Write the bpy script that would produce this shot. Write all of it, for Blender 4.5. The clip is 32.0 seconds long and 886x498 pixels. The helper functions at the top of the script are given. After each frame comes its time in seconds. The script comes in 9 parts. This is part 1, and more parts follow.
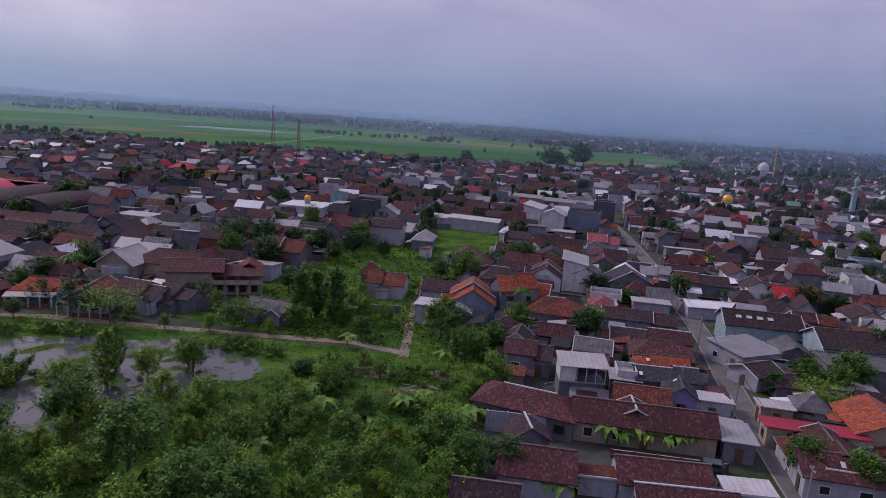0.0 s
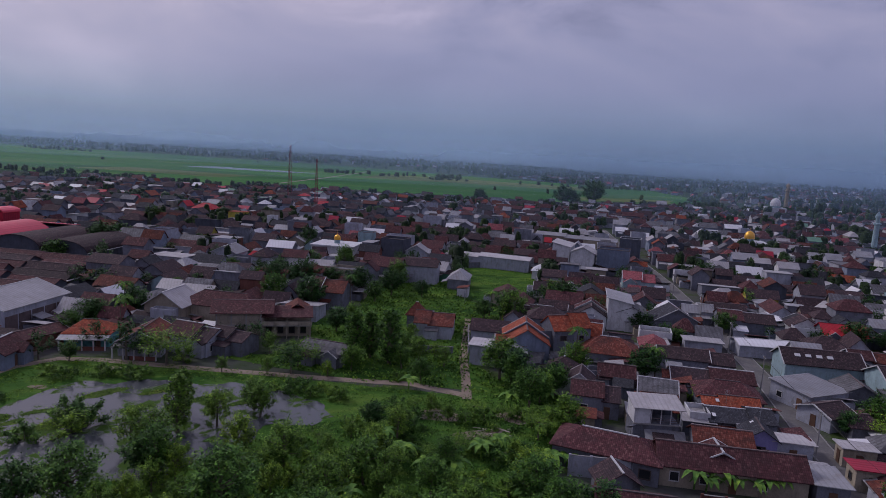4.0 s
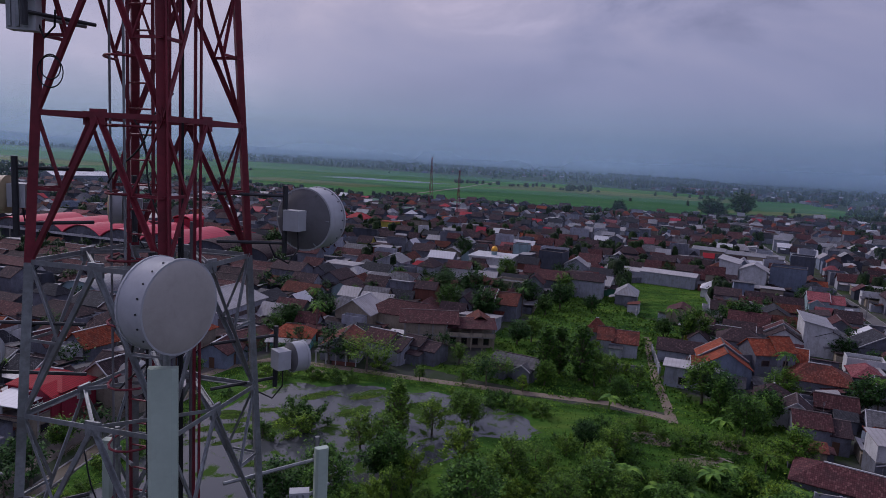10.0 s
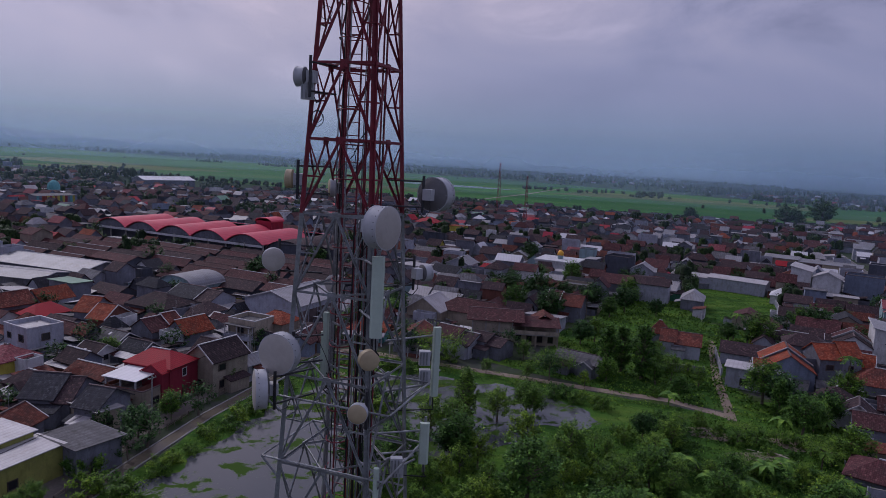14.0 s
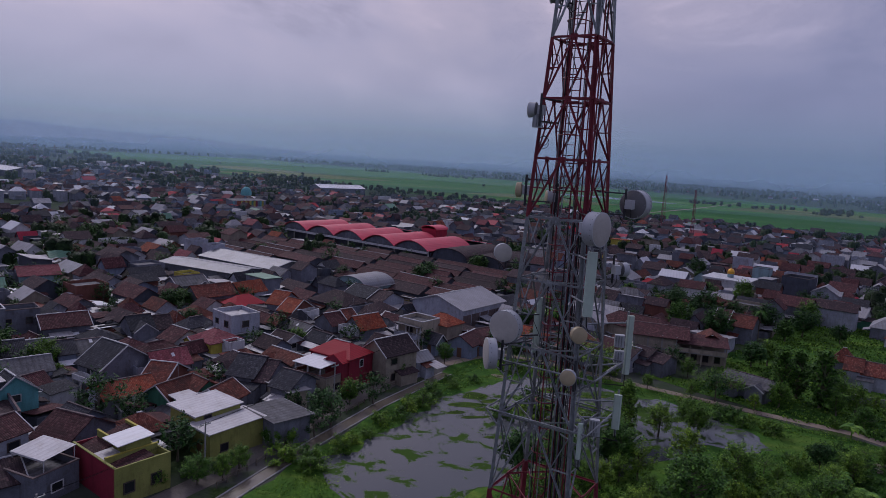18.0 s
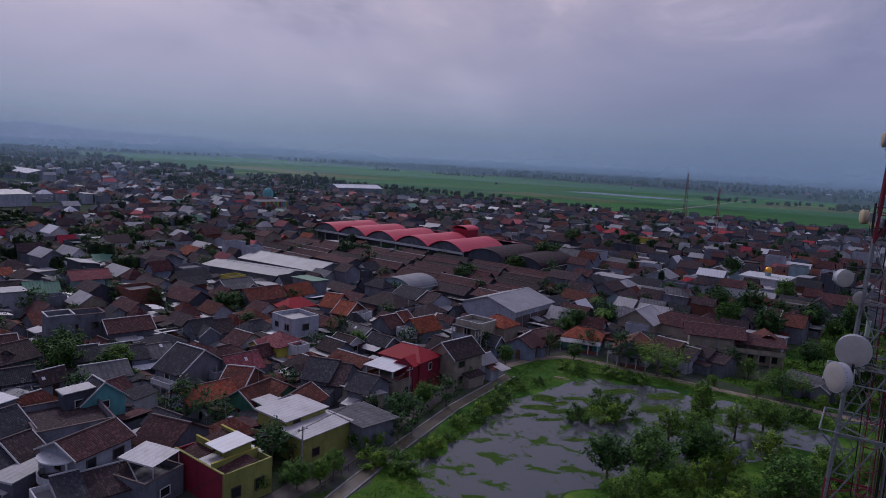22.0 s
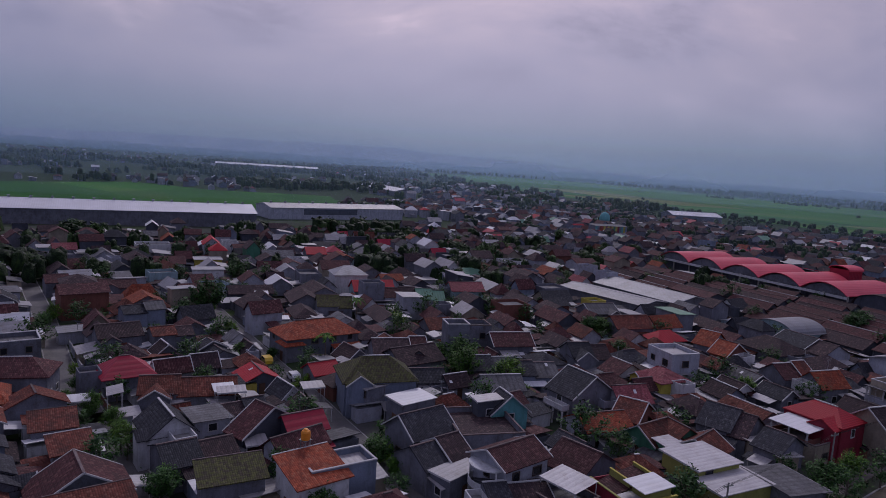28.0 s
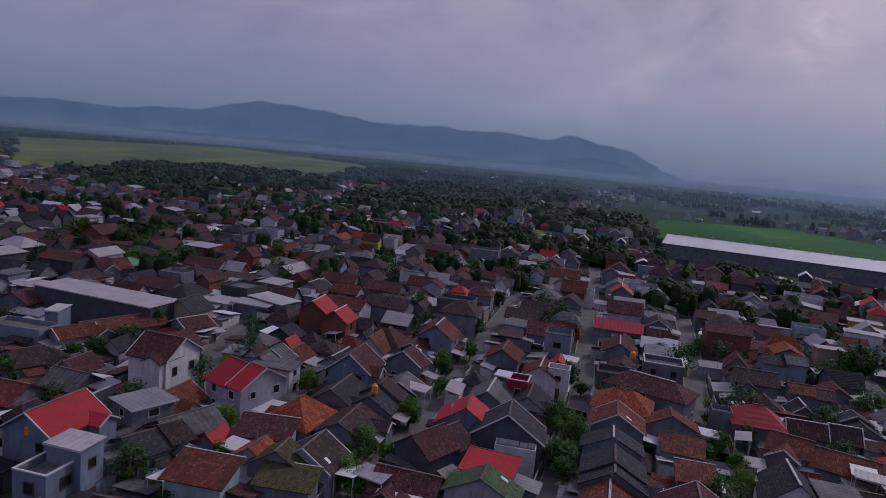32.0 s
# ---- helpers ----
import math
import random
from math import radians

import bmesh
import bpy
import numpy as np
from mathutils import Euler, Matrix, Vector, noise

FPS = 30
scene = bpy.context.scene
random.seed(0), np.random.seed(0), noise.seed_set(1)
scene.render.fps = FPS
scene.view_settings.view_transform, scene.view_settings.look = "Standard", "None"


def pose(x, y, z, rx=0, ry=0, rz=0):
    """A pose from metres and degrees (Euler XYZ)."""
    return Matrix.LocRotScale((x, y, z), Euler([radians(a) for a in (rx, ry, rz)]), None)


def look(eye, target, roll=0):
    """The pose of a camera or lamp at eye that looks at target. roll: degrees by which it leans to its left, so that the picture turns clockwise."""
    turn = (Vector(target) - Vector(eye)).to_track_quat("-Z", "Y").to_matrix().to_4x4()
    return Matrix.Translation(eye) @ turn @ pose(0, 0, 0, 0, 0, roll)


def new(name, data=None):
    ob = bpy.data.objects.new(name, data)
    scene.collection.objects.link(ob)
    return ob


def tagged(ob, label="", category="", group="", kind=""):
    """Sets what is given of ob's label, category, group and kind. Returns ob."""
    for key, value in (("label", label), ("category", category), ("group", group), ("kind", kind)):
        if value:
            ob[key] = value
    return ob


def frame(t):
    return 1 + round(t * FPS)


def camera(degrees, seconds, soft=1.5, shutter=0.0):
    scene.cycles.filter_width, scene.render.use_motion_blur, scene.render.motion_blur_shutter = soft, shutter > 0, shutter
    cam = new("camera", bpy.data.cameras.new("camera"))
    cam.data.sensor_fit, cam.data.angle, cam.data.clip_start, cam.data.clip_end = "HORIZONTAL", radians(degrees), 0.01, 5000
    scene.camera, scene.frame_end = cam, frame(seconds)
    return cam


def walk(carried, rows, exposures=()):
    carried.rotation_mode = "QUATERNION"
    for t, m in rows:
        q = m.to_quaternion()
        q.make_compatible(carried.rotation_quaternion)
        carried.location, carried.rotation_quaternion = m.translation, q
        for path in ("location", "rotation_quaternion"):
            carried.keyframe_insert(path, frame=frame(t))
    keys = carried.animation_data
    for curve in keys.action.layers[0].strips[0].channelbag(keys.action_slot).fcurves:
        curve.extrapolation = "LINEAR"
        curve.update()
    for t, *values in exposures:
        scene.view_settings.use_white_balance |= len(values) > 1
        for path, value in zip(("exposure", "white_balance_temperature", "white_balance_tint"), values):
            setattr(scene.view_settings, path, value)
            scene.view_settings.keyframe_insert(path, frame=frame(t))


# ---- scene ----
cam = camera(66.56, 32.0, soft=0.6)
PATH = [
    (0, (25.490, -0.379, 43.270), (27.552, 9.206, 41.301), 3.90),
    (1, (22.878, 0.289, 43.167), (24.931, 9.919, 41.421), 3.71),
    (2, (20.213, 0.978, 43.067), (22.256, 10.647, 41.537), 3.54),
    (2.5, (18.883, 1.330, 43.031), (20.916, 11.015, 41.590), 3.49),
    (3, (17.604, 1.649, 43.012), (19.633, 11.335, 41.576), 3.50),
    (3.5, (16.326, 1.965, 43.005), (18.352, 11.653, 41.575), 3.48),
    (5.5, (11.262, 3.374, 43.032), (13.252, 13.071, 41.611), 3.30),
    (6, (10.004, 3.696, 43.038), (11.992, 13.393, 41.622), 3.26),
    (6.5, (8.718, 4.042, 43.046), (10.694, 13.742, 41.627), 3.23),
    (7, (7.501, 4.325, 43.046), (9.397, 14.041, 41.630), 3.23),
    (7.5, (6.240, 4.571, 43.033), (7.945, 14.322, 41.619), 3.24),
    (8, (4.935, 4.732, 43.000), (6.381, 14.525, 41.589), 3.23),
    (8.5, (3.683, 4.772, 42.954), (4.800, 14.610, 41.553), 3.21),
    (9, (2.529, 4.671, 42.917), (3.265, 14.547, 41.530), 3.21),
    (9.5, (1.337, 4.681, 42.902), (1.758, 14.575, 41.515), 3.23),
    (10, (0.335, 4.681, 42.858), (0.615, 14.581, 41.477), 3.23),
    (10.5, (0.048, 4.677, 42.743), (0.245, 14.579, 41.361), 3.22),
    (11, (-0.040, 4.613, 42.697), (0.057, 14.517, 41.318), 3.26),
    (11.5, (-0.044, 4.223, 42.709), (0.038, 14.128, 41.334), 3.26),
    (12, (-0.003, 3.335, 42.695), (0.071, 13.240, 41.324), 3.30),
    (12.5, (-0.012, 1.856, 42.662), (0.062, 11.760, 41.285), 3.30),
    (13, (-0.000, 0.000, 42.648), (-0.000, 9.907, 41.286), 3.22),
    (13.5, (0.057, -1.952, 42.739), (-0.236, 7.952, 41.384), 3.16),
    (14, (0.207, -3.654, 42.819), (-0.505, 6.229, 41.471), 3.23),
    (14.5, (0.378, -5.023, 42.842), (-0.746, 4.823, 41.505), 3.30),
    (15, (0.554, -6.007, 42.843), (-0.962, 3.786, 41.506), 3.36),
    (15.5, (0.697, -6.675, 42.877), (-1.210, 3.050, 41.540), 3.44),
    (17.5, (0.101, -8.042, 42.855), (-2.772, 1.445, 41.536), 3.65),
    (18, (-0.686, -8.398, 42.882), (-3.655, 1.059, 41.560), 3.64),
    (18.5, (-1.852, -8.775, 42.950), (-4.839, 0.675, 41.620), 3.50),
    (19, (-3.018, -9.183, 43.043), (-6.021, 0.261, 41.705), 3.40),
    (19.5, (-4.276, -9.675, 43.133), (-7.297, -0.237, 41.787), 3.31),
    (20, (-5.555, -10.182, 43.198), (-8.580, -0.747, 41.850), 3.23),
    (20.5, (-6.992, -10.715, 43.265), (-10.025, -1.283, 41.911), 3.20),
    (21, (-8.454, -11.245, 43.343), (-11.500, -1.817, 41.985), 3.19),
    (21.5, (-9.887, -11.946, 43.375), (-12.929, -2.517, 42.018), 3.19),
    (22, (-11.419, -12.422, 43.283), (-14.473, -2.997, 41.926), 3.16),
    (22.5, (-12.945, -12.814, 43.173), (-16.002, -3.390, 41.818), 3.10),
    (23, (-14.472, -13.297, 43.093), (-17.540, -3.876, 41.739), 3.04),
    (23.5, (-15.983, -13.854, 43.051), (-19.052, -4.434, 41.696), 3.01),
    (24, (-17.499, -14.388, 43.038), (-20.573, -4.968, 41.686), 2.96),
    (24.5, (-19.020, -14.895, 43.012), (-22.099, -5.478, 41.658), 2.93),
    (26.5, (-24.513, -16.128, 42.781), (-27.855, -6.801, 41.423), 2.87),
    (27, (-25.311, -16.361, 42.690), (-29.764, -7.506, 41.364), 3.21),
    (27.5, (-25.706, -16.659, 42.623), (-31.426, -8.560, 41.325), 3.60),
    (28, (-25.953, -16.571, 42.622), (-32.889, -9.484, 41.332), 3.90),
    (28.5, (-26.119, -16.561, 42.653), (-33.992, -10.531, 41.360), 4.25),
    (29, (-26.118, -16.645, 42.696), (-34.825, -11.902, 41.395), 4.54),
    (29.5, (-26.144, -16.651, 42.695), (-35.497, -13.365, 41.385), 4.75),
    (30, (-26.299, -16.810, 42.685), (-36.037, -14.964, 41.360), 4.98),
    (30.5, (-26.372, -16.865, 42.709), (-36.270, -16.402, 41.362), 5.24),
    (31, (-26.441, -16.884, 42.735), (-36.337, -17.312, 41.366), 5.33),
    (31.5, (-26.603, -16.824, 42.754), (-36.470, -17.688, 41.379), 5.35),
    (32, (-26.750, -16.723, 42.736), (-36.594, -17.820, 41.359), 5.29),
]
walk(cam, [(t, look(eye, target, roll)) for t, eye, target, roll in PATH], exposures=[(0, 0.49, 6600, 19), (1.4, 0.35, 6520, 17), (3, 0.20, 6400, 14), (7, 0.12, 6270, 14), (13, 0.06, 6190, 14), (19, -0.08, 6130, 14), (25, -0.16, 6120, 15), (28, -0.20, 6210, 17), (30, -0.20, 6390, 15), (31.2, -0.24, 6460, 14), (32, -0.14, 6430, 15)])

# ---- world and sun: an overcast afternoon with one thin, brighter patch of cloud ----
SUN_AZ, SUN_EL = radians(134), radians(40)   # azimuth counted from +x towards +y
SUN_DIR = Vector((math.cos(SUN_AZ) * math.cos(SUN_EL), math.sin(SUN_AZ) * math.cos(SUN_EL), math.sin(SUN_EL)))


def node(tree, kind, **inputs):
    n = tree.nodes.new(kind)
    for key, value in inputs.items():
        n.inputs[key].default_value = value
    return n


def ramp(tree, fac, stops):
    n = tree.nodes.new("ShaderNodeValToRGB")
    while len(n.color_ramp.elements) < len(stops):
        n.color_ramp.elements.new(0.5)
    for e, (pos, c) in zip(n.color_ramp.elements, stops):
        e.position, e.color = pos, (*c, 1)
    tree.links.new(fac, n.inputs[0])
    return n.outputs[0]


def mixed(tree, kind, fac, a, b):
    n = tree.nodes.new("ShaderNodeMix")
    n.data_type, n.blend_type = "RGBA", kind
    for key, v in ((0, fac), (6, a), (7, b)):
        if hasattr(v, "node"):
            tree.links.new(v, n.inputs[key])
        else:
            n.inputs[key].default_value = v if key == 0 else (*v, 1)
    return n.outputs[2]


def math_node(tree, op, a, b=0.0, c=0.0):
    n = tree.nodes.new("ShaderNodeMath")
    n.operation = op
    for k, v in enumerate((a, b, c)):
        if hasattr(v, "node"):
            tree.links.new(v, n.inputs[k])
        else:
            n.inputs[k].default_value = v
    return n.outputs[0]


world = bpy.data.worlds.new("overcast")
scene.world = world
world.use_nodes = True
wt = world.node_tree
wt.nodes.clear()
wc = wt.nodes.new("ShaderNodeTexCoord").outputs["Generated"]
sky = wt.nodes.new("ShaderNodeTexSky")
sky.sky_type, sky.sun_disc = "NISHITA", False
sky.sun_elevation, sky.sun_rotation = SUN_EL, radians(90) - SUN_AZ
sep = wt.nodes.new("ShaderNodeSeparateXYZ")
wt.links.new(wc, sep.inputs[0])
# cloud sheet by height over the horizon
base = ramp(wt, sep.outputs[2], [(0.0, (0.138, 0.200, 0.322)), (0.035, (0.168, 0.224, 0.348)), (0.10, (0.258, 0.270, 0.404)),
                                 (0.22, (0.350, 0.335, 0.455)), (0.45, (0.415, 0.405, 0.575)), (1.0, (0.515, 0.505, 0.68))])
stretch = wt.nodes.new("ShaderNodeMapping")
stretch.inputs["Scale"].default_value = (1.0, 1.0, 2.5)
wt.links.new(wc, stretch.inputs[0])
big = node(wt, "ShaderNodeTexNoise", Scale=2.8, Detail=9.0, Roughness=0.6, Distortion=0.5)
wt.links.new(stretch.outputs[0], big.inputs["Vector"])
cloud = ramp(wt, big.outputs[0], [(0.28, (0.54, 0.57, 0.64)), (0.44, (0.87, 0.88, 0.92)), (0.58, (1.10, 1.06, 1.03)), (0.74, (1.8, 1.62, 1.45))])
lowmask = ramp(wt, sep.outputs[2], [(0.02, (0, 0, 0)), (0.20, (1, 1, 1))])
cloudy = mixed(wt, "MULTIPLY", lowmask, base, cloud)
# the side where the sun stands behind the cloud is lighter
dot = wt.nodes.new("ShaderNodeVectorMath")
dot.operation = "DOT_PRODUCT"
wt.links.new(wc, dot.inputs[0])
dot.inputs[1].default_value = Vector((math.cos(SUN_AZ), math.sin(SUN_AZ), 0.45)).normalized()
glow = ramp(wt, dot.outputs["Value"], [(0.0, (0.86, 0.89, 0.94)), (0.62, (0.94, 0.95, 0.98)), (0.88, (1.25, 1.18, 1.10)), (1.0, (1.7, 1.55, 1.38))])
lit = mixed(wt, "MULTIPLY", 1.0, cloudy, glow)
thin = mixed(wt, "MIX", 0.06, lit, (0, 0, 0))
scaled = wt.nodes.new("ShaderNodeVectorMath")
scaled.operation = "SCALE"
scaled.inputs["Scale"].default_value = 0.006
wt.links.new(sky.outputs[0], scaled.inputs[0])
total = mixed(wt, "ADD", 1.0, thin, scaled.outputs[0])
bg = node(wt, "ShaderNodeBackground", Strength=1.0)
wt.links.new(total, bg.inputs[0])
wt.links.new(bg.outputs[0], wt.nodes.new("ShaderNodeOutputWorld").inputs[0])

sun = new("sun", bpy.data.lights.new("sun", "SUN"))
sun.data.energy, sun.data.angle, sun.data.color = 1.35, radians(12), (1.0, 0.94, 0.96)
sun.matrix_world = look(SUN_DIR * 300, (0, 0, 0))

# ---- materials ----
def material(name, colour, rough=0.85, spread=0.25, grain=0.12, big_scale=0.35, fine_scale=5.0, stain=None, stain_amount=0.5,
             by_object=0.0, by_island=0.0, bump=0.15, metallic=0.0, rows=None, specular=0.3):
    """A worn surface: two scales of mottling, an optional stain, rows of tiles or ribs as relief."""
    m = bpy.data.materials.new(name)
    m.use_nodes = True
    t = m.node_tree
    b = t.nodes["Principled BSDF"]
    b.inputs["Roughness"].default_value, b.inputs["Metallic"].default_value = rough, metallic
    b.inputs["Specular IOR Level"].default_value = specular
    co = t.nodes.new("ShaderNodeTexCoord").outputs["Object"]
    info = t.nodes.new("ShaderNodeObjectInfo")
    shift = t.nodes.new("ShaderNodeVectorMath")
    shift.operation = "MULTIPLY_ADD"
    t.links.new(info.outputs["Random"], shift.inputs[0])
    shift.inputs[1].default_value = (97, 53, 31)
    t.links.new(co, shift.inputs[2])
    n1 = node(t, "ShaderNodeTexNoise", Scale=big_scale, Detail=5.0, Roughness=0.6)
    n2 = node(t, "ShaderNodeTexNoise", Scale=fine_scale, Detail=3.0, Roughness=0.7)
    for n in (n1, n2):
        t.links.new(shift.outputs[0], n.inputs["Vector"])
    c = mixed(t, "MULTIPLY", 1.0, colour, ramp(t, n1.outputs[0], [(0.3, (1 - spread,) * 3), (0.7, (1 + spread,) * 3)]))
    c = mixed(t, "MULTIPLY", 1.0, c, ramp(t, n2.outputs[0], [(0.3, (1 - grain,) * 3), (0.7, (1 + grain,) * 3)]))
    if stain:
        n3 = node(t, "ShaderNodeTexNoise", Scale=big_scale * 2.3, Detail=6.0, Roughness=0.7, Distortion=0.5)
        t.links.new(shift.outputs[0], n3.inputs["Vector"])
        c = mixed(t, "MIX", math_node(t, "MULTIPLY", ramp(t, n3.outputs[0], [(0.52, (0, 0, 0)), (0.68, (1, 1, 1))]), stain_amount), c, stain)
    if "render" in name or "wall" in name:   # rain streaks and damp patches
        drip = t.nodes.new("ShaderNodeMapping")
        drip.inputs["Scale"].default_value = (0.9, 0.9, 0.2)
        t.links.new(shift.outputs[0], drip.inputs[0])
        n4 = node(t, "ShaderNodeTexNoise", Scale=1.0, Detail=5.0, Roughness=0.7)
        t.links.new(drip.outputs[0], n4.inputs["Vector"])
        c = mixed(t, "MULTIPLY", 1.0, c, ramp(t, n4.outputs[0], [(0.32, (0.74, 0.73, 0.71)), (0.5, (1.0, 1.0, 1.0)), (0.68, (1.08, 1.08, 1.08))]))
    relief = n2.outputs[0]
    if rows:
        along, across, depth = rows
        sp = t.nodes.new("ShaderNodeSeparateXYZ")
        t.links.new(co, sp.inputs[0])
        lines = None
        for axis, size in ((0, along), (1, across)):
            if size:
                w = math_node(t, "PINGPONG", sp.outputs[axis], size / 2)
                w = math_node(t, "DIVIDE", w, size / 2)
                lines = w if lines is None else math_node(t, "MULTIPLY", lines, math_node(t, "POWER", w, 0.5))
        c = mixed(t, "MULTIPLY", depth, c, ramp(t, lines, [(0.0, (0.35, 0.33, 0.33)), (0.45, (1.0, 1.0, 1.0))]))
        relief = math_node(t, "ADD", relief, math_node(t, "MULTIPLY", lines, 2.0))
    for amount, source in ((by_object, info.outputs["Random"]),
                           (by_island, t.nodes.new("ShaderNodeNewGeometry").outputs["Random Per Island"] if by_island else None)):
        if amount:
            c = mixed(t, "MULTIPLY", 1.0, c, ramp(t, source, [(0.0, (1 - amount, 1 - amount, 1 - amount * 0.9)), (0.5, (1, 1 - amount * 0.12, 1 - amount * 0.2)),
                                                             (1.0, (1 + amount, 1 + amount * 0.9, 1 + amount * 0.9))]))
    t.links.new(c, b.inputs["Base Color"])
    bm_ = node(t, "ShaderNodeBump", Strength=bump, Distance=0.05)
    t.links.new(relief, bm_.inputs["Height"])
    t.links.new(bm_.outputs[0], b.inputs["Normal"])
    return m


def tile_roof(name, colour, pale, dark, pale_share=0.16, patch=0.35, by_object=0.22, size=(0.26, 0.34), moss=None, moss_share=0.5, rough=0.85):
    """Weathered roof tiles: each tile has its own tone, some are bleached or sooty, rows cast fine joints."""
    m = bpy.data.materials.new(name)
    m.use_nodes = True
    t = m.node_tree
    b = t.nodes["Principled BSDF"]
    b.inputs["Roughness"].default_value, b.inputs["Specular IOR Level"].default_value = rough, 0.2
    co = t.nodes.new("ShaderNodeTexCoord").outputs["Object"]
    info = t.nodes.new("ShaderNodeObjectInfo")
    sp = t.nodes.new("ShaderNodeSeparateXYZ")
    t.links.new(co, sp.inputs[0])
    cells, lines = t.nodes.new("ShaderNodeCombineXYZ"), None
    for axis, q in ((0, size[0]), (1, size[1])):
        t.links.new(math_node(t, "FLOOR", math_node(t, "DIVIDE", sp.outputs[axis], q)), cells.inputs[axis])
        w = math_node(t, "DIVIDE", math_node(t, "PINGPONG", sp.outputs[axis], q / 2), q / 2)
        lines = w if lines is None else math_node(t, "MULTIPLY", lines, math_node(t, "POWER", w, 0.5))
    t.links.new(math_node(t, "MULTIPLY", info.outputs["Random"], 913.0), cells.inputs[2])
    wn = t.nodes.new("ShaderNodeTexWhiteNoise")
    wn.noise_dimensions = "3D"
    t.links.new(cells.outputs[0], wn.inputs["Vector"])
    shift = t.nodes.new("ShaderNodeVectorMath")
    shift.operation = "MULTIPLY_ADD"
    t.links.new(info.outputs["Random"], shift.inputs[0])
    shift.inputs[1].default_value = (97, 53, 31)
    t.links.new(co, shift.inputs[2])
    n1 = node(t, "ShaderNodeTexNoise", Scale=0.45, Detail=6.0, Roughness=0.65)
    n2 = node(t, "ShaderNodeTexNoise", Scale=1.7, Detail=4.0, Roughness=0.7)
    for n in (n1, n2):
        t.links.new(shift.outputs[0], n.inputs["Vector"])
    one = ramp(t, wn.outputs[0], [(0.0, tuple(v * 0.68 for v in colour)), (0.5, colour), (1.0, tuple(v * 1.3 for v in colour))])
    sp2 = t.nodes.new("ShaderNodeSeparateColor")
    t.links.new(wn.outputs["Color"], sp2.inputs[0])
    light = math_node(t, "LESS_THAN", sp2.outputs[1], math_node(t, "MULTIPLY", math_node(t, "SUBTRACT", n2.outputs[0], 0.22), pale_share * 3.2))
    c = mixed(t, "MIX", math_node(t, "MULTIPLY", light, 0.6), one, pale)
    c = mixed(t, "MIX", math_node(t, "MULTIPLY", ramp(t, n1.outputs[0], [(0.46, (0, 0, 0)), (0.66, (1, 1, 1))]), patch * 1.6), c, dark)
    if moss:
        c = mixed(t, "MIX", math_node(t, "MULTIPLY", ramp(t, n2.outputs[0], [(0.42, (0, 0, 0)), (0.58, (1, 1, 1))]), moss_share), c, moss)
    c = mixed(t, "MULTIPLY", 0.5, c, ramp(t, lines, [(0.0, (0.35, 0.33, 0.33)), (0.45, (1.0, 1.0, 1.0))]))
    c = mixed(t, "MULTIPLY", 1.0, c, ramp(t, info.outputs["Random"], [(0.0, (1 - by_object,) * 3), (0.5, (1, 1 - by_object * 0.15, 1 - by_object * 0.2)), (1.0, (1 + by_object, 1 + by_object * 0.8, 1 + by_object * 0.8))]))
    t.links.new(c, b.inputs["Base Color"])
    bm_ = node(t, "ShaderNodeBump", Strength=0.45, Distance=0.05)
    t.links.new(math_node(t, "ADD", n2.outputs[0], math_node(t, "MULTIPLY", lines, 2.0)), bm_.inputs["Height"])
    t.links.new(bm_.outputs[0], b.inputs["Normal"])
    return m


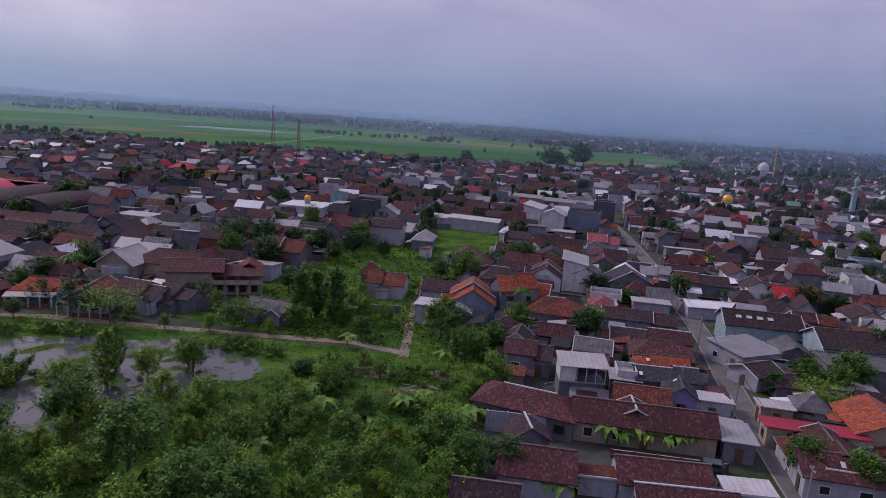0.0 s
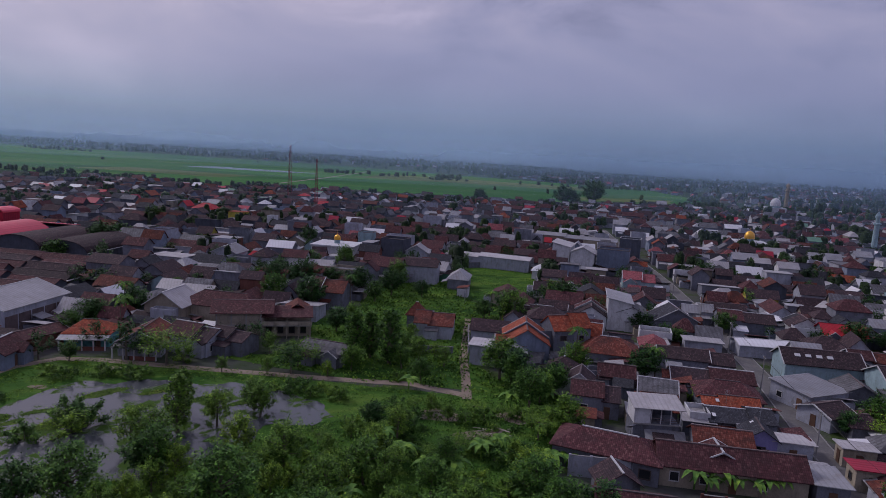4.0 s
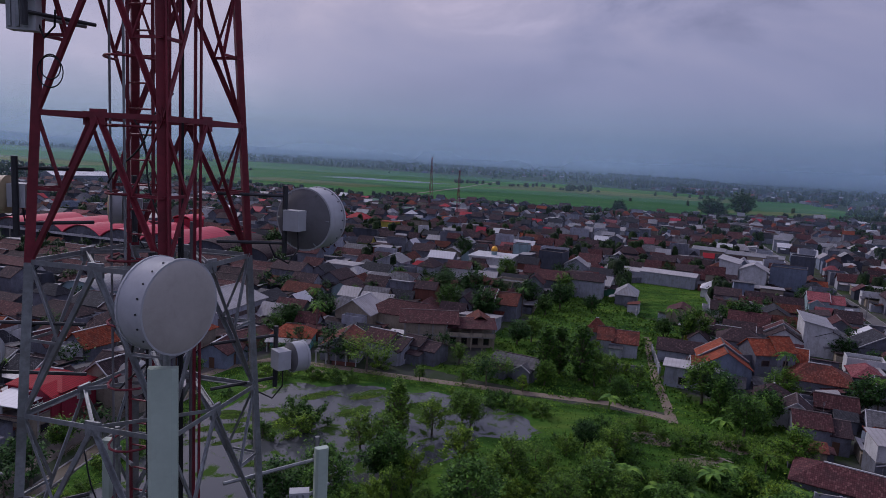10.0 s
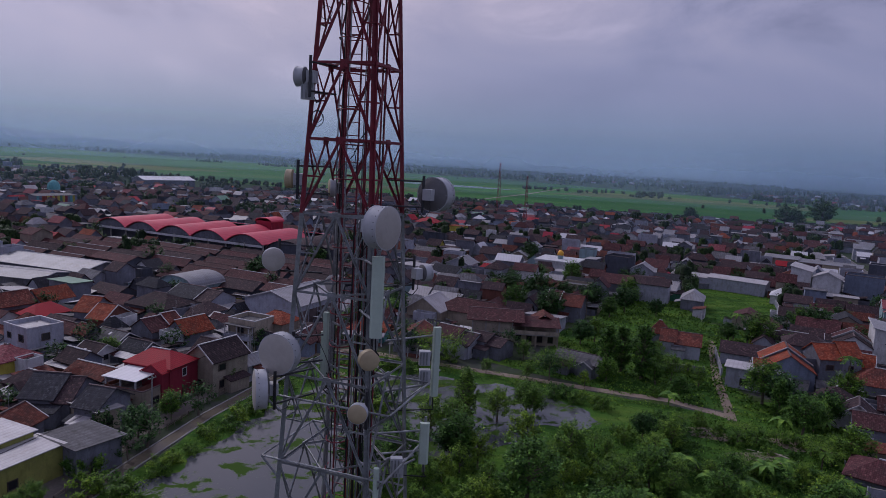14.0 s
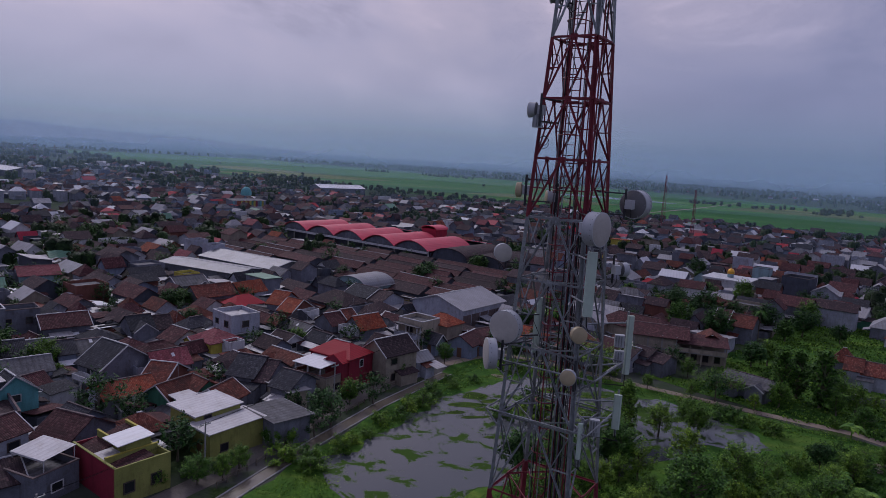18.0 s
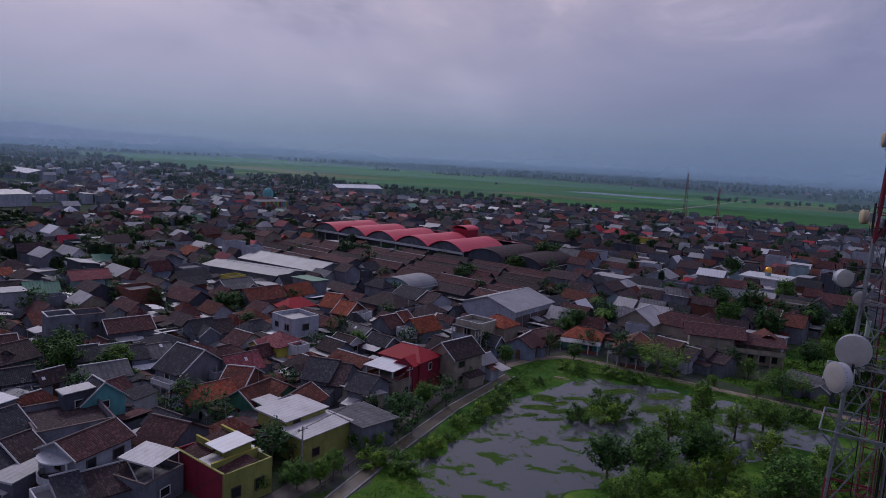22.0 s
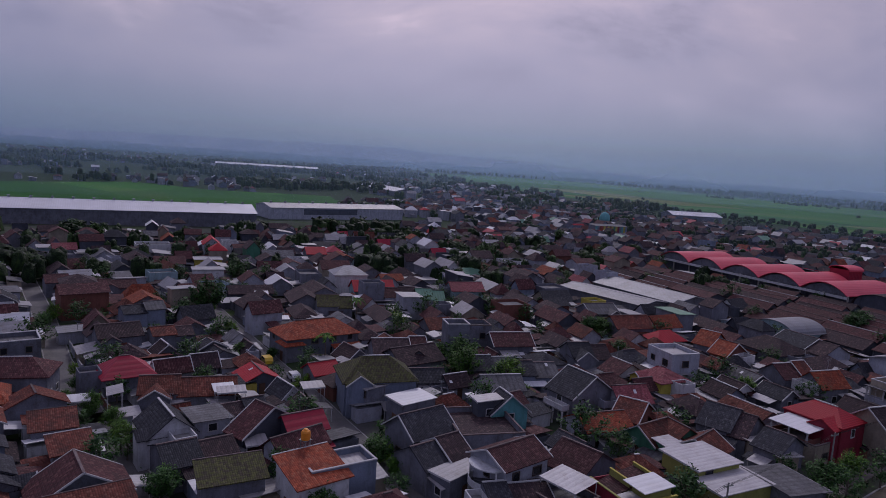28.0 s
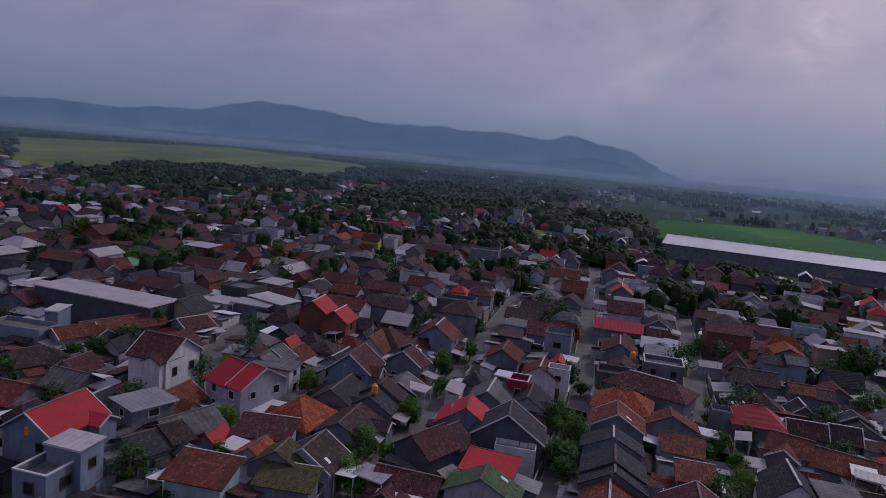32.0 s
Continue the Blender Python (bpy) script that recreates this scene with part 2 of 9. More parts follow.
ROOFS = {
    "brown": tile_roof("dark_brown_tile", (0.040, 0.026, 0.030), (0.115, 0.072, 0.072), (0.025, 0.020, 0.024)),
    "maroon": tile_roof("maroon_tile", (0.066, 0.024, 0.027), (0.150, 0.075, 0.072), (0.034, 0.020, 0.021), 0.2),
    "rust": tile_roof("rust_red_tile", (0.118, 0.033, 0.023), (0.220, 0.092, 0.068), (0.045, 0.021, 0.019), 0.2, 0.5),
    "orange": tile_roof("orange_clay_tile", (0.250, 0.056, 0.027), (0.35, 0.135, 0.080), (0.090, 0.032, 0.024), 0.2, 0.35, 0.15),
    "red": material("bright_red_metal_tile", (0.36, 0.013, 0.024), 0.7, 0.12, 0.08, 0.4, 3.0, (0.30, 0.03, 0.04), 0.5, 0.1, 0, 0.4, rows=(0.3, 0.36, 0.55)),
    "crimson": material("crimson_painted_metal", (0.27, 0.013, 0.034), 0.65, 0.15, 0.1, 0.2, 3.0, (0.20, 0.02, 0.04), 0.4, 0.08, 0, 0.3, rows=(0, 0.9, 0.35)),
    "market": material("rose_red_metal_sheet", (0.50, 0.055, 0.085), 0.5, 0.12, 0.06, 0.12, 2.0, (0.42, 0.05, 0.08), 0.4, 0.05, 0, 0.25, rows=(0.9, 0, 0.25)),
    "pink": tile_roof("faded_pink_tile", (0.24, 0.070, 0.080), (0.33, 0.14, 0.14), (0.12, 0.05, 0.05), 0.15, 0.3, 0.15),
    "slate": tile_roof("dark_slate_tile", (0.032, 0.034, 0.043), (0.080, 0.083, 0.095), (0.020, 0.021, 0.026), 0.14, 0.4),
    "grey": material("weathered_cement_sheet", (0.088, 0.089, 0.098), 0.8, 0.35, 0.25, 0.5, 4.0, (0.045, 0.041, 0.038), 0.75, 0.25, 0, 0.3, rows=(0.9, 1.8, 0.45)),
    "white": material("pale_metal_sheet", (0.315, 0.31, 0.32), 0.55, 0.16, 0.10, 0.3, 4.0, (0.22, 0.20, 0.18), 0.6, 0.28, 0, 0.25, rows=(0.8, 0, 0.25)),
    "bright": material("white_painted_sheet", (0.52, 0.52, 0.54), 0.5, 0.10, 0.05, 0.1, 2.0, (0.45, 0.44, 0.43), 0.5, 0.05, 0, 0.2, rows=(1.0, 0, 0.15)),
    "steel": material("grey_metal_sheet", (0.21, 0.212, 0.225), 0.55, 0.18, 0.10, 0.25, 4.0, (0.15, 0.13, 0.115), 0.6, 0.15, 0, 0.25, rows=(0.8, 0, 0.28)),
    "moss": tile_roof("mossy_dark_tile", (0.050, 0.042, 0.030), (0.12, 0.12, 0.05), (0.03, 0.03, 0.02), 0.2, 0.2, 0.1, moss=(0.080, 0.090, 0.022), moss_share=0.65),
    "verdigris": tile_roof("green_mossed_tile", (0.070, 0.050, 0.038), (0.10, 0.14, 0.07), (0.03, 0.03, 0.025), 0.2, 0.2, 0.1, moss=(0.045, 0.14, 0.055), moss_share=0.85),
    "green": material("green_painted_sheet", (0.10, 0.21, 0.14), 0.6, 0.2, 0.1, 0.4, 4.0, (0.07, 0.12, 0.08), 0.5, 0.1, 0, 0.25, rows=(0.8, 0, 0.3)),
}
SOOT = (0.075, 0.07, 0.065)
WALLS = {
    "grey": material("bare_cement_render", (0.128, 0.137, 0.168), 0.92, 0.25, 0.15, 0.4, 5.0, SOOT, 0.65, 0.22),
    "pale": material("pale_painted_render", (0.28, 0.295, 0.345), 0.85, 0.18, 0.10, 0.4, 5.0, (0.2, 0.19, 0.18), 0.6, 0.12),
    "white": material("white_painted_render", (0.46, 0.465, 0.485), 0.8, 0.12, 0.08, 0.4, 5.0, (0.25, 0.24, 0.23), 0.55, 0.06),
    "beige": material("beige_render", (0.27, 0.235, 0.185), 0.88, 0.2, 0.12, 0.4, 5.0, (0.17, 0.15, 0.12), 0.6, 0.15),
    "yellow": material("yellow_painted_wall", (0.36, 0.31, 0.055), 0.8, 0.15, 0.1, 0.4, 5.0, (0.25, 0.2, 0.06), 0.4, 0.1),
    "olive": material("olive_yellow_wall", (0.23, 0.235, 0.065), 0.8, 0.15, 0.1, 0.4, 5.0, (0.16, 0.15, 0.06), 0.5, 0.08),
    "teal": material("teal_painted_wall", (0.10, 0.29, 0.30), 0.8, 0.12, 0.08, 0.4, 5.0, (0.08, 0.2, 0.2), 0.4, 0.05),
    "cyan": material("pale_cyan_wall", (0.22, 0.31, 0.34), 0.85, 0.15, 0.1, 0.4, 5.0, (0.15, 0.2, 0.2), 0.55, 0.08),
    "blue": material("grey_blue_wall", (0.145, 0.175, 0.235), 0.85, 0.15, 0.1, 0.4, 5.0, (0.11, 0.12, 0.15), 0.55, 0.12),
    "violet": material("lavender_wall", (0.24, 0.22, 0.42), 0.85, 0.12, 0.08, 0.4, 5.0, (0.13, 0.12, 0.2), 0.4, 0.05),
    "crimson": material("crimson_wall", (0.20, 0.016, 0.034), 0.7, 0.15, 0.1, 0.4, 5.0, (0.14, 0.015, 0.03), 0.4, 0.05),
    "brick": material("red_brick_wall", (0.145, 0.058, 0.045), 0.9, 0.2, 0.2, 0.5, 6.0, (0.14, 0.05, 0.04), 0.5, 0.1),
    "dark": material("dark_grey_wall", (0.058, 0.066, 0.088), 0.88, 0.25, 0.12, 0.4, 5.0, SOOT, 0.4, 0.15),
    "green": material("deep_green_wall", (0.05, 0.17, 0.11), 0.8, 0.15, 0.1, 0.4, 5.0, (0.03, 0.09, 0.06), 0.4, 0.1),
}
M_TRIM = material("pale_trim", (0.40, 0.40, 0.41), 0.8, 0.12, 0.06, 0.8, 6.0, (0.3, 0.28, 0.26), 0.4, 0.1)
M_CAP = material("cement_ridge", (0.11, 0.085, 0.085), 0.9, 0.25, 0.15, 0.8, 6.0, None, 0, 0.3)
M_FRAME = material("dark_wood_frame", (0.06, 0.045, 0.04), 0.6, 0.2, 0.1)
M_DOOR = material("brown_door", (0.10, 0.055, 0.035), 0.6, 0.2, 0.1, by_object=0.3)
M_CONC = material("concrete", (0.22, 0.215, 0.21), 0.9, 0.2, 0.12, 0.3, 5.0, (0.12, 0.115, 0.11), 0.6, 0.1)
M_ASPH = material("worn_asphalt", (0.105, 0.10, 0.10), 0.9, 0.2, 0.12, 0.25, 3.0, (0.17, 0.155, 0.14), 0.5)
M_DIRT = material("packed_dirt", (0.21, 0.165, 0.13), 0.95, 0.2, 0.12, 0.2, 3.0, (0.15, 0.13, 0.09), 0.5)
M_LANE = material("dusty_lane", (0.115, 0.10, 0.09), 0.95, 0.25, 0.15, 0.2, 3.0, (0.075, 0.07, 0.06), 0.6)
M_DITCH = material("muddy_ditch_water", (0.12, 0.10, 0.075), 0.25, 0.2, 0.1, 0.15, 2.0, (0.08, 0.075, 0.05), 0.6, specular=0.4)
M_BARK = material("bark", (0.12, 0.10, 0.08), 0.95, 0.2, 0.2, 2.0, 9.0)
M_STEELP = material("galvanised_steel", (0.25, 0.265, 0.275), 0.5, 0.3, 0.2, 1.0, 9.0, (0.13, 0.12, 0.11), 0.5, 0, 0, 0.05, 0.5)
M_REDP = material("faded_red_paint", (0.165, 0.022, 0.034), 0.55, 0.25, 0.2, 1.0, 9.0, (0.085, 0.024, 0.026), 0.5, 0, 0, 0.05)
M_DISH = material("off_white_radome", (0.40, 0.375, 0.345), 0.55, 0.08, 0.04, 1.5, 9.0, (0.31, 0.285, 0.25), 0.4, 0, 0, 0.03)
# reflector backs: their dark shading is put into the colour
M_BACK = material("shade_toned_reflector_back", (0.13, 0.128, 0.135), 0.55, 0.15, 0.08, 1.5, 9.0, (0.09, 0.085, 0.085), 0.5, 0, 0, 0.03)
M_CREAM = material("aged_cream_radome", (0.40, 0.33, 0.21), 0.6, 0.1, 0.05, 1.5, 9.0, (0.34, 0.27, 0.17), 0.4, 0, 0, 0.03)
M_DISHBACK = material("grey_dish_shell", (0.40, 0.41, 0.43), 0.5, 0.1, 0.05, 1.5, 9.0, (0.3, 0.3, 0.32), 0.4, 0, 0, 0.03)
M_PANEL = material("pale_green_grey_radome", (0.40, 0.48, 0.41), 0.5, 0.06, 0.04, 1.0, 9.0, (0.29, 0.33, 0.28), 0.35, 0, 0, 0.03)
M_GREYCABLE = material("grey_cable", (0.16, 0.16, 0.17), 0.6, 0.15, 0.1)
M_MOUNT = material("dark_steel_mount", (0.045, 0.046, 0.052), 0.5, 0.25, 0.15, 1.0, 9.0, (0.09, 0.08, 0.075), 0.4, 0, 0, 0.05, 0.5)
M_CABLE = material("black_cable", (0.012, 0.012, 0.014), 0.6, 0.1, 0.1)
M_TANK = material("orange_plastic_tank", (0.62, 0.22, 0.02), 0.45, 0.08, 0.05)
M_GLASS = bpy.data.materials.new("dark_window_glass")
M_GLASS.use_nodes = True
M_GLASS.node_tree.nodes["Principled BSDF"].inputs["Base Color"].default_value = (0.016, 0.018, 0.022, 1)
M_GLASS.node_tree.nodes["Principled BSDF"].inputs["Roughness"].default_value = 0.12


def leaf_material(name, dark, light):
    m = bpy.data.materials.new(name)
    m.use_nodes = True
    t = m.node_tree
    b = t.nodes["Principled BSDF"]
    geo = t.nodes.new("ShaderNodeNewGeometry")
    info = t.nodes.new("ShaderNodeObjectInfo")
    c = ramp(t, geo.outputs["Random Per Island"], [(0.0, dark), (0.75, light), (1.0, tuple(min(1, v * 1.35) for v in light))])
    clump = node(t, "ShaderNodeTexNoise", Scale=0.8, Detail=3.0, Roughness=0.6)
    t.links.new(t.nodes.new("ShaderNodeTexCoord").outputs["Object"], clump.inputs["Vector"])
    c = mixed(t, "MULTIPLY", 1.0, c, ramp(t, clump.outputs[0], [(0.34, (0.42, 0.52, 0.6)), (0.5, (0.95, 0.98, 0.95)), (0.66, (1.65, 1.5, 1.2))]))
    c = mixed(t, "MULTIPLY", 1.0, c, ramp(t, info.outputs["Random"], [(0.0, (0.68, 0.74, 0.72)), (0.5, (1, 1, 1)), (1.0, (1.4, 1.22, 0.9))]))
    if "far" in name:   # crowns seen from afar: leaf masses, the hollows' shade painted in as dark noise
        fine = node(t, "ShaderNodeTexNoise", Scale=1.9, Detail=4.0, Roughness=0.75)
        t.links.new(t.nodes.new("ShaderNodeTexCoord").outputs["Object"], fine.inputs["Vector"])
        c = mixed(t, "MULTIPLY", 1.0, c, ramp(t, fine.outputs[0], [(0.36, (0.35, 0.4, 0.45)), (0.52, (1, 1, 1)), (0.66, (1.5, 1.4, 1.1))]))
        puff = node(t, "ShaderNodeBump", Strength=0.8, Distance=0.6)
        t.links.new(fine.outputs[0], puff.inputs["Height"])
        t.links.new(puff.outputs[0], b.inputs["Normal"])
    t.links.new(c, b.inputs["Base Color"])
    b.inputs["Roughness"].default_value, b.inputs["Specular IOR Level"].default_value = 0.6, 0.1
    return m


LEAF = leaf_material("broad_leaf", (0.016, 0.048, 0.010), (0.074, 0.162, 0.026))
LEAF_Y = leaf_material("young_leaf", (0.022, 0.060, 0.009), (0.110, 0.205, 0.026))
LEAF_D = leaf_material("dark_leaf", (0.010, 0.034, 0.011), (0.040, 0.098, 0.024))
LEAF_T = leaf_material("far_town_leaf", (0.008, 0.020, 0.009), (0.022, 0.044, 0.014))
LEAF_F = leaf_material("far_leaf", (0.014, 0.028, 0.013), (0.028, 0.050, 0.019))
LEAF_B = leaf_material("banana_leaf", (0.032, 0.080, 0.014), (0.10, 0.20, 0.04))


def ground_material():
    m = bpy.data.materials.new("town_soil_and_grass")
    m.use_nodes = True
    t = m.node_tree
    b = t.nodes["Principled BSDF"]
    b.inputs["Roughness"].default_value, b.inputs["Specular IOR Level"].default_value = 0.95, 0.05
    co = t.nodes.new("ShaderNodeTexCoord").outputs["Object"]
    a, c_, d = (node(t, "ShaderNodeTexNoise", Scale=s, Detail=6.0, Roughness=0.65) for s in (0.012, 0.11, 1.6))
    for n in (a, c_, d):
        t.links.new(co, n.inputs["Vector"])
    soil = ramp(t, c_.outputs[0], [(0.3, (0.042, 0.041, 0.043)), (0.6, (0.098, 0.094, 0.094))])
    grass = ramp(t, d.outputs[0], [(0.3, (0.020, 0.036, 0.012)), (0.7, (0.055, 0.085, 0.024))])
    col = mixed(t, "MIX", ramp(t, c_.outputs[0], [(0.46, (0, 0, 0)), (0.60, (1, 1, 1))]), soil, grass)
    col = mixed(t, "MIX", ramp(t, a.outputs[0], [(0.48, (0, 0, 0)), (0.62, (0.8, 0.8, 0.8))]), col, (0.026, 0.044, 0.020))
    # beyond the town the land is wooded and dark green
    far = t.nodes.new("ShaderNodeVectorMath")
    far.operation = "LENGTH"
    t.links.new(co, far.inputs[0])
    wood = ramp(t, d.outputs[0], [(0.3, (0.012, 0.026, 0.012)), (0.7, (0.028, 0.052, 0.020))])
    col = mixed(t, "MIX", ramp(t, math_node(t, "DIVIDE", far.outputs["Value"], 1000.0), [(0.30, (0, 0, 0)), (0.56, (0.9, 0.9, 0.9))]), col, wood)
    t.links.new(col, b.inputs["Base Color"])
    bm_ = node(t, "ShaderNodeBump", Strength=0.4, Distance=0.15)
    t.links.new(d.outputs[0], bm_.inputs["Height"])
    t.links.new(bm_.outputs[0], b.inputs["Normal"])
    return m


def field_material(name, stops, streak=0.03, fine=0.4):
    m = bpy.data.materials.new(name)
    m.use_nodes = True
    t = m.node_tree
    b = t.nodes["Principled BSDF"]
    b.inputs["Roughness"].default_value, b.inputs["Specular IOR Level"].default_value = 0.9, 0.05
    co = t.nodes.new("ShaderNodeTexCoord").outputs["Object"]
    mp = t.nodes.new("ShaderNodeMapping")
    mp.inputs["Rotation"].default_value, mp.inputs["Scale"].default_value = (0, 0, radians(20)), (0.35, 1.0, 1.0)
    t.links.new(co, mp.inputs[0])
    a, d = (node(t, "ShaderNodeTexNoise", Scale=s, Detail=5.0, Roughness=0.6) for s in (streak, fine))
    t.links.new(mp.outputs[0], a.inputs["Vector"])
    t.links.new(co, d.inputs["Vector"])
    vor = node(t, "ShaderNodeTexVoronoi", Scale=streak * 0.55)
    vor.feature = "F1"
    t.links.new(mp.outputs[0], vor.inputs["Vector"])
    plots = ramp(t, vor.outputs["Color"], [(0.1, (0.62, 0.72, 0.7)), (0.9, (1.5, 1.28, 1.1))])
    col = mixed(t, "MULTIPLY", 1.0, ramp(t, a.outputs[0], stops), plots)
    col = mixed(t, "MULTIPLY", 1.0, col, ramp(t, d.outputs[0], [(0.3, (0.8, 0.8, 0.8)), (0.7, (1.2, 1.2, 1.2))]))
    t.links.new(col, b.inputs["Base Color"])
    return m


M_GROUND = ground_material()
M_RICE = field_material("rice_field", [(0.3, (0.020, 0.085, 0.014)), (0.5, (0.028, 0.122, 0.018)), (0.70, (0.066, 0.125, 0.030))], 0.012)
M_DRY = field_material("ripening_field", [(0.3, (0.056, 0.095, 0.028)), (0.6, (0.105, 0.132, 0.042))], 0.02)
M_GRASS = field_material("lush_grass", [(0.3, (0.020, 0.058, 0.011)), (0.5, (0.046, 0.115, 0.019)), (0.7, (0.095, 0.158, 0.030))], 0.25, 1.5)
M_MARSH = field_material("marsh_grass", [(0.3, (0.022, 0.042, 0.010)), (0.5, (0.040, 0.078, 0.014)), (0.7, (0.075, 0.110, 0.024))], 0.4, 2.5)
M_WATER = bpy.data.materials.new("still_pond_water")
M_WATER.use_nodes = True
_w = M_WATER.node_tree
_b = _w.nodes["Principled BSDF"]
_b.inputs["Specular IOR Level"].default_value = 0.36
_q = node(_w, "ShaderNodeTexNoise", Scale=0.22, Detail=9.0, Roughness=0.68, Distortion=0.6)
_w.links.new(_w.nodes.new("ShaderNodeTexCoord").outputs["Object"], _q.inputs["Vector"])
_k = ramp(_w, _q.outputs[0], [(0.530, (0, 0, 0)), (0.575, (1, 1, 1))])   # floating weed
_w.links.new(mixed(_w, "MIX", _k, (0.062, 0.068, 0.071), (0.040, 0.078, 0.014)), _b.inputs["Base Color"])
_w.links.new(math_node(_w, "MULTIPLY_ADD", _k, 0.8, 0.1), _b.inputs["Roughness"])
_w.links.new(math_node(_w, "MULTIPLY_ADD", _k, -0.32, 0.36), _b.inputs["Specular IOR Level"])
_n = node(_w, "ShaderNodeTexNoise", Scale=1.2, Detail=3.0)
_p = node(_w, "ShaderNodeBump", Strength=0.06, Distance=0.03)
_w.links.new(_n.outputs[0], _p.inputs["Height"])
_w.links.new(_p.outputs[0], _b.inputs["Normal"])
M_HAZE = bpy.data.materials.new("haze_painted_hills")


# ---- mesh building ----
class Build:
    """Collects boxes, sheets and tubes into one mesh."""

    def __init__(self):
        self.v, self.f, self.mi, self.slot = [], [], [], 0

    def add(self, verts, faces):
        n = len(self.v)
        self.v += [tuple(p) for p in verts]
        self.f += [tuple(n + i for i in face) for face in faces]
        self.mi += [self.slot] * len(faces)
        return self

    def box(self, x0, y0, z0, x1, y1, z1):
        return self.add([(x0, y0, z0), (x1, y0, z0), (x1, y1, z0), (x0, y1, z0), (x0, y0, z1), (x1, y0, z1), (x1, y1, z1), (x0, y1, z1)],
                        [(3, 2, 1, 0), (4, 5, 6, 7), (0, 1, 5, 4), (1, 2, 6, 5), (2, 3, 7, 6), (3, 0, 4, 7)])

    def slab(self, pts, thick):
        """A sheet through pts (counter-clockwise from above), thickened downwards."""
        n = len(pts)
        low = [(x, y, z - thick) for x, y, z in pts]
        return self.add(list(pts) + low, [tuple(range(n)), tuple(range(2 * n - 1, n - 1, -1))] + [(i, n + i, n + (i + 1) % n, (i + 1) % n) for i in range(n)])

    def tube(self, a, b, r0, r1=None, sides=6):
        a, b = Vector(a), Vector(b)
        r1 = r0 if r1 is None else r1
        q = (b - a).to_track_quat("Z", "Y")
        ring = [Vector((math.cos(2 * math.pi * i / sides), math.sin(2 * math.pi * i / sides), 0)) for i in range(sides)]
        vs = [a + q @ (p * r0) for p in ring] + [b + q @ (p * r1) for p in ring]
        return self.add(vs, [(i, (i + 1) % sides, sides + (i + 1) % sides, sides + i) for i in range(sides)]
                        + [tuple(range(sides - 1, -1, -1)), tuple(range(sides, 2 * sides))])

    def angle(self, a, b, w, t=0.012):
        """A rolled steel angle with legs of width w from a to b."""
        a, b = Vector(a), Vector(b)
        q = (b - a).to_track_quat("Z", "Y")
        prof = [q @ Vector((x - w * 0.4, y - w * 0.4, 0)) for x, y in ((0, 0), (w, 0), (w, t), (t, t), (t, w), (0, w))]
        return self.add([a + p for p in prof] + [b + p for p in prof], [(i, (i + 1) % 6, 6 + (i + 1) % 6, 6 + i) for i in range(6)] + [(5, 4, 3, 2, 1, 0), (6, 7, 8, 9, 10, 11)])

    def pipe(self, pts, r, sides=5):
        """One bent tube through pts."""
        pts, vs = [Vector(p) for p in pts], []
        for i, p in enumerate(pts):
            q = (pts[min(i + 1, len(pts) - 1)] - pts[max(i - 1, 0)]).to_track_quat("Z", "Y")
            vs += [p + q @ Vector((r * math.cos(2 * math.pi * k / sides), r * math.sin(2 * math.pi * k / sides), 0)) for k in range(sides)]
        fs = [(i * sides + k, i * sides + (k + 1) % sides, (i + 1) * sides + (k + 1) % sides, (i + 1) * sides + k) for i in range(len(pts) - 1) for k in range(sides)]
        return self.add(vs, fs)

    def lathe(self, rings, m=None, sides=16):
        """rings of (radius, height) about z, then moved by m."""
        m = m or Matrix()
        vs = [m @ Vector((r * math.cos(2 * math.pi * i / sides), r * math.sin(2 * math.pi * i / sides), z)) for r, z in rings for i in range(sides)]
        fs = [(k * sides + i, k * sides + (i + 1) % sides, (k + 1) * sides + (i + 1) % sides, (k + 1) * sides + i) for k in range(len(rings) - 1) for i in range(sides)]
        fs += [tuple(range(sides - 1, -1, -1)), tuple(range((len(rings) - 1) * sides, len(rings) * sides))]
        return self.add(vs, fs)

    def mesh(self, name, *mats):
        me = bpy.data.meshes.new(name)
        me.from_pydata(self.v, [], self.f)
        for m in mats:
            me.materials.append(m)
        if len(mats) > 1:
            me.polygons.foreach_set("material_index", self.mi)
        me.update()
        return me

    def round_mesh(self, name, mat):
        """Like mesh, with smooth round sides and crisp rims."""
        me = self.mesh(name, mat)
        me.polygons.foreach_set("use_smooth", [True] * len(me.polygons))
        me.set_sharp_from_angle(angle=radians(35))
        return me


def part(name, data, parent, label="", m=None):
    ob = new(name, data)
    ob.parent = parent
    if m is not None:
        ob.matrix_local = m
    if label:
        ob["label"] = label
    return ob


def thing(name, x, y, z=0.0, turn=0.0, label="", category="", group="", kind=""):
    e = new(name)
    e.matrix_world = pose(x, y, z, 0, 0, turn)
    e.empty_display_size = 0.5
    return tagged(e, label, category, group, kind)


def structure(name, build, mats, label="", z=0.0, kind="structure"):
    ob = new(name, build.mesh(name, *mats))
    ob.location.z = z
    return tagged(ob, label, "", "", kind)

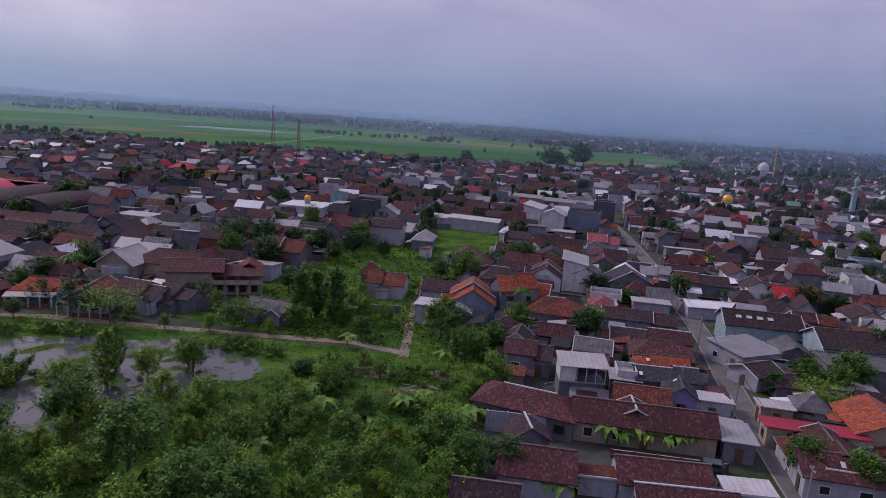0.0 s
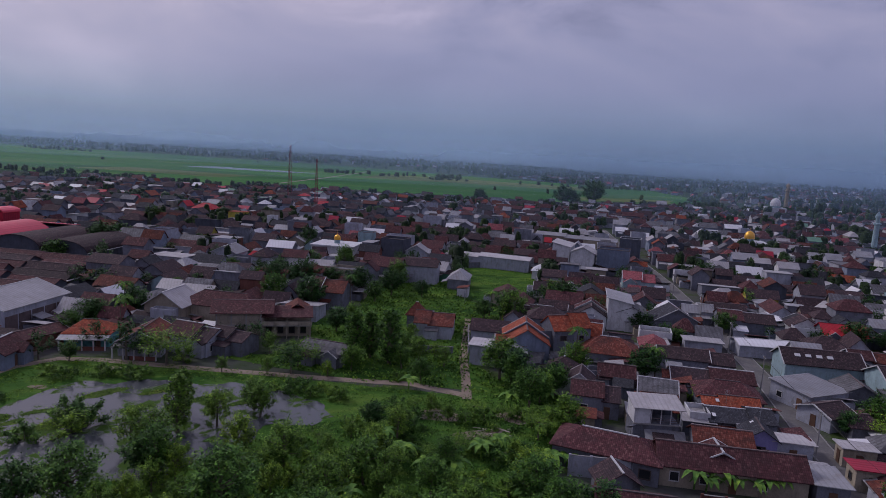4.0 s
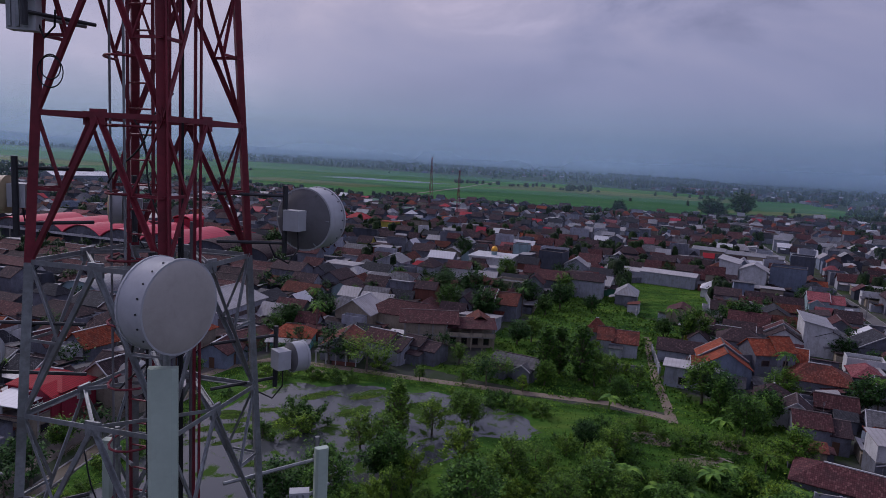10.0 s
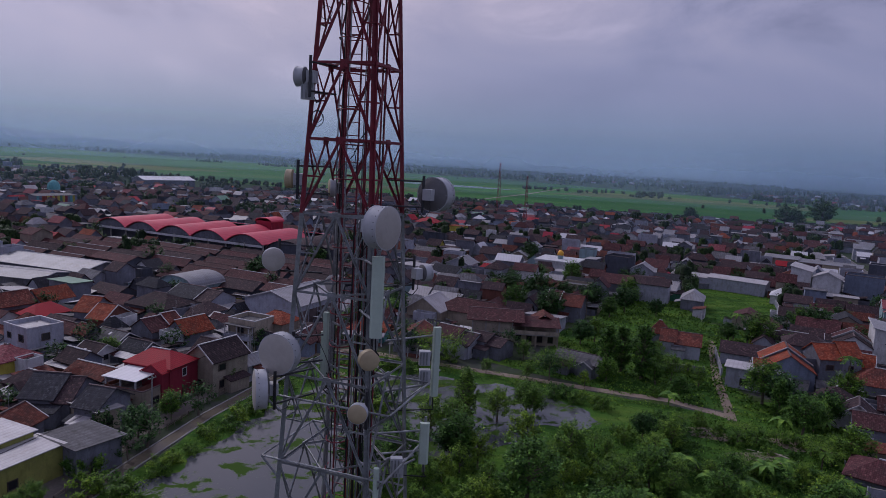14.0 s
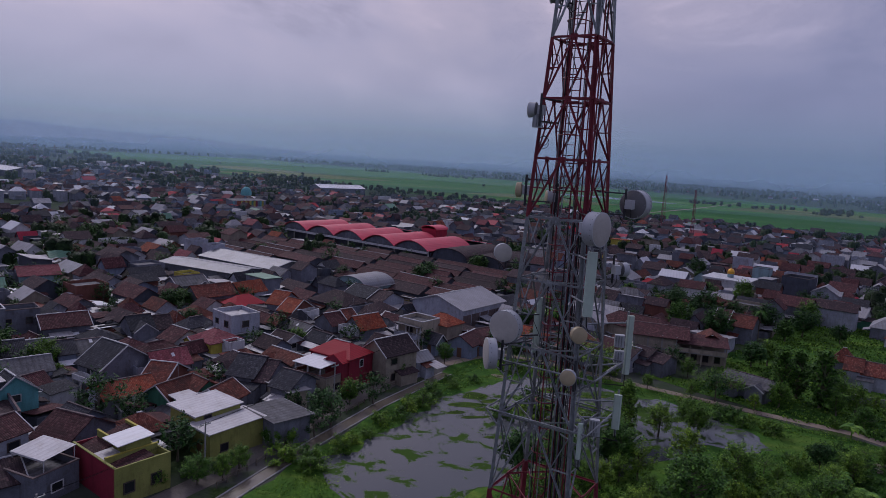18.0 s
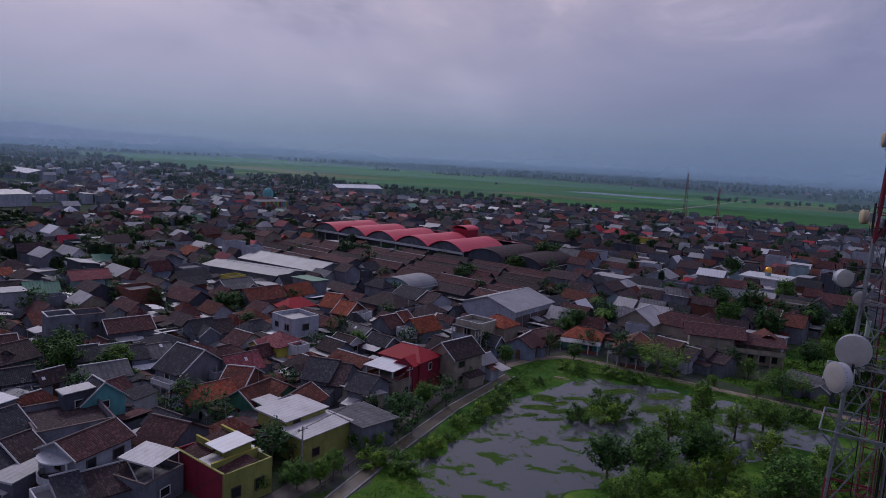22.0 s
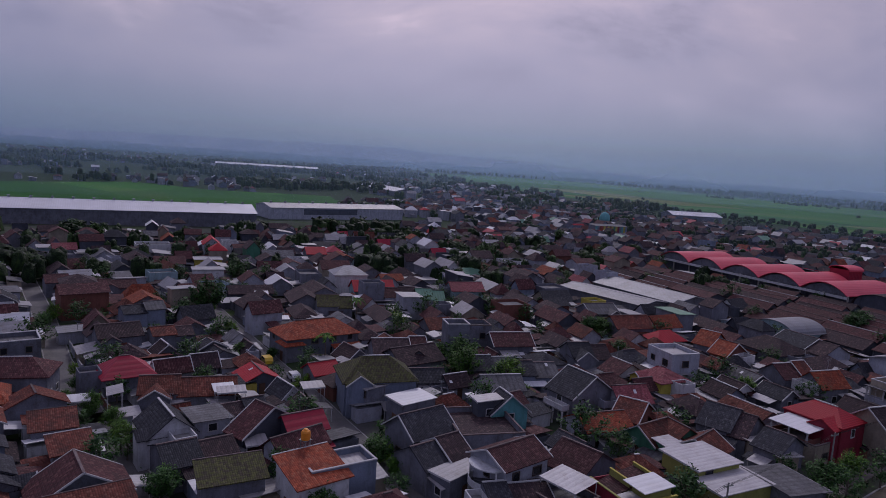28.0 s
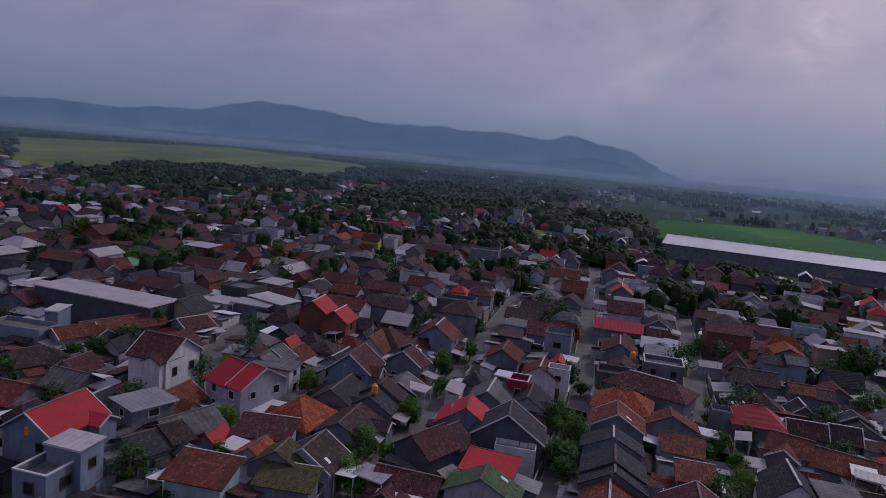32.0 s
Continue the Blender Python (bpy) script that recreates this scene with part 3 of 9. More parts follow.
# ---- the land ----
ground = Build()
R_GROUND, RINGS = 4700.0, (0, 60, 130, 220, 340, 500, 750, 1100, 1700, 2700, 4700)
SEG = 72
for r in RINGS[1:]:
    ground.v += [(r * math.cos(2 * math.pi * i / SEG), r * math.sin(2 * math.pi * i / SEG) , 0) for i in range(SEG)]
ground.v.append((0, 0, 0))
for k in range(len(RINGS) - 2):
    ground.f += [(k * SEG + i, (k + 1) * SEG + i, (k + 1) * SEG + (i + 1) % SEG, k * SEG + (i + 1) % SEG) for i in range(SEG)]
ground.f += [(len(ground.v) - 1, i, (i + 1) % SEG) for i in range(SEG)]
ground.mi = [0] * len(ground.f)
structure("ground", ground, [M_GROUND], "flat soil and grass that runs out to the horizon")


def sheet(name, pts, mat, label, z, kind="structure"):
    b = Build().slab([(x, y, 0) for x, y in pts], 0.02)
    return structure(name, b, [mat], label, z, kind)


def rough_outline(pts, step=4.0, wobble=1.6, seed=1):
    """A closed outline through pts with an irregular, natural edge."""
    out = []
    for (x0, y0), (x1, y1) in zip(pts, pts[1:] + pts[:1]):
        n = max(1, int(math.hypot(x1 - x0, y1 - y0) / step))
        for i in range(n):
            x, y = x0 + (x1 - x0) * i / n, y0 + (y1 - y0) * i / n
            out.append((x + wobble * noise.noise((x * 0.21, y * 0.21, seed)), y + wobble * noise.noise((x * 0.21, y * 0.21, seed + 7.3))))
    return out


def inside(x, y, pts):
    hit_ = False
    for (x0, y0), (x1, y1) in zip(pts, pts[1:] + pts[:1]):
        if (y0 > y) != (y1 > y) and x < (x1 - x0) * (y - y0) / (y1 - y0) + x0:
            hit_ = not hit_
    return hit_


HALL_FRONT = [(-392, 50), (-340, 50), (-322, 190), (-330, 325), (-392, 325)]   # kept clear so that the long halls' walls show to the camera
RICE = [(-1700, 1500), (-900, 980), (-568, 829), (-255, 729), (-59, 644), (100, 590), (263, 592), (430, 640), (520, 800), (560, 1010), (98, 1464), (-500, 1700), (-1400, 2100)]
WEST_FIELD = [(-436, 70), (-560, 78), (-700, 120), (-740, 250), (-640, 290), (-585, 385), (-500, 345), (-450, 300), (-424, 205)]
GLADE = [(-472, -14), (-460, 34), (-416, 30), (-410, -8)]   # small dry field in the wood
SW_FIELD = [(-520, -430), (-640, -520), (-1300, -1050), (-2250, -1000), (-1650, -420), (-1420, -330), (-1250, -235), (-960, -165), (-800, -185), (-720, -300)]
PLOT = [(62, 192), (74, 246), (104, 254), (92, 202), (84, 190)]
POND = [(-40, 69), (-41, 73), (-38.5, 83), (-35.5, 95), (-33, 107), (-30, 113), (-26, 119), (-22, 123), (-16, 124), (-10, 125), (-4, 123), (4, 122), (10, 120), (15, 116), (19, 112), (21, 107), (15, 103), (9, 101), (4, 93), (-2, 87), (-8, 88), (-13, 83), (-18, 75), (-24, 68), (-33, 63)]
SCRUB = [(-46, 60), (-38, 128), (-28, 139), (2, 130), (23, 122), (44, 115), (50, 118), (56, 108), (56, 98), (50, 84), (46, 66), (40, 48), (-10, 30), (-44, 40)]
GARDEN = [(-2, 138), (14, 140), (18, 166), (30, 182), (38, 216), (54, 218), (62, 240), (62, 192), (76, 184), (64, 164), (58, 148), (50, 138), (52, 124), (62, 126), (64, 116), (58, 100), (50, 112), (44, 118), (23, 124)]
ISLETS = []
rice = sheet("rice_field", rough_outline(RICE, 60, 14, 3), M_RICE, "wide green rice fields behind the town", 0.03)
sheet("west_field", rough_outline(WEST_FIELD, 40, 8, 4), M_RICE, "green paddy behind the long warehouse", 0.03)
sheet("far_field", rough_outline(SW_FIELD, 50, 12, 5), M_DRY, "yellow-green ripening field at the edge of the town", 0.03)
for i, plot in enumerate(([(-900, 1120), (-500, 960), (-420, 1060), (-850, 1260)], [(80, 960), (420, 900), (470, 1010), (150, 1120)], [(-250, 850), (-80, 790), (-40, 860), (-200, 930)], [(-700, 930), (-520, 860), (-470, 900), (-640, 1000)], [(280, 690), (420, 700), (460, 760), (300, 740)])):
    sheet("ripe_field_%d" % (i + 1), rough_outline(plot, 30, 8, 20 + i), M_DRY, "yellow-green ripening plot among the rice fields", 0.045)
sheet("dry_meadow", rough_outline(GLADE, 10, 4, 14), M_DRY, "small yellow-green field among the trees", 0.03)
sheet("meadow", rough_outline(SCRUB, 5, 1.5, 6), M_GRASS, "lush green grass and weeds round the pond", 0.03)
sheet("grass_plot", rough_outline(PLOT, 6, 1.5, 8), M_GRASS, "walled plot overgrown with bright grass", 0.035)
for x, y, a, b in ((37.5, 105.5, 4.0, 2.6), (43.0, 98.5, 4.2, 2.0), (51.0, 105.0, 3.6, 2.4), (-19.5, 131.5, 2.4, 1.0), (-27.5, 121.5, 1.4, 0.9)):
    ring = [(x + a * math.cos(0.63 * k), y + b * math.sin(0.63 * k)) for k in range(10)]
    sheet("bare_earth", rough_outline(ring, 0.7, 1.6, 41), M_DIRT, "trodden bare earth among the weeds", 0.048)
sheet("garden_ground", rough_outline(GARDEN, 6, 1.5, 9), M_GRASS, "overgrown garden between the houses", 0.035)
sheet("pond", rough_outline(POND, 1.6, 3.0, 11), M_WATER, "shallow still pond reflecting the grey sky", 0.055)
for x, y, a, b in ((-29.6, 107.6, 2.6, 1.5), (-26.2, 106.6, 2.0, 1.0), (-29.2, 103.0, 3.2, 1.0), (-25.0, 103.2, 2.6, 0.9), (-18.2, 106.4, 4.2, 1.9), (-26.6, 98.4, 2.6, 0.7), (-22.2, 100.4, 1.8, 0.6), (-30.2, 98.8, 1.9, 0.6), (-16.8, 118.2, 4.0, 1.3), (-8.5, 118.6, 3.2, 1.1), (0.5, 115.8, 3.0, 1.2), (-24.4, 110.0, 2.2, 0.8), (-10.0, 110.5, 3.0, 1.2), (7.0, 113.4, 3.4, 1.2), (-21.5, 92.0, 2.2, 0.7), (-6.0, 104.0, 2.4, 1.3)):
    ring = [(x + a * math.cos(0.5 * k) * math.cos(0.5) - b * math.sin(0.5 * k) * math.sin(0.5), y + a * math.cos(0.5 * k) * math.sin(0.5) + b * math.sin(0.5 * k) * math.cos(0.5)) for k in range(12)]
    sheet("grass_islet", rough_outline(ring, 0.5, 1.3, 30), M_MARSH, "low patch of marsh grass in the pond", 0.075)
    ISLETS.append((x, y, a, b))
sheet("flooded_paddy", rough_outline([(-160, 1040), (-40, 1000), (40, 1010), (-30, 1060), (-120, 1085)], 20, 8, 12), M_WATER, "flooded paddy shining in the field", 0.06)


def road(name, pts, width, mat, label, z=0.045, kerb=None):
    b, k = Build(), Build()
    vs = [Vector((x, y, 0)) for x, y in pts]
    side = []
    for i, p in enumerate(vs):
        d = (vs[min(i + 1, len(vs) - 1)] - vs[max(i - 1, 0)]).normalized()
        side.append(Vector((-d.y, d.x, 0)))
    for i in range(len(vs) - 1):
        a, c = vs[i], vs[i + 1]
        b.slab([a - side[i] * width / 2, c - side[i + 1] * width / 2, c + side[i + 1] * width / 2, a + side[i] * width / 2], 0.02)
        if kerb:
            for s in (-1, 1):
                o0, o1 = width / 2 * s, (width / 2 + 0.25 * 1) * s
                q = [a + side[i] * o0, c + side[i + 1] * o0, c + side[i + 1] * o1, a + side[i] * o1]
                if s < 0:
                    q.reverse()
                k.slab([(p.x, p.y, kerb) for p in q], kerb + 0.05)
    ob = structure(name, b, [mat], label, z)
    if kerb:
        structure("kerb", k, [M_CONC], "low concrete kerb along the street")
    return ob


STREETS = {"a": [(-78, -15), (-110, -9), (-142, -3), (-179, 1), (-240, 8), (-330, 18)],
           "b": [(-84, 12), (-107, 15), (-132, 17.5), (-164, 22), (-199, 29), (-300, 46)],
           "c": [(-96, -35), (-120, -31), (-152, -27), (-186, -22), (-250, -14)],
           "d": [(-60, 33), (-90, 42), (-107, 46), (-122, 50), (-140, 54), (-190, 66)],
           "canal": [(-58, 30), (-55, 50), (-52, 64), (-50.5, 78), (-48, 97), (-42, 126), (-36, 140), (-30, 160)],
           "cross": [(-152, -27), (-142, -3), (-132, 17.5), (-122, 50)],
           "e": [(-96, -35), (-120, -58), (-150, -74), (-190, -80)]}
EAST_ROAD = [(74, 30), (86.5, 64), (96.5, 91), (109.5, 121), (128, 171), (146, 225), (168, 300), (200, 400)]
for key, pts in STREETS.items():
    road("road", pts, 4.2 if key != "canal" else 3.4, M_ASPH if key != "canal" else M_LANE, "narrow grey village street between houses", 0.045, 0.10 if key != "canal" else None)
road("main_road", EAST_ROAD, 3.9, M_ASPH, "straight worn asphalt road through the town", 0.05, 0.12)
road("dirt_path", [(-41, 122), (-39.5, 125), (-35.8, 132), (-29.6, 137), (-22.8, 136.3), (-11.3, 132.9), (4, 128.7), (20, 124.5), (35.5, 121), (44, 115)], 2.2, M_DIRT, "pale dirt path along the pond", 0.05)
road("garden_path", [(44, 113), (46, 122), (48.5, 135), (53, 152), (58, 170)], 1.8, M_DIRT, "narrow earth path up to the garden wall", 0.052)
road("canal", [(-49, 40), (-47, 62), (-45.5, 78), (-43, 96), (-38, 118)], 1.9, M_DITCH, "narrow muddy irrigation ditch with a low edge", 0.06, 0.14)
road("field_track", [(-40, 645), (40, 900), (120, 1200)], 4, M_DIRT, "pale farm track across the rice field", 0.05)

# ---- distance: backdrop hills that glow, haze painted into their colour ----
_t = M_HAZE
_t.use_nodes = True
_t = _t.node_tree
_t.nodes.clear()
_geo = _t.nodes.new("ShaderNodeNewGeometry")
_sp = _t.nodes.new("ShaderNodeSeparateXYZ")
_t.links.new(_geo.outputs["Position"], _sp.inputs[0])
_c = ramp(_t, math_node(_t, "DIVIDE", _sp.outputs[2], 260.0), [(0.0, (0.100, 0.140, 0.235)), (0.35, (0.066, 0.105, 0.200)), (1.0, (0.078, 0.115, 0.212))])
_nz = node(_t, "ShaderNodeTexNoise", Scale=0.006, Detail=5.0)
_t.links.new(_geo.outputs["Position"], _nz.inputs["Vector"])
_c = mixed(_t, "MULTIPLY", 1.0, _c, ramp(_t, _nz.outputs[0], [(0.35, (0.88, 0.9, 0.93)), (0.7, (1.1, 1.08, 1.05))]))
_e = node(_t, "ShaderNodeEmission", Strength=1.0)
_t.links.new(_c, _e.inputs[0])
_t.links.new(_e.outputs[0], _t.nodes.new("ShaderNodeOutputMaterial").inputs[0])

# foothills: same glow, with a darker blue haze in the colour
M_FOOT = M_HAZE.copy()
M_FOOT.name = "haze_painted_foothills"
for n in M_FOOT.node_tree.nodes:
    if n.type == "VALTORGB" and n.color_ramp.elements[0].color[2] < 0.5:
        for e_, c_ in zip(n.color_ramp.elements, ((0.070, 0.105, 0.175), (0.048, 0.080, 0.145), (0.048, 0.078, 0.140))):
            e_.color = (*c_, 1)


def ridge(name, az0, az1, dist, height, mat, label, rough=0.18, seed=0):
    """A far ridge from azimuth az0 to az1 degrees (counted from +y to the left)."""
    b = Build()
    n = 420
    for i in range(n + 1):
        a = radians(az0 + (az1 - az0) * i / n)
        h = height(az0 + (az1 - az0) * i / n)
        h *= 1 + rough * (noise.noise((i * 0.032, seed, 0)) + 0.6 * noise.noise((i * 0.10, seed, 3)) + 0.4 * noise.noise((i * 0.27, seed, 5)) + 0.2 * noise.noise((i * 0.7, seed, 5)))
        x, y = -26 - dist * math.sin(a), -16 + dist * math.cos(a)
        b.v += [(x, y, -2), (x * 1.01, y * 1.01, max(h, 0.5)), (x * 1.05, y * 1.05, -2)]
    for i in range(n):
        for k in (0, 1):
            b.f.append((3 * i + k, 3 * i + k + 1, 3 * i + k + 4, 3 * i + k + 3))
    b.mi = [0] * len(b.f)
    return structure(name, b, [mat], label, 0, "structure")


def bump_profile(*pts):
    def h(a):
        for (a0, h0), (a1, h1) in zip(pts, pts[1:]):
            if a0 <= a <= a1:
                s = (a - a0) / (a1 - a0)
                return h0 + (h1 - h0) * (3 * s * s - 2 * s ** 3)
        return 0.0
    return h


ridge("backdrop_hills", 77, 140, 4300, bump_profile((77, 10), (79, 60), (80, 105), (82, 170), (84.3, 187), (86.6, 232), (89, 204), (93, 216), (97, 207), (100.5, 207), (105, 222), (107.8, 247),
                                                    (110.5, 258), (113, 243), (117.8, 180), (120, 163), (123, 142), (126.6, 152), (130, 135), (140, 80)), M_HAZE, "glowing backdrop of blue-grey mountains with haze painted in", 0.12, 2)
ridge("backdrop_foothills", 79, 125, 3900, bump_profile((79, 15), (81, 58), (83, 92), (84.8, 100), (87, 76), (90, 50), (97, 42), (110, 46), (125, 30)), M_FOOT, "darker glowing backdrop foothill below the mountains, haze painted in", 0.12, 21)

# far strip that glows; haze is painted into it, paler with height
M_FAR_HAZE = bpy.data.materials.new("haze_painted_plain")
M_FAR_HAZE.use_nodes = True
_t = M_FAR_HAZE.node_tree
_t.nodes.clear()
_geo = _t.nodes.new("ShaderNodeNewGeometry")
_sp = _t.nodes.new("ShaderNodeSeparateXYZ")
_t.links.new(_geo.outputs["Position"], _sp.inputs[0])
_mp = _t.nodes.new("ShaderNodeMapping")
_mp.inputs["Scale"].default_value = (1, 1, 9)
_t.links.new(_geo.outputs["Position"], _mp.inputs[0])
_nz = node(_t, "ShaderNodeTexNoise", Scale=0.012, Detail=8.0, Roughness=0.75)
_t.links.new(_mp.outputs[0], _nz.inputs["Vector"])
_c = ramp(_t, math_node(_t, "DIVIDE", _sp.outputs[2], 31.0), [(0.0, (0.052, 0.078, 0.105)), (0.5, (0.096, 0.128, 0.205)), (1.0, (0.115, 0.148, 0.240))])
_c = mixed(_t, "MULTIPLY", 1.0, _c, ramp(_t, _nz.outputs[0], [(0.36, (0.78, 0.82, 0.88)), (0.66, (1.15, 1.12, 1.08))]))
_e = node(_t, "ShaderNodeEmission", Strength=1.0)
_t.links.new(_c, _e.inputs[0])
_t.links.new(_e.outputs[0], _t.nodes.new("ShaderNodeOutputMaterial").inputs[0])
ridge("backdrop_plain", -75, 76, 2900, bump_profile((-75, 30), (-30, 30), (10, 30), (45, 30), (76, 30)), M_FAR_HAZE, "glowing backdrop of a far plain, haze painted in", 0.25, 5)
ridge("backdrop_woods", 76, 150, 2900, bump_profile((76, 30), (100, 30), (150, 30)), M_FAR_HAZE, "glowing backdrop of far woods, haze painted in", 0.25, 8)
ridge("backdrop_rest", 150, 285, 2900, bump_profile((150, 30), (285, 30)), M_FAR_HAZE, "glowing backdrop plain behind the town, haze painted in", 0.10, 9)

# this slope glows in pale tones that stand for cloud and haze
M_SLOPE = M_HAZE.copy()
M_SLOPE.name = "haze_painted_slope"
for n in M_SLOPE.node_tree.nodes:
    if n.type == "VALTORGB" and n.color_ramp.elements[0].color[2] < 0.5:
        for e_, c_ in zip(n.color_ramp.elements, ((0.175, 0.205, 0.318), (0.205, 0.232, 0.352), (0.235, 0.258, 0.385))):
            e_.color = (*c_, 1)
ridge("backdrop_slopes", 20, 80, 4450, bump_profile((20, 12), (30, 40), (40, 80), (52, 105), (66, 90), (80, 60)), M_SLOPE, "glowing backdrop slope, painted pale for low cloud and haze", 0.10, 12)
# translucent sheets added over the far land, tinted to stand for distance haze
M_VEIL = bpy.data.materials.new("haze_sheet_veil")
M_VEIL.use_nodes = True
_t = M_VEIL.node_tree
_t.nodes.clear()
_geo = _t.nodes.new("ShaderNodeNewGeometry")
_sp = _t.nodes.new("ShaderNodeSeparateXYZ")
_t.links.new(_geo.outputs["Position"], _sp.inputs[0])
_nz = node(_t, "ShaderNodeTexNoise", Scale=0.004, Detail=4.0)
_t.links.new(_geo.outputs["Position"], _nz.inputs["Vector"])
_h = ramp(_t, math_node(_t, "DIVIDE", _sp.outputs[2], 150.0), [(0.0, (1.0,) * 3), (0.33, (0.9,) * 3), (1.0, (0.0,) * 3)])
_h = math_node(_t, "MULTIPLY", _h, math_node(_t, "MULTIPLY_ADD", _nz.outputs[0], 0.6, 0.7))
# the sheets' opacity changes gently from east to west: share of the arc from azimuth -85 to 165
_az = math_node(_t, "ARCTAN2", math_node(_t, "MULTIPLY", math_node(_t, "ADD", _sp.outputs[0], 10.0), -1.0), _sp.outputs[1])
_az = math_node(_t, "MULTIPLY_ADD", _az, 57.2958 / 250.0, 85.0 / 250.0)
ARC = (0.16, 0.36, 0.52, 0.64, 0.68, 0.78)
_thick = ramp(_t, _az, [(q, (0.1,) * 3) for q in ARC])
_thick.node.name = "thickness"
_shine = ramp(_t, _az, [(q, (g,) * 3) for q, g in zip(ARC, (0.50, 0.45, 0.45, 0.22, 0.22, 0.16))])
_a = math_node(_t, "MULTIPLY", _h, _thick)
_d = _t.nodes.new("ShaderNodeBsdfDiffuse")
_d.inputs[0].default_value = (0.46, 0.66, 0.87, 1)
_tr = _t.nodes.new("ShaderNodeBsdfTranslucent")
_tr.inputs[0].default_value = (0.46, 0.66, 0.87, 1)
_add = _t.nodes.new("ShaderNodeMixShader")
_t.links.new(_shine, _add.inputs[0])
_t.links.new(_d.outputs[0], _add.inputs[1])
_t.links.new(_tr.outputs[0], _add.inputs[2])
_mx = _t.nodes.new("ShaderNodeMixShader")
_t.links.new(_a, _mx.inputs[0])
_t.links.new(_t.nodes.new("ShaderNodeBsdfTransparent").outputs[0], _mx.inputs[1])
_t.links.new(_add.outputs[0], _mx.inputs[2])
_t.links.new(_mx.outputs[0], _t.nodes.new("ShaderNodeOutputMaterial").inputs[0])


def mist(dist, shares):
    """One added haze sheet at that distance, azimuth -85 to 165 (degrees from +y to the left), with its thickness along
    the arc.
    """
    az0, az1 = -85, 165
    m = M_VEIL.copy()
    m.name = "haze_sheet_veil"
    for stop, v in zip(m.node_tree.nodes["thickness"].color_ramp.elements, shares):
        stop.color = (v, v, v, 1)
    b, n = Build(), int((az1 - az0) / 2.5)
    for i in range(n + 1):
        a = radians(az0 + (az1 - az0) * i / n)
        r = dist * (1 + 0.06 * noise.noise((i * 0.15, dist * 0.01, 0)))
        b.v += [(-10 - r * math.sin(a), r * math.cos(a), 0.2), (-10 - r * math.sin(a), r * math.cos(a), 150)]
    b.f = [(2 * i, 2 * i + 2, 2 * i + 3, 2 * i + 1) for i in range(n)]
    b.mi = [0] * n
    structure("mist", b, [m], "translucent sheet added to stand for haze over the far land")


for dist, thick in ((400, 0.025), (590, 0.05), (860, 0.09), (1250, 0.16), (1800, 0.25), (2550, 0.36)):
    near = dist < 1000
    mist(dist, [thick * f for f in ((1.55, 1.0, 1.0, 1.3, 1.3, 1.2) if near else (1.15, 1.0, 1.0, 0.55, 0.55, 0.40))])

# ---- houses ----
def _pane():
    return Build().box(-0.5, -0.02, -0.5, 0.5, 0.02, 0.5).mesh("pane", M_GLASS)


def _frame():
    """A window surround in one piece, deeper at the sill."""
    v, f = [], []
    for y in (-0.07, 0.05):
        v += [(-0.6, y, -0.64), (0.6, y, -0.64), (0.6, y, 0.6), (-0.6, y, 0.6), (-0.5, y, -0.5), (0.5, y, -0.5), (0.5, y, 0.5), (-0.5, y, 0.5)]
    for k in range(4):
        n = (k + 1) % 4
        f += [(k, n, 4 + n, 4 + k), (8 + n, 8 + k, 12 + k, 12 + n), (n, k, 8 + k, 8 + n), (4 + k, 4 + n, 12 + n, 12 + k)]
    return Build().add(v, f)


ME_PANE, ME_FRAME_D, ME_FRAME_W = _pane(), _frame().mesh("window", M_FRAME), _frame().mesh("window", M_TRIM)
ME_DOOR = Build().box(-0.45, -0.05, 0, 0.45, 0.05, 2.05).box(-0.52, -0.07, 0, -0.45, 0.06, 2.12).box(0.45, -0.07, 0, 0.52, 0.06, 2.12).box(-0.52, -0.07, 2.05, 0.52, 0.06, 2.12).mesh("door", M_DOOR)
ROOFWORD = {"brown": "dark brown tile", "maroon": "maroon tile", "rust": "rust-red clay tile", "orange": "orange clay tile", "red": "bright red metal", "crimson": "crimson metal",
            "pink": "faded pink tile", "slate": "dark slate", "grey": "weathered cement-sheet", "white": "pale metal-sheet", "steel": "grey metal-sheet", "bright": "white metal-sheet", "moss": "mossy tile",
            "verdigris": "green-mossed tile", "green": "green sheet", "market": "rose-red metal"}
WALLWORD = {"grey": "bare cement", "pale": "pale painted", "white": "white painted", "beige": "beige", "yellow": "yellow", "olive": "olive-yellow", "teal": "teal", "cyan": "pale cyan",
            "blue": "grey-blue", "violet": "lavender", "crimson": "crimson", "brick": "brick-red", "dark": "dark grey", "green": "deep green"}
TAKEN = []   # circles that are built over


def extrude(prof, x0, x1):
    """A closed profile in y, z drawn out along x."""
    n = len(prof)
    return Build().add([(x0, p, z) for p, z in prof] + [(x1, p, z) for p, z in prof],
                       [tuple(range(n)), tuple(range(2 * n - 1, n - 1, -1))] + [(i, n + i, n + (i + 1) % n, (i + 1) % n) for i in range(n)])


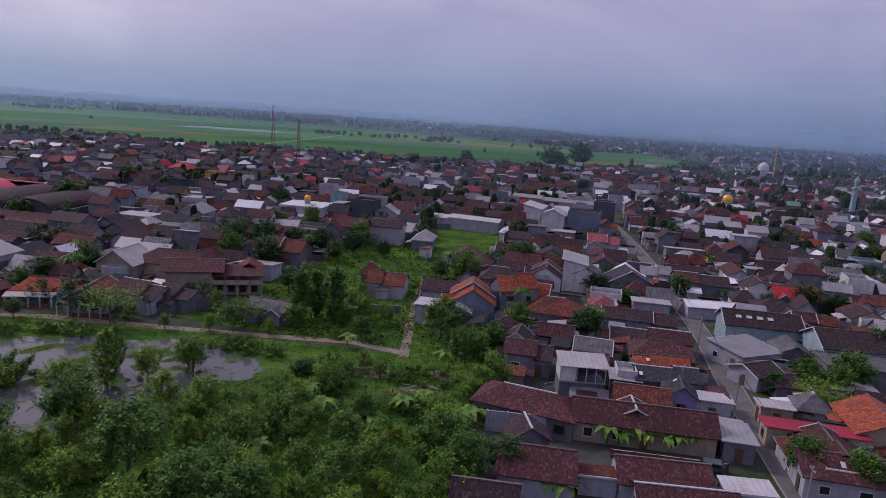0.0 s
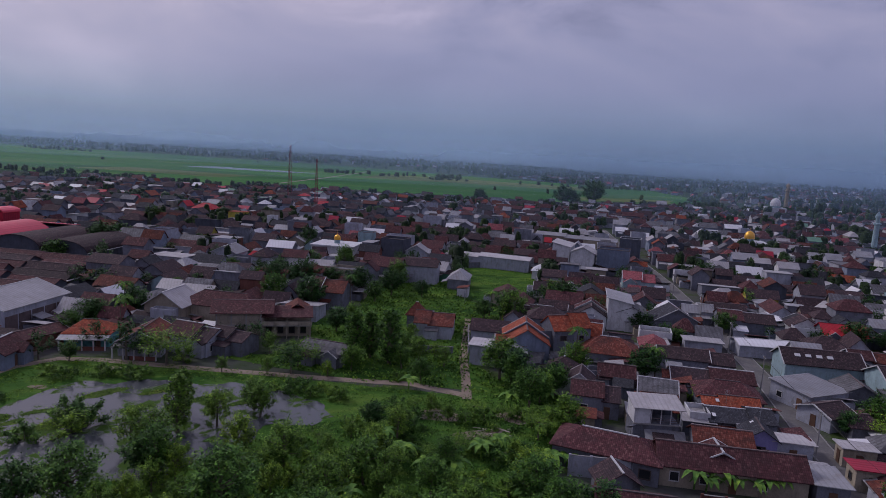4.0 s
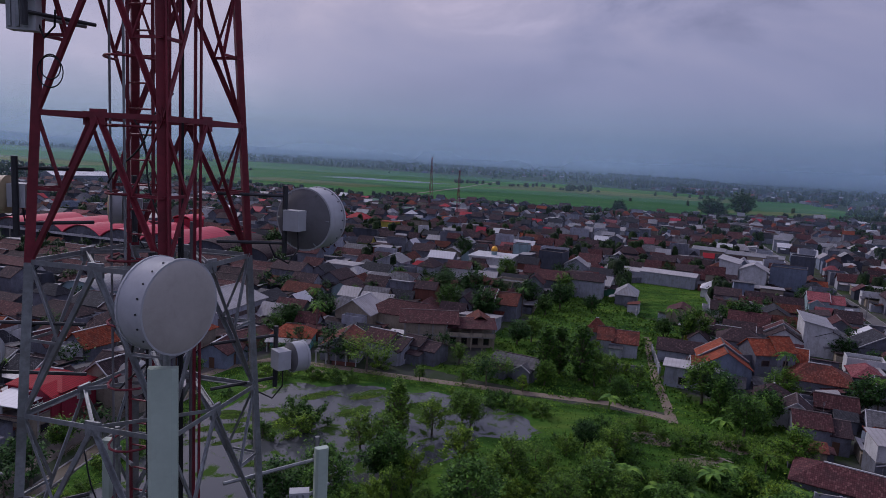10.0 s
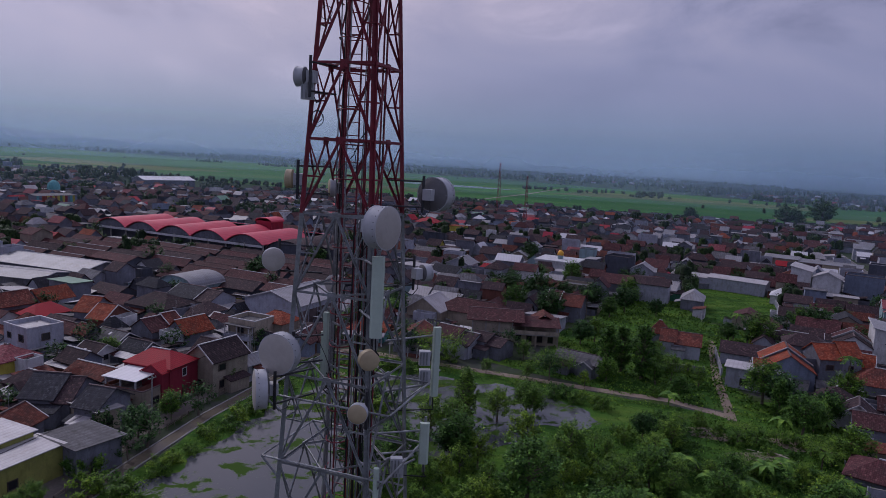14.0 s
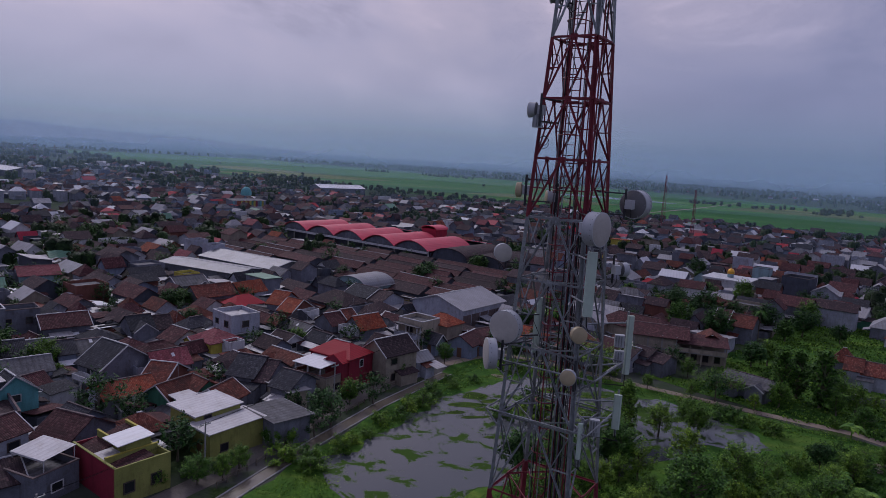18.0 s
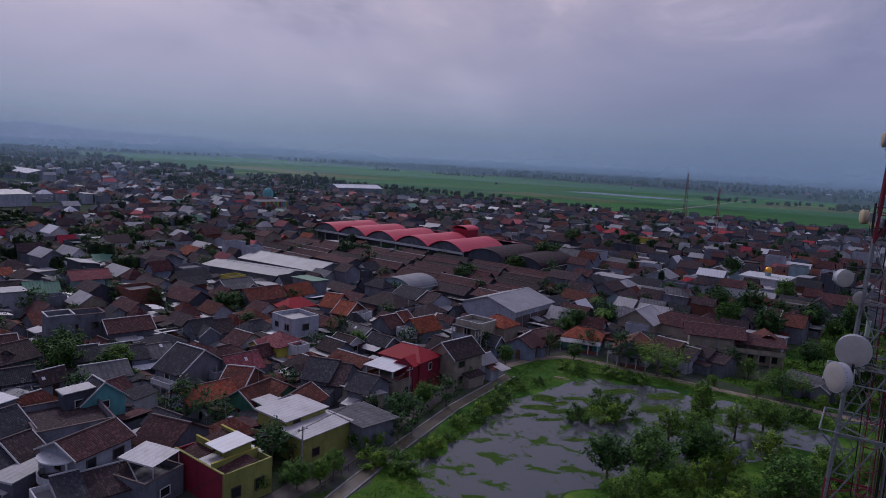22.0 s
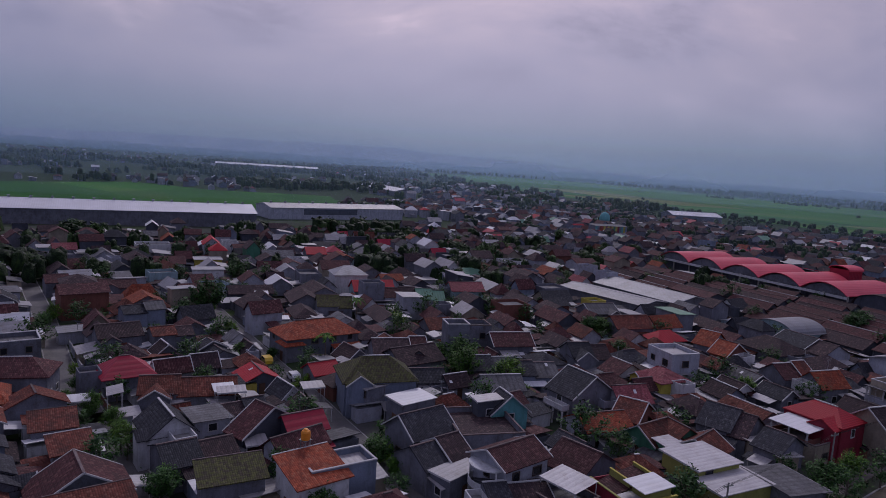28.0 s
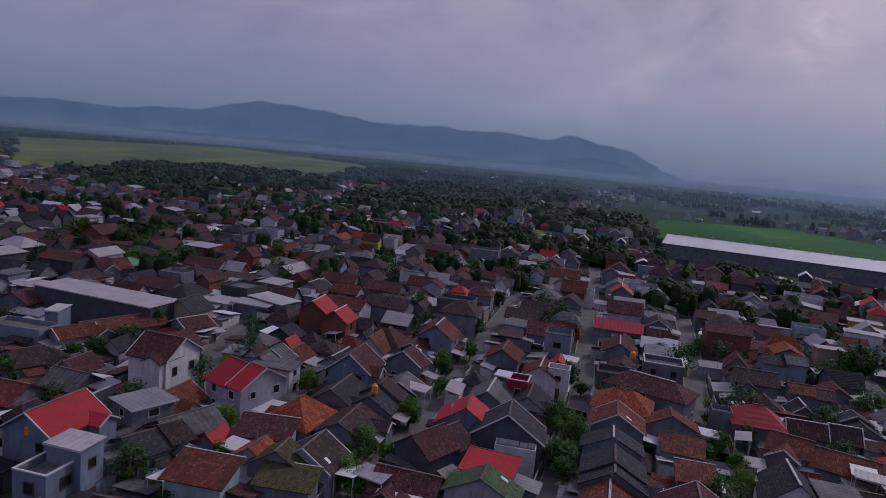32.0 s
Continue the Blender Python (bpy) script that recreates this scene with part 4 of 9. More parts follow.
def roof_build(style, w, d, h, rise, over=0.45, thick=0.14):
    """Roof over a w x d plan, ridge along x: the roof and its cap, then its barge boards."""
    b, cap, boards = Build(), Build(), []
    X, Y, zr = w / 2 + over, d / 2 + over, h + rise
    ze = h - over * rise / (d / 2) * 0.9
    if style == "gable":
        prof = [(-Y, ze), (0, zr), (Y, ze), (Y, ze - thick), (0, zr - thick), (-Y, ze - thick)]
        b = extrude(prof, -X, X)
        cap.box(-X, -0.14, zr - 0.06, X, 0.14, zr + 0.07)
        for s in (-X, X):
            boards.append(extrude([(-Y, ze + 0.05), (0, zr + 0.05), (Y, ze + 0.05), (Y, ze - 0.17), (0, zr - 0.17), (-Y, ze - 0.17)], s - 0.08, s + 0.08))
    elif style == "hip":
        r = max(w / 2 - d / 2 * 0.85, 0.05)
        top = [(-X, -Y, ze), (X, -Y, ze), (X, Y, ze), (-X, Y, ze), (-r, 0, zr), (r, 0, zr)]
        b.add(top + [(x, y, ze - thick) for x, y, z in top[:4]], [(0, 1, 5, 4), (1, 2, 5), (2, 3, 4, 5), (3, 0, 4), (9, 8, 7, 6), (0, 6, 7, 1), (1, 7, 8, 2), (2, 8, 9, 3), (3, 9, 6, 0)])
        cap.box(-r - 0.1, -0.13, zr - 0.05, r + 0.1, 0.13, zr + 0.09)
    elif style == "shed":
        b.slab([(-X, -Y, h - 0.1), (X, -Y, h - 0.1), (X, Y, zr), (-X, Y, zr)], thick)
        cap.box(-X, Y - 0.1, zr - 0.2, X, Y + 0.06, zr + 0.05)
    elif style == "flat":
        b.slab([(-X, -Y, h + 0.1), (X, -Y, h + 0.1), (X, Y, h + 0.3), (-X, Y, h + 0.3)], 0.12)
        cap.box(-X, -Y - 0.05, h - 0.12, X, -Y - 0.01, h + 0.14)
    elif style == "parapet":
        b.box(-w / 2 + 0.2, -d / 2 + 0.2, h - 0.3, w / 2 - 0.2, d / 2 - 0.2, h)
        o, i_ = (w / 2 + 0.06, d / 2 + 0.06), (w / 2 - 0.22, d / 2 - 0.22)
        ring = [(sx * p[0], sy * p[1]) for p in (o, i_) for sx, sy in ((-1, -1), (1, -1), (1, 1), (-1, 1))]
        v = [(x, y, h + 0.75) for x, y in ring] + [(x, y, h + 0.9) for x, y in ring]
        f = []
        for k in range(4):
            n = (k + 1) % 4
            f += [(8 + k, 8 + n, 12 + n, 12 + k), (n, k, 4 + k, 4 + n), (k, n, 8 + n, 8 + k), (4 + n, 4 + k, 12 + k, 12 + n)]
        cap.add(v, f)
    elif style == "vault":
        n = 12
        arc = [(-Y * math.cos(math.pi * k / n), h + rise * math.sin(math.pi * k / n)) for k in range(n + 1)]
        b = extrude(arc + [(p * 0.985, z - 0.14) for p, z in reversed(arc)], -X, X)
        cap.box(-X, -Y - 0.12, h - 0.2, X, -Y - 0.01, h + 0.05)
    return b, cap, boards


def wall_build(style, w, d, h, rise):
    b = Build()
    x, y = w / 2, d / 2
    if style == "gable":
        pts = [(-y, 0), (y, 0), (y, h), (0, h + rise - 0.05), (-y, h)]
        v = [(-x, p, z) for p, z in pts] + [(x, p, z) for p, z in pts]
        b.add(v, [(4, 3, 2, 1, 0), (5, 6, 7, 8, 9), (0, 1, 6, 5), (1, 2, 7, 6), (2, 3, 8, 7), (3, 4, 9, 8), (4, 0, 5, 9)])
    elif style == "shed":
        pts = [(-y, 0), (y, 0), (y, h + rise - 0.15), (-y, h - 0.15)]
        v = [(-x, p, z) for p, z in pts] + [(x, p, z) for p, z in pts]
        b.add(v, [(3, 2, 1, 0), (4, 5, 6, 7), (0, 1, 5, 4), (1, 2, 6, 5), (2, 3, 7, 6), (3, 0, 4, 7)])
    elif style == "parapet":
        b.box(-x, -y, 0, x, y, h - 0.35)
        for x0, y0, x1, y1 in ((-x, -y, x, -y + 0.16), (-x, y - 0.16, x, y), (-x, -y + 0.16, -x + 0.16, y - 0.16), (x - 0.16, -y + 0.16, x, y - 0.16)):
            b.box(x0, y0, h - 0.35, x1, y1, h + 0.75)
    elif style == "vault":
        n = 10
        pts = [(-y, 0), (y, 0)] + [(y * math.cos(math.pi * k / n), h + (rise - 0.1) * math.sin(math.pi * k / n)) for k in range(n + 1)]
        m = len(pts)
        v = [(-x, p, z) for p, z in pts] + [(x, p, z) for p, z in pts]
        b.add(v, [tuple(range(m - 1, -1, -1)), tuple(range(m, 2 * m))] + [(i, (i + 1) % m, m + (i + 1) % m, m + i) for i in range(m)])
    else:
        b.box(-x, -y, 0, x, y, h)
    return b


def additions(e, rf, rng, x, y, turn, w, d, h, rise, style, roof, wall):
    """What has been built on to a house over the years: cross gables, lean-tos, canopies, flat-roofed rooms."""
    to_cam = math.atan2(-5 - y, -8 - x) - radians(turn)
    front = 1 if math.sin(to_cam) > 0 else -1
    end = 1 if math.cos(to_cam) > 0 else -1
    near = math.hypot(x + 8, y + 5) < 150
    if rng.random() < 0.42 and w > 6.5:
        cw, L = rng.uniform(2.8, min(4.5, w * 0.5)), d / 2 + rng.uniform(0.9, 2.0)
        ch, cr = h - rng.uniform(0.1, 0.5), cw * rng.uniform(0.28, 0.4)
        m = pose(rng.choice((-1, 1)) * (w / 2 - cw / 2 - 0.3), front * L / 2, 0, 0, 0, 90)
        b, cap, boards = roof_build("gable", L, cw, ch, min(cr, rise * 0.85), 0.3)
        g = part("gable_roof", b.mesh("gable_roof", ROOFS[roof]), e, "", m)
        part("gable_wall", wall_build("gable", L, cw, ch, min(cr, rise * 0.85)).mesh("gable_wall", WALLS[wall]), e, "", m)
        if rng.random() < 0.6:
            part("bargeboard", boards[1 if front > 0 else 0].mesh("bargeboard", M_TRIM), g)
    for s in (front, front, -front):
        if rng.random() > 0.5:
            continue
        q0 = rng.uniform(-w / 2, w * 0.15)
        q1 = q0 + rng.uniform(2.6, w * 0.7)
        deep, top = rng.uniform(1.5, 3.2), min(h - 0.25, rng.uniform(2.3, 3.0))
        y0, y1 = s * (d / 2 + 0.02), s * (d / 2 + deep)
        pts = [(q0, y0, top), (q1, y0, top), (q1, y1, top - 0.5), (q0, y1, top - 0.5)]
        slab = Build().slab(pts[::-1] if s > 0 else pts, 0.08)
        if rng.random() < 0.6:
            part("canopy", slab.mesh("canopy", ROOFS[rng.choice(("white", "white", "bright", "steel", "grey"))]), e, "thin metal canopy")
            for qx in (q0 + 0.15, q1 - 0.15) if math.hypot(x + 20, y) < 112 else ():
                part("post", Build().box(qx - 0.06, y1 - s * 0.3 - 0.06, 0, qx + 0.06, y1 - s * 0.3 + 0.06, top - 0.46).mesh("post", M_TRIM), e)
        else:
            part("lean_to_roof", slab.mesh("lean_to_roof", ROOFS[rng.choice((roof, roof, "grey", "rust", "brown"))]), e)
            ya, yb = sorted((y0, y1 - s * 0.35))
            part("lean_to_wall", Build().box(q0 + 0.25, ya, 0, q1 - 0.25, yb, top - 0.52).mesh("lean_to_wall", WALLS[rng.choice((wall, wall, "grey", "pale"))]), e)
    if rng.random() < 0.2:
        fw, fd, fh = rng.uniform(2.0, 3.6), d * rng.uniform(0.45, 0.8), h * rng.uniform(0.75, 1.0)
        m = pose(end * (w / 2 + fw / 2 - 0.1), rng.uniform(-0.15, 0.15) * d, 0)
        part("annex_wall", wall_build("parapet", fw, fd, fh, 0).mesh("annex_wall", WALLS[rng.choice((wall, "pale", "white", "grey"))]), e, "", m)
        part("annex_deck", Build().box(-fw / 2 + 0.2, -fd / 2 + 0.2, fh - 0.3, fw / 2 - 0.2, fd / 2 - 0.2, fh).mesh("annex_deck", M_CONC), e, "bare concrete deck", m)
    if style == "gable" and near and rng.random() < 0.14:
        for _ in range(1):
            qx, u = rng.uniform(-w * 0.4, w * 0.4), rng.uniform(0.2, 0.7)
            pts = [(qx + a, front * (d / 2) * v, h + rise * (1 - v) + 0.035) for a, v in ((0, u + 0.22), (0.55, u + 0.22), (0.55, u), (0, u))]
            part("skylight", Build().slab(pts if front < 0 else pts[::-1], 0.04).mesh("skylight", ROOFS["bright"]), rf, "pale translucent roof sheet")
    if near and rng.random() < 0.3:
        a = Build().tube((0, 0, 0), (0, 0, 2.6), 0.03, 0.02, 5)
        for k in range(4):
            a.tube((-0.5 + 0.07 * k, 0, 2.5 - 0.22 * k), (0.5 - 0.07 * k, 0, 2.5 - 0.22 * k), 0.015, 0.015, 4)
        part("antenna", a.mesh("antenna", M_STEELP), rf, "thin television antenna", pose(rng.uniform(-w * 0.3, w * 0.3), 0, h + rise, 0, 0, rng.uniform(0, 180)))


def house(x, y, turn, w, d, h, style="gable", rise=2.0, roof="brown", wall="grey", storeys=0, windows=True, name="house", label="", base=0.0, trim=False, over=0.45, plain=False):
    """One building. Ridge along its own x; h: eaves; rise: ridge over eaves."""
    storeys = storeys or (2 if h > 4.6 else 1)
    text = label or "%s %s house with a %s roof" % ("two-storey" if storeys == 2 else "single-storey", WALLWORD[wall], ROOFWORD[roof])
    e = thing(name, x, y, base, turn, text, "house" if name == "house" else name.replace("_", " "))
    rng = random.Random(int(x * 13 + y * 7) + 3)
    spans = [(-w / 2, w / 2, 0.0, roof)]
    if style == "gable" and name == "house" and not plain and w > 7.5 and rng.random() < 0.62:   # built in two stages
        cut, step = rng.uniform(-0.18, 0.22) * w, rng.choice((-0.55, -0.4, 0.35, 0.6))
        kin = {"brown": ("maroon", "slate", "brown"), "maroon": ("brown", "rust", "maroon"), "slate": ("slate", "brown", "grey"), "rust": ("maroon", "brown", "rust")}.get(roof, (roof,))
        spans = [(-w / 2, cut, 0.0, roof), (cut, w / 2, step, rng.choice(kin))]
    for x0, x1, up, tone in spans:
        m = pose((x0 + x1) / 2, 0, 0)
        part("wall", wall_build(style, x1 - x0, d, h + up, rise).mesh("wall", WALLS[wall]), e, "", m)
        b, cap, boards = roof_build(style, x1 - x0, d, h + up, rise, over if len(spans) == 1 else 0.28)
        rf = part("roof", b.mesh("roof", ROOFS[tone]), e, ROOFWORD[tone] + " roof", m)
        part("ridge_cap", cap.mesh("ridge_cap", M_TRIM if tone in ("white", "steel", "bright") or int(abs(x * 7 + y * 3)) % 10 < 3 else M_CAP), rf)
    if style in ("gable", "hip") and max(w, d) < 18 and name == "house" and not plain:
        additions(e, rf, rng, x, y, turn, w, d, h, rise, style, roof, wall)
    if trim or style == "gable" and name == "house" and rng.random() < 0.3:
        for q in boards:
            part("bargeboard", q.mesh("bargeboard", M_TRIM), rf)
    if windows and math.hypot(x + 8, y + 5) < 165:
        rng = random.Random(int(x * 13 + y * 7))
        me = ME_FRAME_W if rng.random() < 0.45 else ME_FRAME_D
        for s in range(storeys):
            zc = 1.55 + s * h / storeys
            if zc + 0.7 > h:
                continue
            for ang, length, dist in ((0, w, d / 2), (180, w, d / 2), (90, d, w / 2), (270, d, w / 2)):
                out_way = radians(turn + ang - 90)
                if math.cos(out_way) * (-8 - x) + math.sin(out_way) * (-5 - y) < 0.25 * math.hypot(x, y):
                    continue   # windows only on the sides that face the camera's path
                n = max(1, int(length / 3.6))
                for k in range(n):
                    if rng.random() < 0.25:
                        continue
                    off = (k + 0.5) / n * length - length / 2
                    m = pose(0, 0, 0, 0, 0, ang) @ pose(off, -dist - 0.03, zc)
                    if s == 0 and k == n // 2 and rng.random() < 0.6:
                        part("door", ME_DOOR, e, "", pose(0, 0, 0, 0, 0, ang) @ pose(off, -dist - 0.03, 0.02))
                        continue
                    wd = part("window", me, e, "", m @ Matrix.Diagonal((rng.choice((0.9, 1.1, 1.4)), 1, rng.choice((1.0, 1.2)), 1)))
                    part("pane", ME_PANE, wd)
    TAKEN.append((x, y, 0.48 * max(w, d) + 0.22 * min(w, d)))
    return e

# ---- the houses that stand out, one by one ----
house(58.7, 87.1, 146, 14.6, 8.0, 3.3, "hip", rise=1.7, roof="maroon", wall="grey", plain=True)
house(73.2, 80.4, 160, 19.0, 6.5, 3.2, "gable", rise=2.0, roof="maroon", wall="beige", plain=True)
house(72.3, 81.6, 73, 4.0, 7.0, 3.2, "gable", rise=1.8, roof="maroon", wall="beige", plain=True)
house(53.9, 70.1, 160, 8.7, 8.0, 3.2, "gable", rise=1.8, roof="maroon", wall="pale", plain=True)
house(55.3, 77.8, 84, 4.0, 5.0, 3.0, "gable", rise=1.6, roof="brown", wall="grey", plain=True)
house(68.3, 66.3, 163, 10.4, 6.5, 3.1, "gable", rise=1.6, roof="maroon", wall="pale", plain=True)
house(68.4, 61.1, 164, 10.8, 6.0, 3.0, "gable", rise=1.2, roof="maroon", wall="pale", plain=True)
house(76.3, 61.3, -16, 5.5, 3.0, 3.6, "flat", roof="white", wall="pale", over=0.25, plain=True)
house(87.2, 100.9, 160, 9.1, 5.5, 3.4, "gable", rise=1.3, roof="orange", wall="grey")
house(85.9, 96.8, 161, 10.2, 8.0, 3.3, "gable", rise=1.1, roof="slate", wall="grey")
house(76.5, 87.2, 158, 7.8, 6.0, 3.4, "gable", rise=1.6, roof="rust", wall="grey", plain=True)
house(62.2, 136.4, 75, 9.6, 9.5, 4.6, "gable", rise=3.0, roof="orange", wall="blue", trim=True)
house(57.1, 131.8, 73, 4.0, 7.0, 3.6, "gable", rise=1.6, roof="steel", wall="blue")
house(72.0, 138.3, 4, 8.5, 7.0, 6.8, "gable", rise=2.4, roof="orange", wall="grey")
house(78.2, 138.5, 153, 4.0, 6.0, 5.5, "gable", rise=2.0, roof="orange", wall="grey")
house(79.5, 131.9, 155, 11.5, 9.0, 3.8, "hip", rise=2.4, roof="rust", wall="grey")
house(110.0, 159.1, 78, 7.1, 11.0, 3.8, "gable", rise=3.0, roof="slate", wall="grey", trim=True)
cyan = house(119.8, 119.0, 160, 15.0, 8.0, 5.0, "gable", rise=2.2, roof="brown", wall="cyan", trim=True, plain=True, label="long two-storey cyan house with skylights in its tile roof")
house(131.5, 105.0, 162, 17.0, 10.0, 5.2, "gable", rise=2.4, roof="brown", wall="cyan", trim=True, plain=True)
house(109.4, 108.4, 12, 10.4, 8.6, 3.4, "shed", rise=0.5, roof="steel", wall="pale", over=0.35)
house(104.6, 98.6, 12, 6.0, 6.5, 2.8, "gable", rise=1.3, roof="brown", wall="pale", plain=True)
house(97.3, 84.0, 157, 4.6, 3.2, 2.8, "flat", roof="white", wall="beige", over=0.4, plain=True)
house(61.0, 68.2, 163, 4.4, 3.2, 2.3, "shed", rise=0.5, roof="rust", wall="pale", plain=True)
house(-61.2, 72.6, -20, 6.6, 7.3, 4.9, "flat", roof="white", wall="olive", over=0.4)
house(-56.0, 70.6, -20, 5.0, 8.8, 4.0, "flat", roof="white", wall="olive", over=0.35)
house(-71.6, 59.1, 178, 5.7, 8.0, 4.2, "gable", rise=2.3, roof="maroon", wall="grey")
house(-68.2, 50.6, -5, 6.0, 6.0, 2.9, "parapet", roof="grey", wall="grey")
white = house(-76.3, 49.6, 85, 7.8, 6.2, 6.2, "gable", rise=1.5, roof="maroon", wall="pale", trim=True, plain=True, label="two-storey white house with a curved balcony and maroon roof")
house(-81.2, 44.8, 2, 3.8, 6.0, 3.6, "flat", roof="white", wall="grey", over=0.25)
house(-102.3, 56.4, -8, 4.8, 6.3, 4.3, "flat", roof="bright", wall="grey", over=0.25)
house(-111.8, 56.6, 63, 12.1, 9.0, 6.0, "hip", rise=2.9, roof="moss", wall="blue")
house(-108.7, 54.3, -2, 2.5, 5.5, 5.0, "flat", roof="white", wall="grey", over=0.25)
house(-90.6, 61.5, -24, 2.5, 4.0, 6.6, "flat", roof="white", wall="dark", over=0.25)
house(-89.3, 64.4, 158, 3.5, 6.3, 5.0, "gable", rise=2.6, roof="slate", wall="teal", trim=True)
slate = house(-87.0, 82.2, 167, 6.4, 9.4, 5.2, "gable", rise=3.2, roof="slate", wall="grey", trim=True, plain=True, label="two-storey grey house with a slate roof and white balcony")
house(-77.1, 82.7, 11, 4.0, 8.0, 4.0, "gable", rise=2.2, roof="rust", wall="brick")
house(-71.0, 77.8, 81, 6.7, 6.0, 3.6, "gable", rise=2.0, roof="rust", wall="green")
house(-68.2, 80.5, 160, 4.0, 6.0, 3.6, "gable", rise=2.0, roof="rust", wall="green")
house(-64.0, 80.0, 90, 5.6, 6.0, 3.6, "gable", rise=1.8, roof="rust", wall="grey")
house(-65.1, 92.8, 3, 7.7, 9.0, 3.8, "gable", rise=2.6, roof="slate", wall="grey")
house(-56.7, 90.1, 170, 4.0, 7.0, 3.8, "gable", rise=2.0, roof="slate", wall="grey")
house(-89.2, 140.5, 178, 4.1, 8.0, 4.6, "gable", rise=2.6, roof="orange", wall="grey")
house(-83.4, 136.7, 171, 4.1, 8.0, 4.2, "gable", rise=2.4, roof="orange", wall="brick")
house(-89.7, 28.8, 84, 6.7, 5.9, 4.6, "shed", rise=1.6, roof="orange", wall="white")
house(-89.8, 32.5, 78, 8.6, 4.6, 4.4, "parapet", roof="white", wall="blue", over=0.25)
house(-95.6, 21.3, 73, 7.3, 3.6, 4.2, "shed", rise=1.4, roof="moss", wall="grey")
house(-106.6, 32.2, 8, 3.5, 9.9, 4.2, "gable", rise=3.0, roof="maroon", wall="dark")
house(-128.5, 31.3, 63, 14.5, 7.2, 3.8, "gable", rise=1.8, roof="rust", wall="grey")
house(-143.3, 65.8, 81, 16.4, 9.0, 5.0, "hip", rise=2.4, roof="orange", wall="grey")
house(-147.2, 9.4, 60, 14.3, 7.2, 5.2, "hip", rise=2.0, roof="maroon", wall="grey")
house(-104.6, 7.4, 172, 6.0, 9.9, 3.4, "gable", rise=3.0, roof="maroon", wall="grey")
house(-97.8, 6.6, 82, 7.8, 3.6, 4.2, "shed", rise=1.0, roof="rust", wall="cyan")
house(-130.2, 1.3, 173, 5.8, 8.1, 4.2, "gable", rise=2.4, roof="rust", wall="grey")
house(-139.1, 3.5, 77, 9.2, 7.7, 4.4, "hip", rise=2.4, roof="orange", wall="pale")
house(-133.6, 10.2, 174, 3.5, 8.1, 3.8, "gable", rise=2.0, roof="rust", wall="grey")
house(-124.0, 10.1, 77, 5.2, 4.0, 3.8, "shed", rise=1.2, roof="rust", wall="grey")
house(-115.7, 9.9, 83, 4.6, 4.0, 3.6, "shed", rise=1.0, roof="rust", wall="grey")
house(-111.9, -1.4, 173, 7.6, 8.1, 3.8, "gable", rise=2.2, roof="slate", wall="grey")
house(-121.4, -0.4, 173, 3.5, 8.1, 4.0, "gable", rise=2.0, roof="slate", wall="blue")
house(-125.8, -70.9, 80, 7.0, 8.1, 7.8, "gable", rise=2.6, roof="maroon", wall="white", trim=True)
house(-125.4, -56.8, 61, 8.5, 9.0, 5.0, "gable", rise=2.6, roof="red", wall="pale", trim=True)
house(-99.7, -70.4, 172, 8.4, 7.2, 6.6, "gable", rise=2.4, roof="red", wall="blue", trim=True)
house(-93.7, -63.6, 82, 4.6, 3.4, 7.2, "flat", roof="white", wall="blue", over=0.25)
house(-91.0, -64.7, 83, 4.3, 5.5, 5.0, "parapet", roof="grey", wall="blue", over=0.25)
house(-160.6, -103.8, 77, 31.9, 8.3, 6.6, "flat", roof="white", wall="dark", over=0.25)
house(-147.2, -105.3, 99, 2.5, 4.9, 5.9, "flat", roof="white", wall="blue", over=0.25)
house(-182.0, -74.0, 62, 12.0, 6.0, 4.4, "flat", roof="white", wall="grey", over=0.25)
house(-169.2, -59.1, 176, 6.9, 5.9, 6.8, "gable", rise=2.2, roof="red", wall="brick")
house(-164.7, -52.9, 174, 6.2, 5.4, 6.3, "gable", rise=2.1, roof="red", wall="brick")
house(-137.2, -42.2, 174, 7.0, 7.2, 5.8, "gable", rise=2.8, roof="maroon", wall="blue", trim=True)
house(-165.2, -31.3, 173, 7.0, 7.2, 5.4, "gable", rise=2.6, roof="rust", wall="blue")
house(-147.4, -34.8, 160, 3.5, 7.2, 4.4, "gable", rise=2.2, roof="maroon", wall="grey")
house(-118.5, -45.5, 159, 8.1, 8.1, 3.4, "hip", rise=2.8, roof="orange", wall="blue")
house(-109.9, -47.6, 91, 7.2, 4.0, 4.0, "shed", rise=1.4, roof="maroon", wall="pale")
house(-96.0, -49.6, 86, 6.9, 4.5, 4.4, "shed", rise=1.4, roof="rust", wall="cyan")
house(-104.1, -46.4, 172, 3.5, 5.4, 3.6, "gable", rise=1.6, roof="orange", wall="pale")
house(-102.3, -42.5, 176, 3.5, 7.2, 4.0, "gable", rise=2.2, roof="moss", wall="grey")
house(-98.5, -40.4, 89, 6.4, 3.6, 3.8, "shed", rise=1.0, roof="moss", wall="grey")
house(-105.1, -39.4, 170, 5.5, 7.2, 3.8, "gable", rise=2.4, roof="brown", wall="pale", trim=True)
house(-122.7, -21.5, 177, 5.3, 8.1, 4.6, "gable", rise=2.6, roof="red", wall="blue")
house(-119.8, -15.3, 176, 5.7, 9.9, 4.8, "gable", rise=3.4, roof="slate", wall="dark", trim=True)
house(-108.8, -17.3, 78, 6.2, 4.5, 4.2, "shed", rise=0.8, roof="red", wall="grey")
house(-103.3, -17.8, 171, 3.7, 8.6, 3.8, "gable", rise=2.2, roof="verdigris", wall="pale")
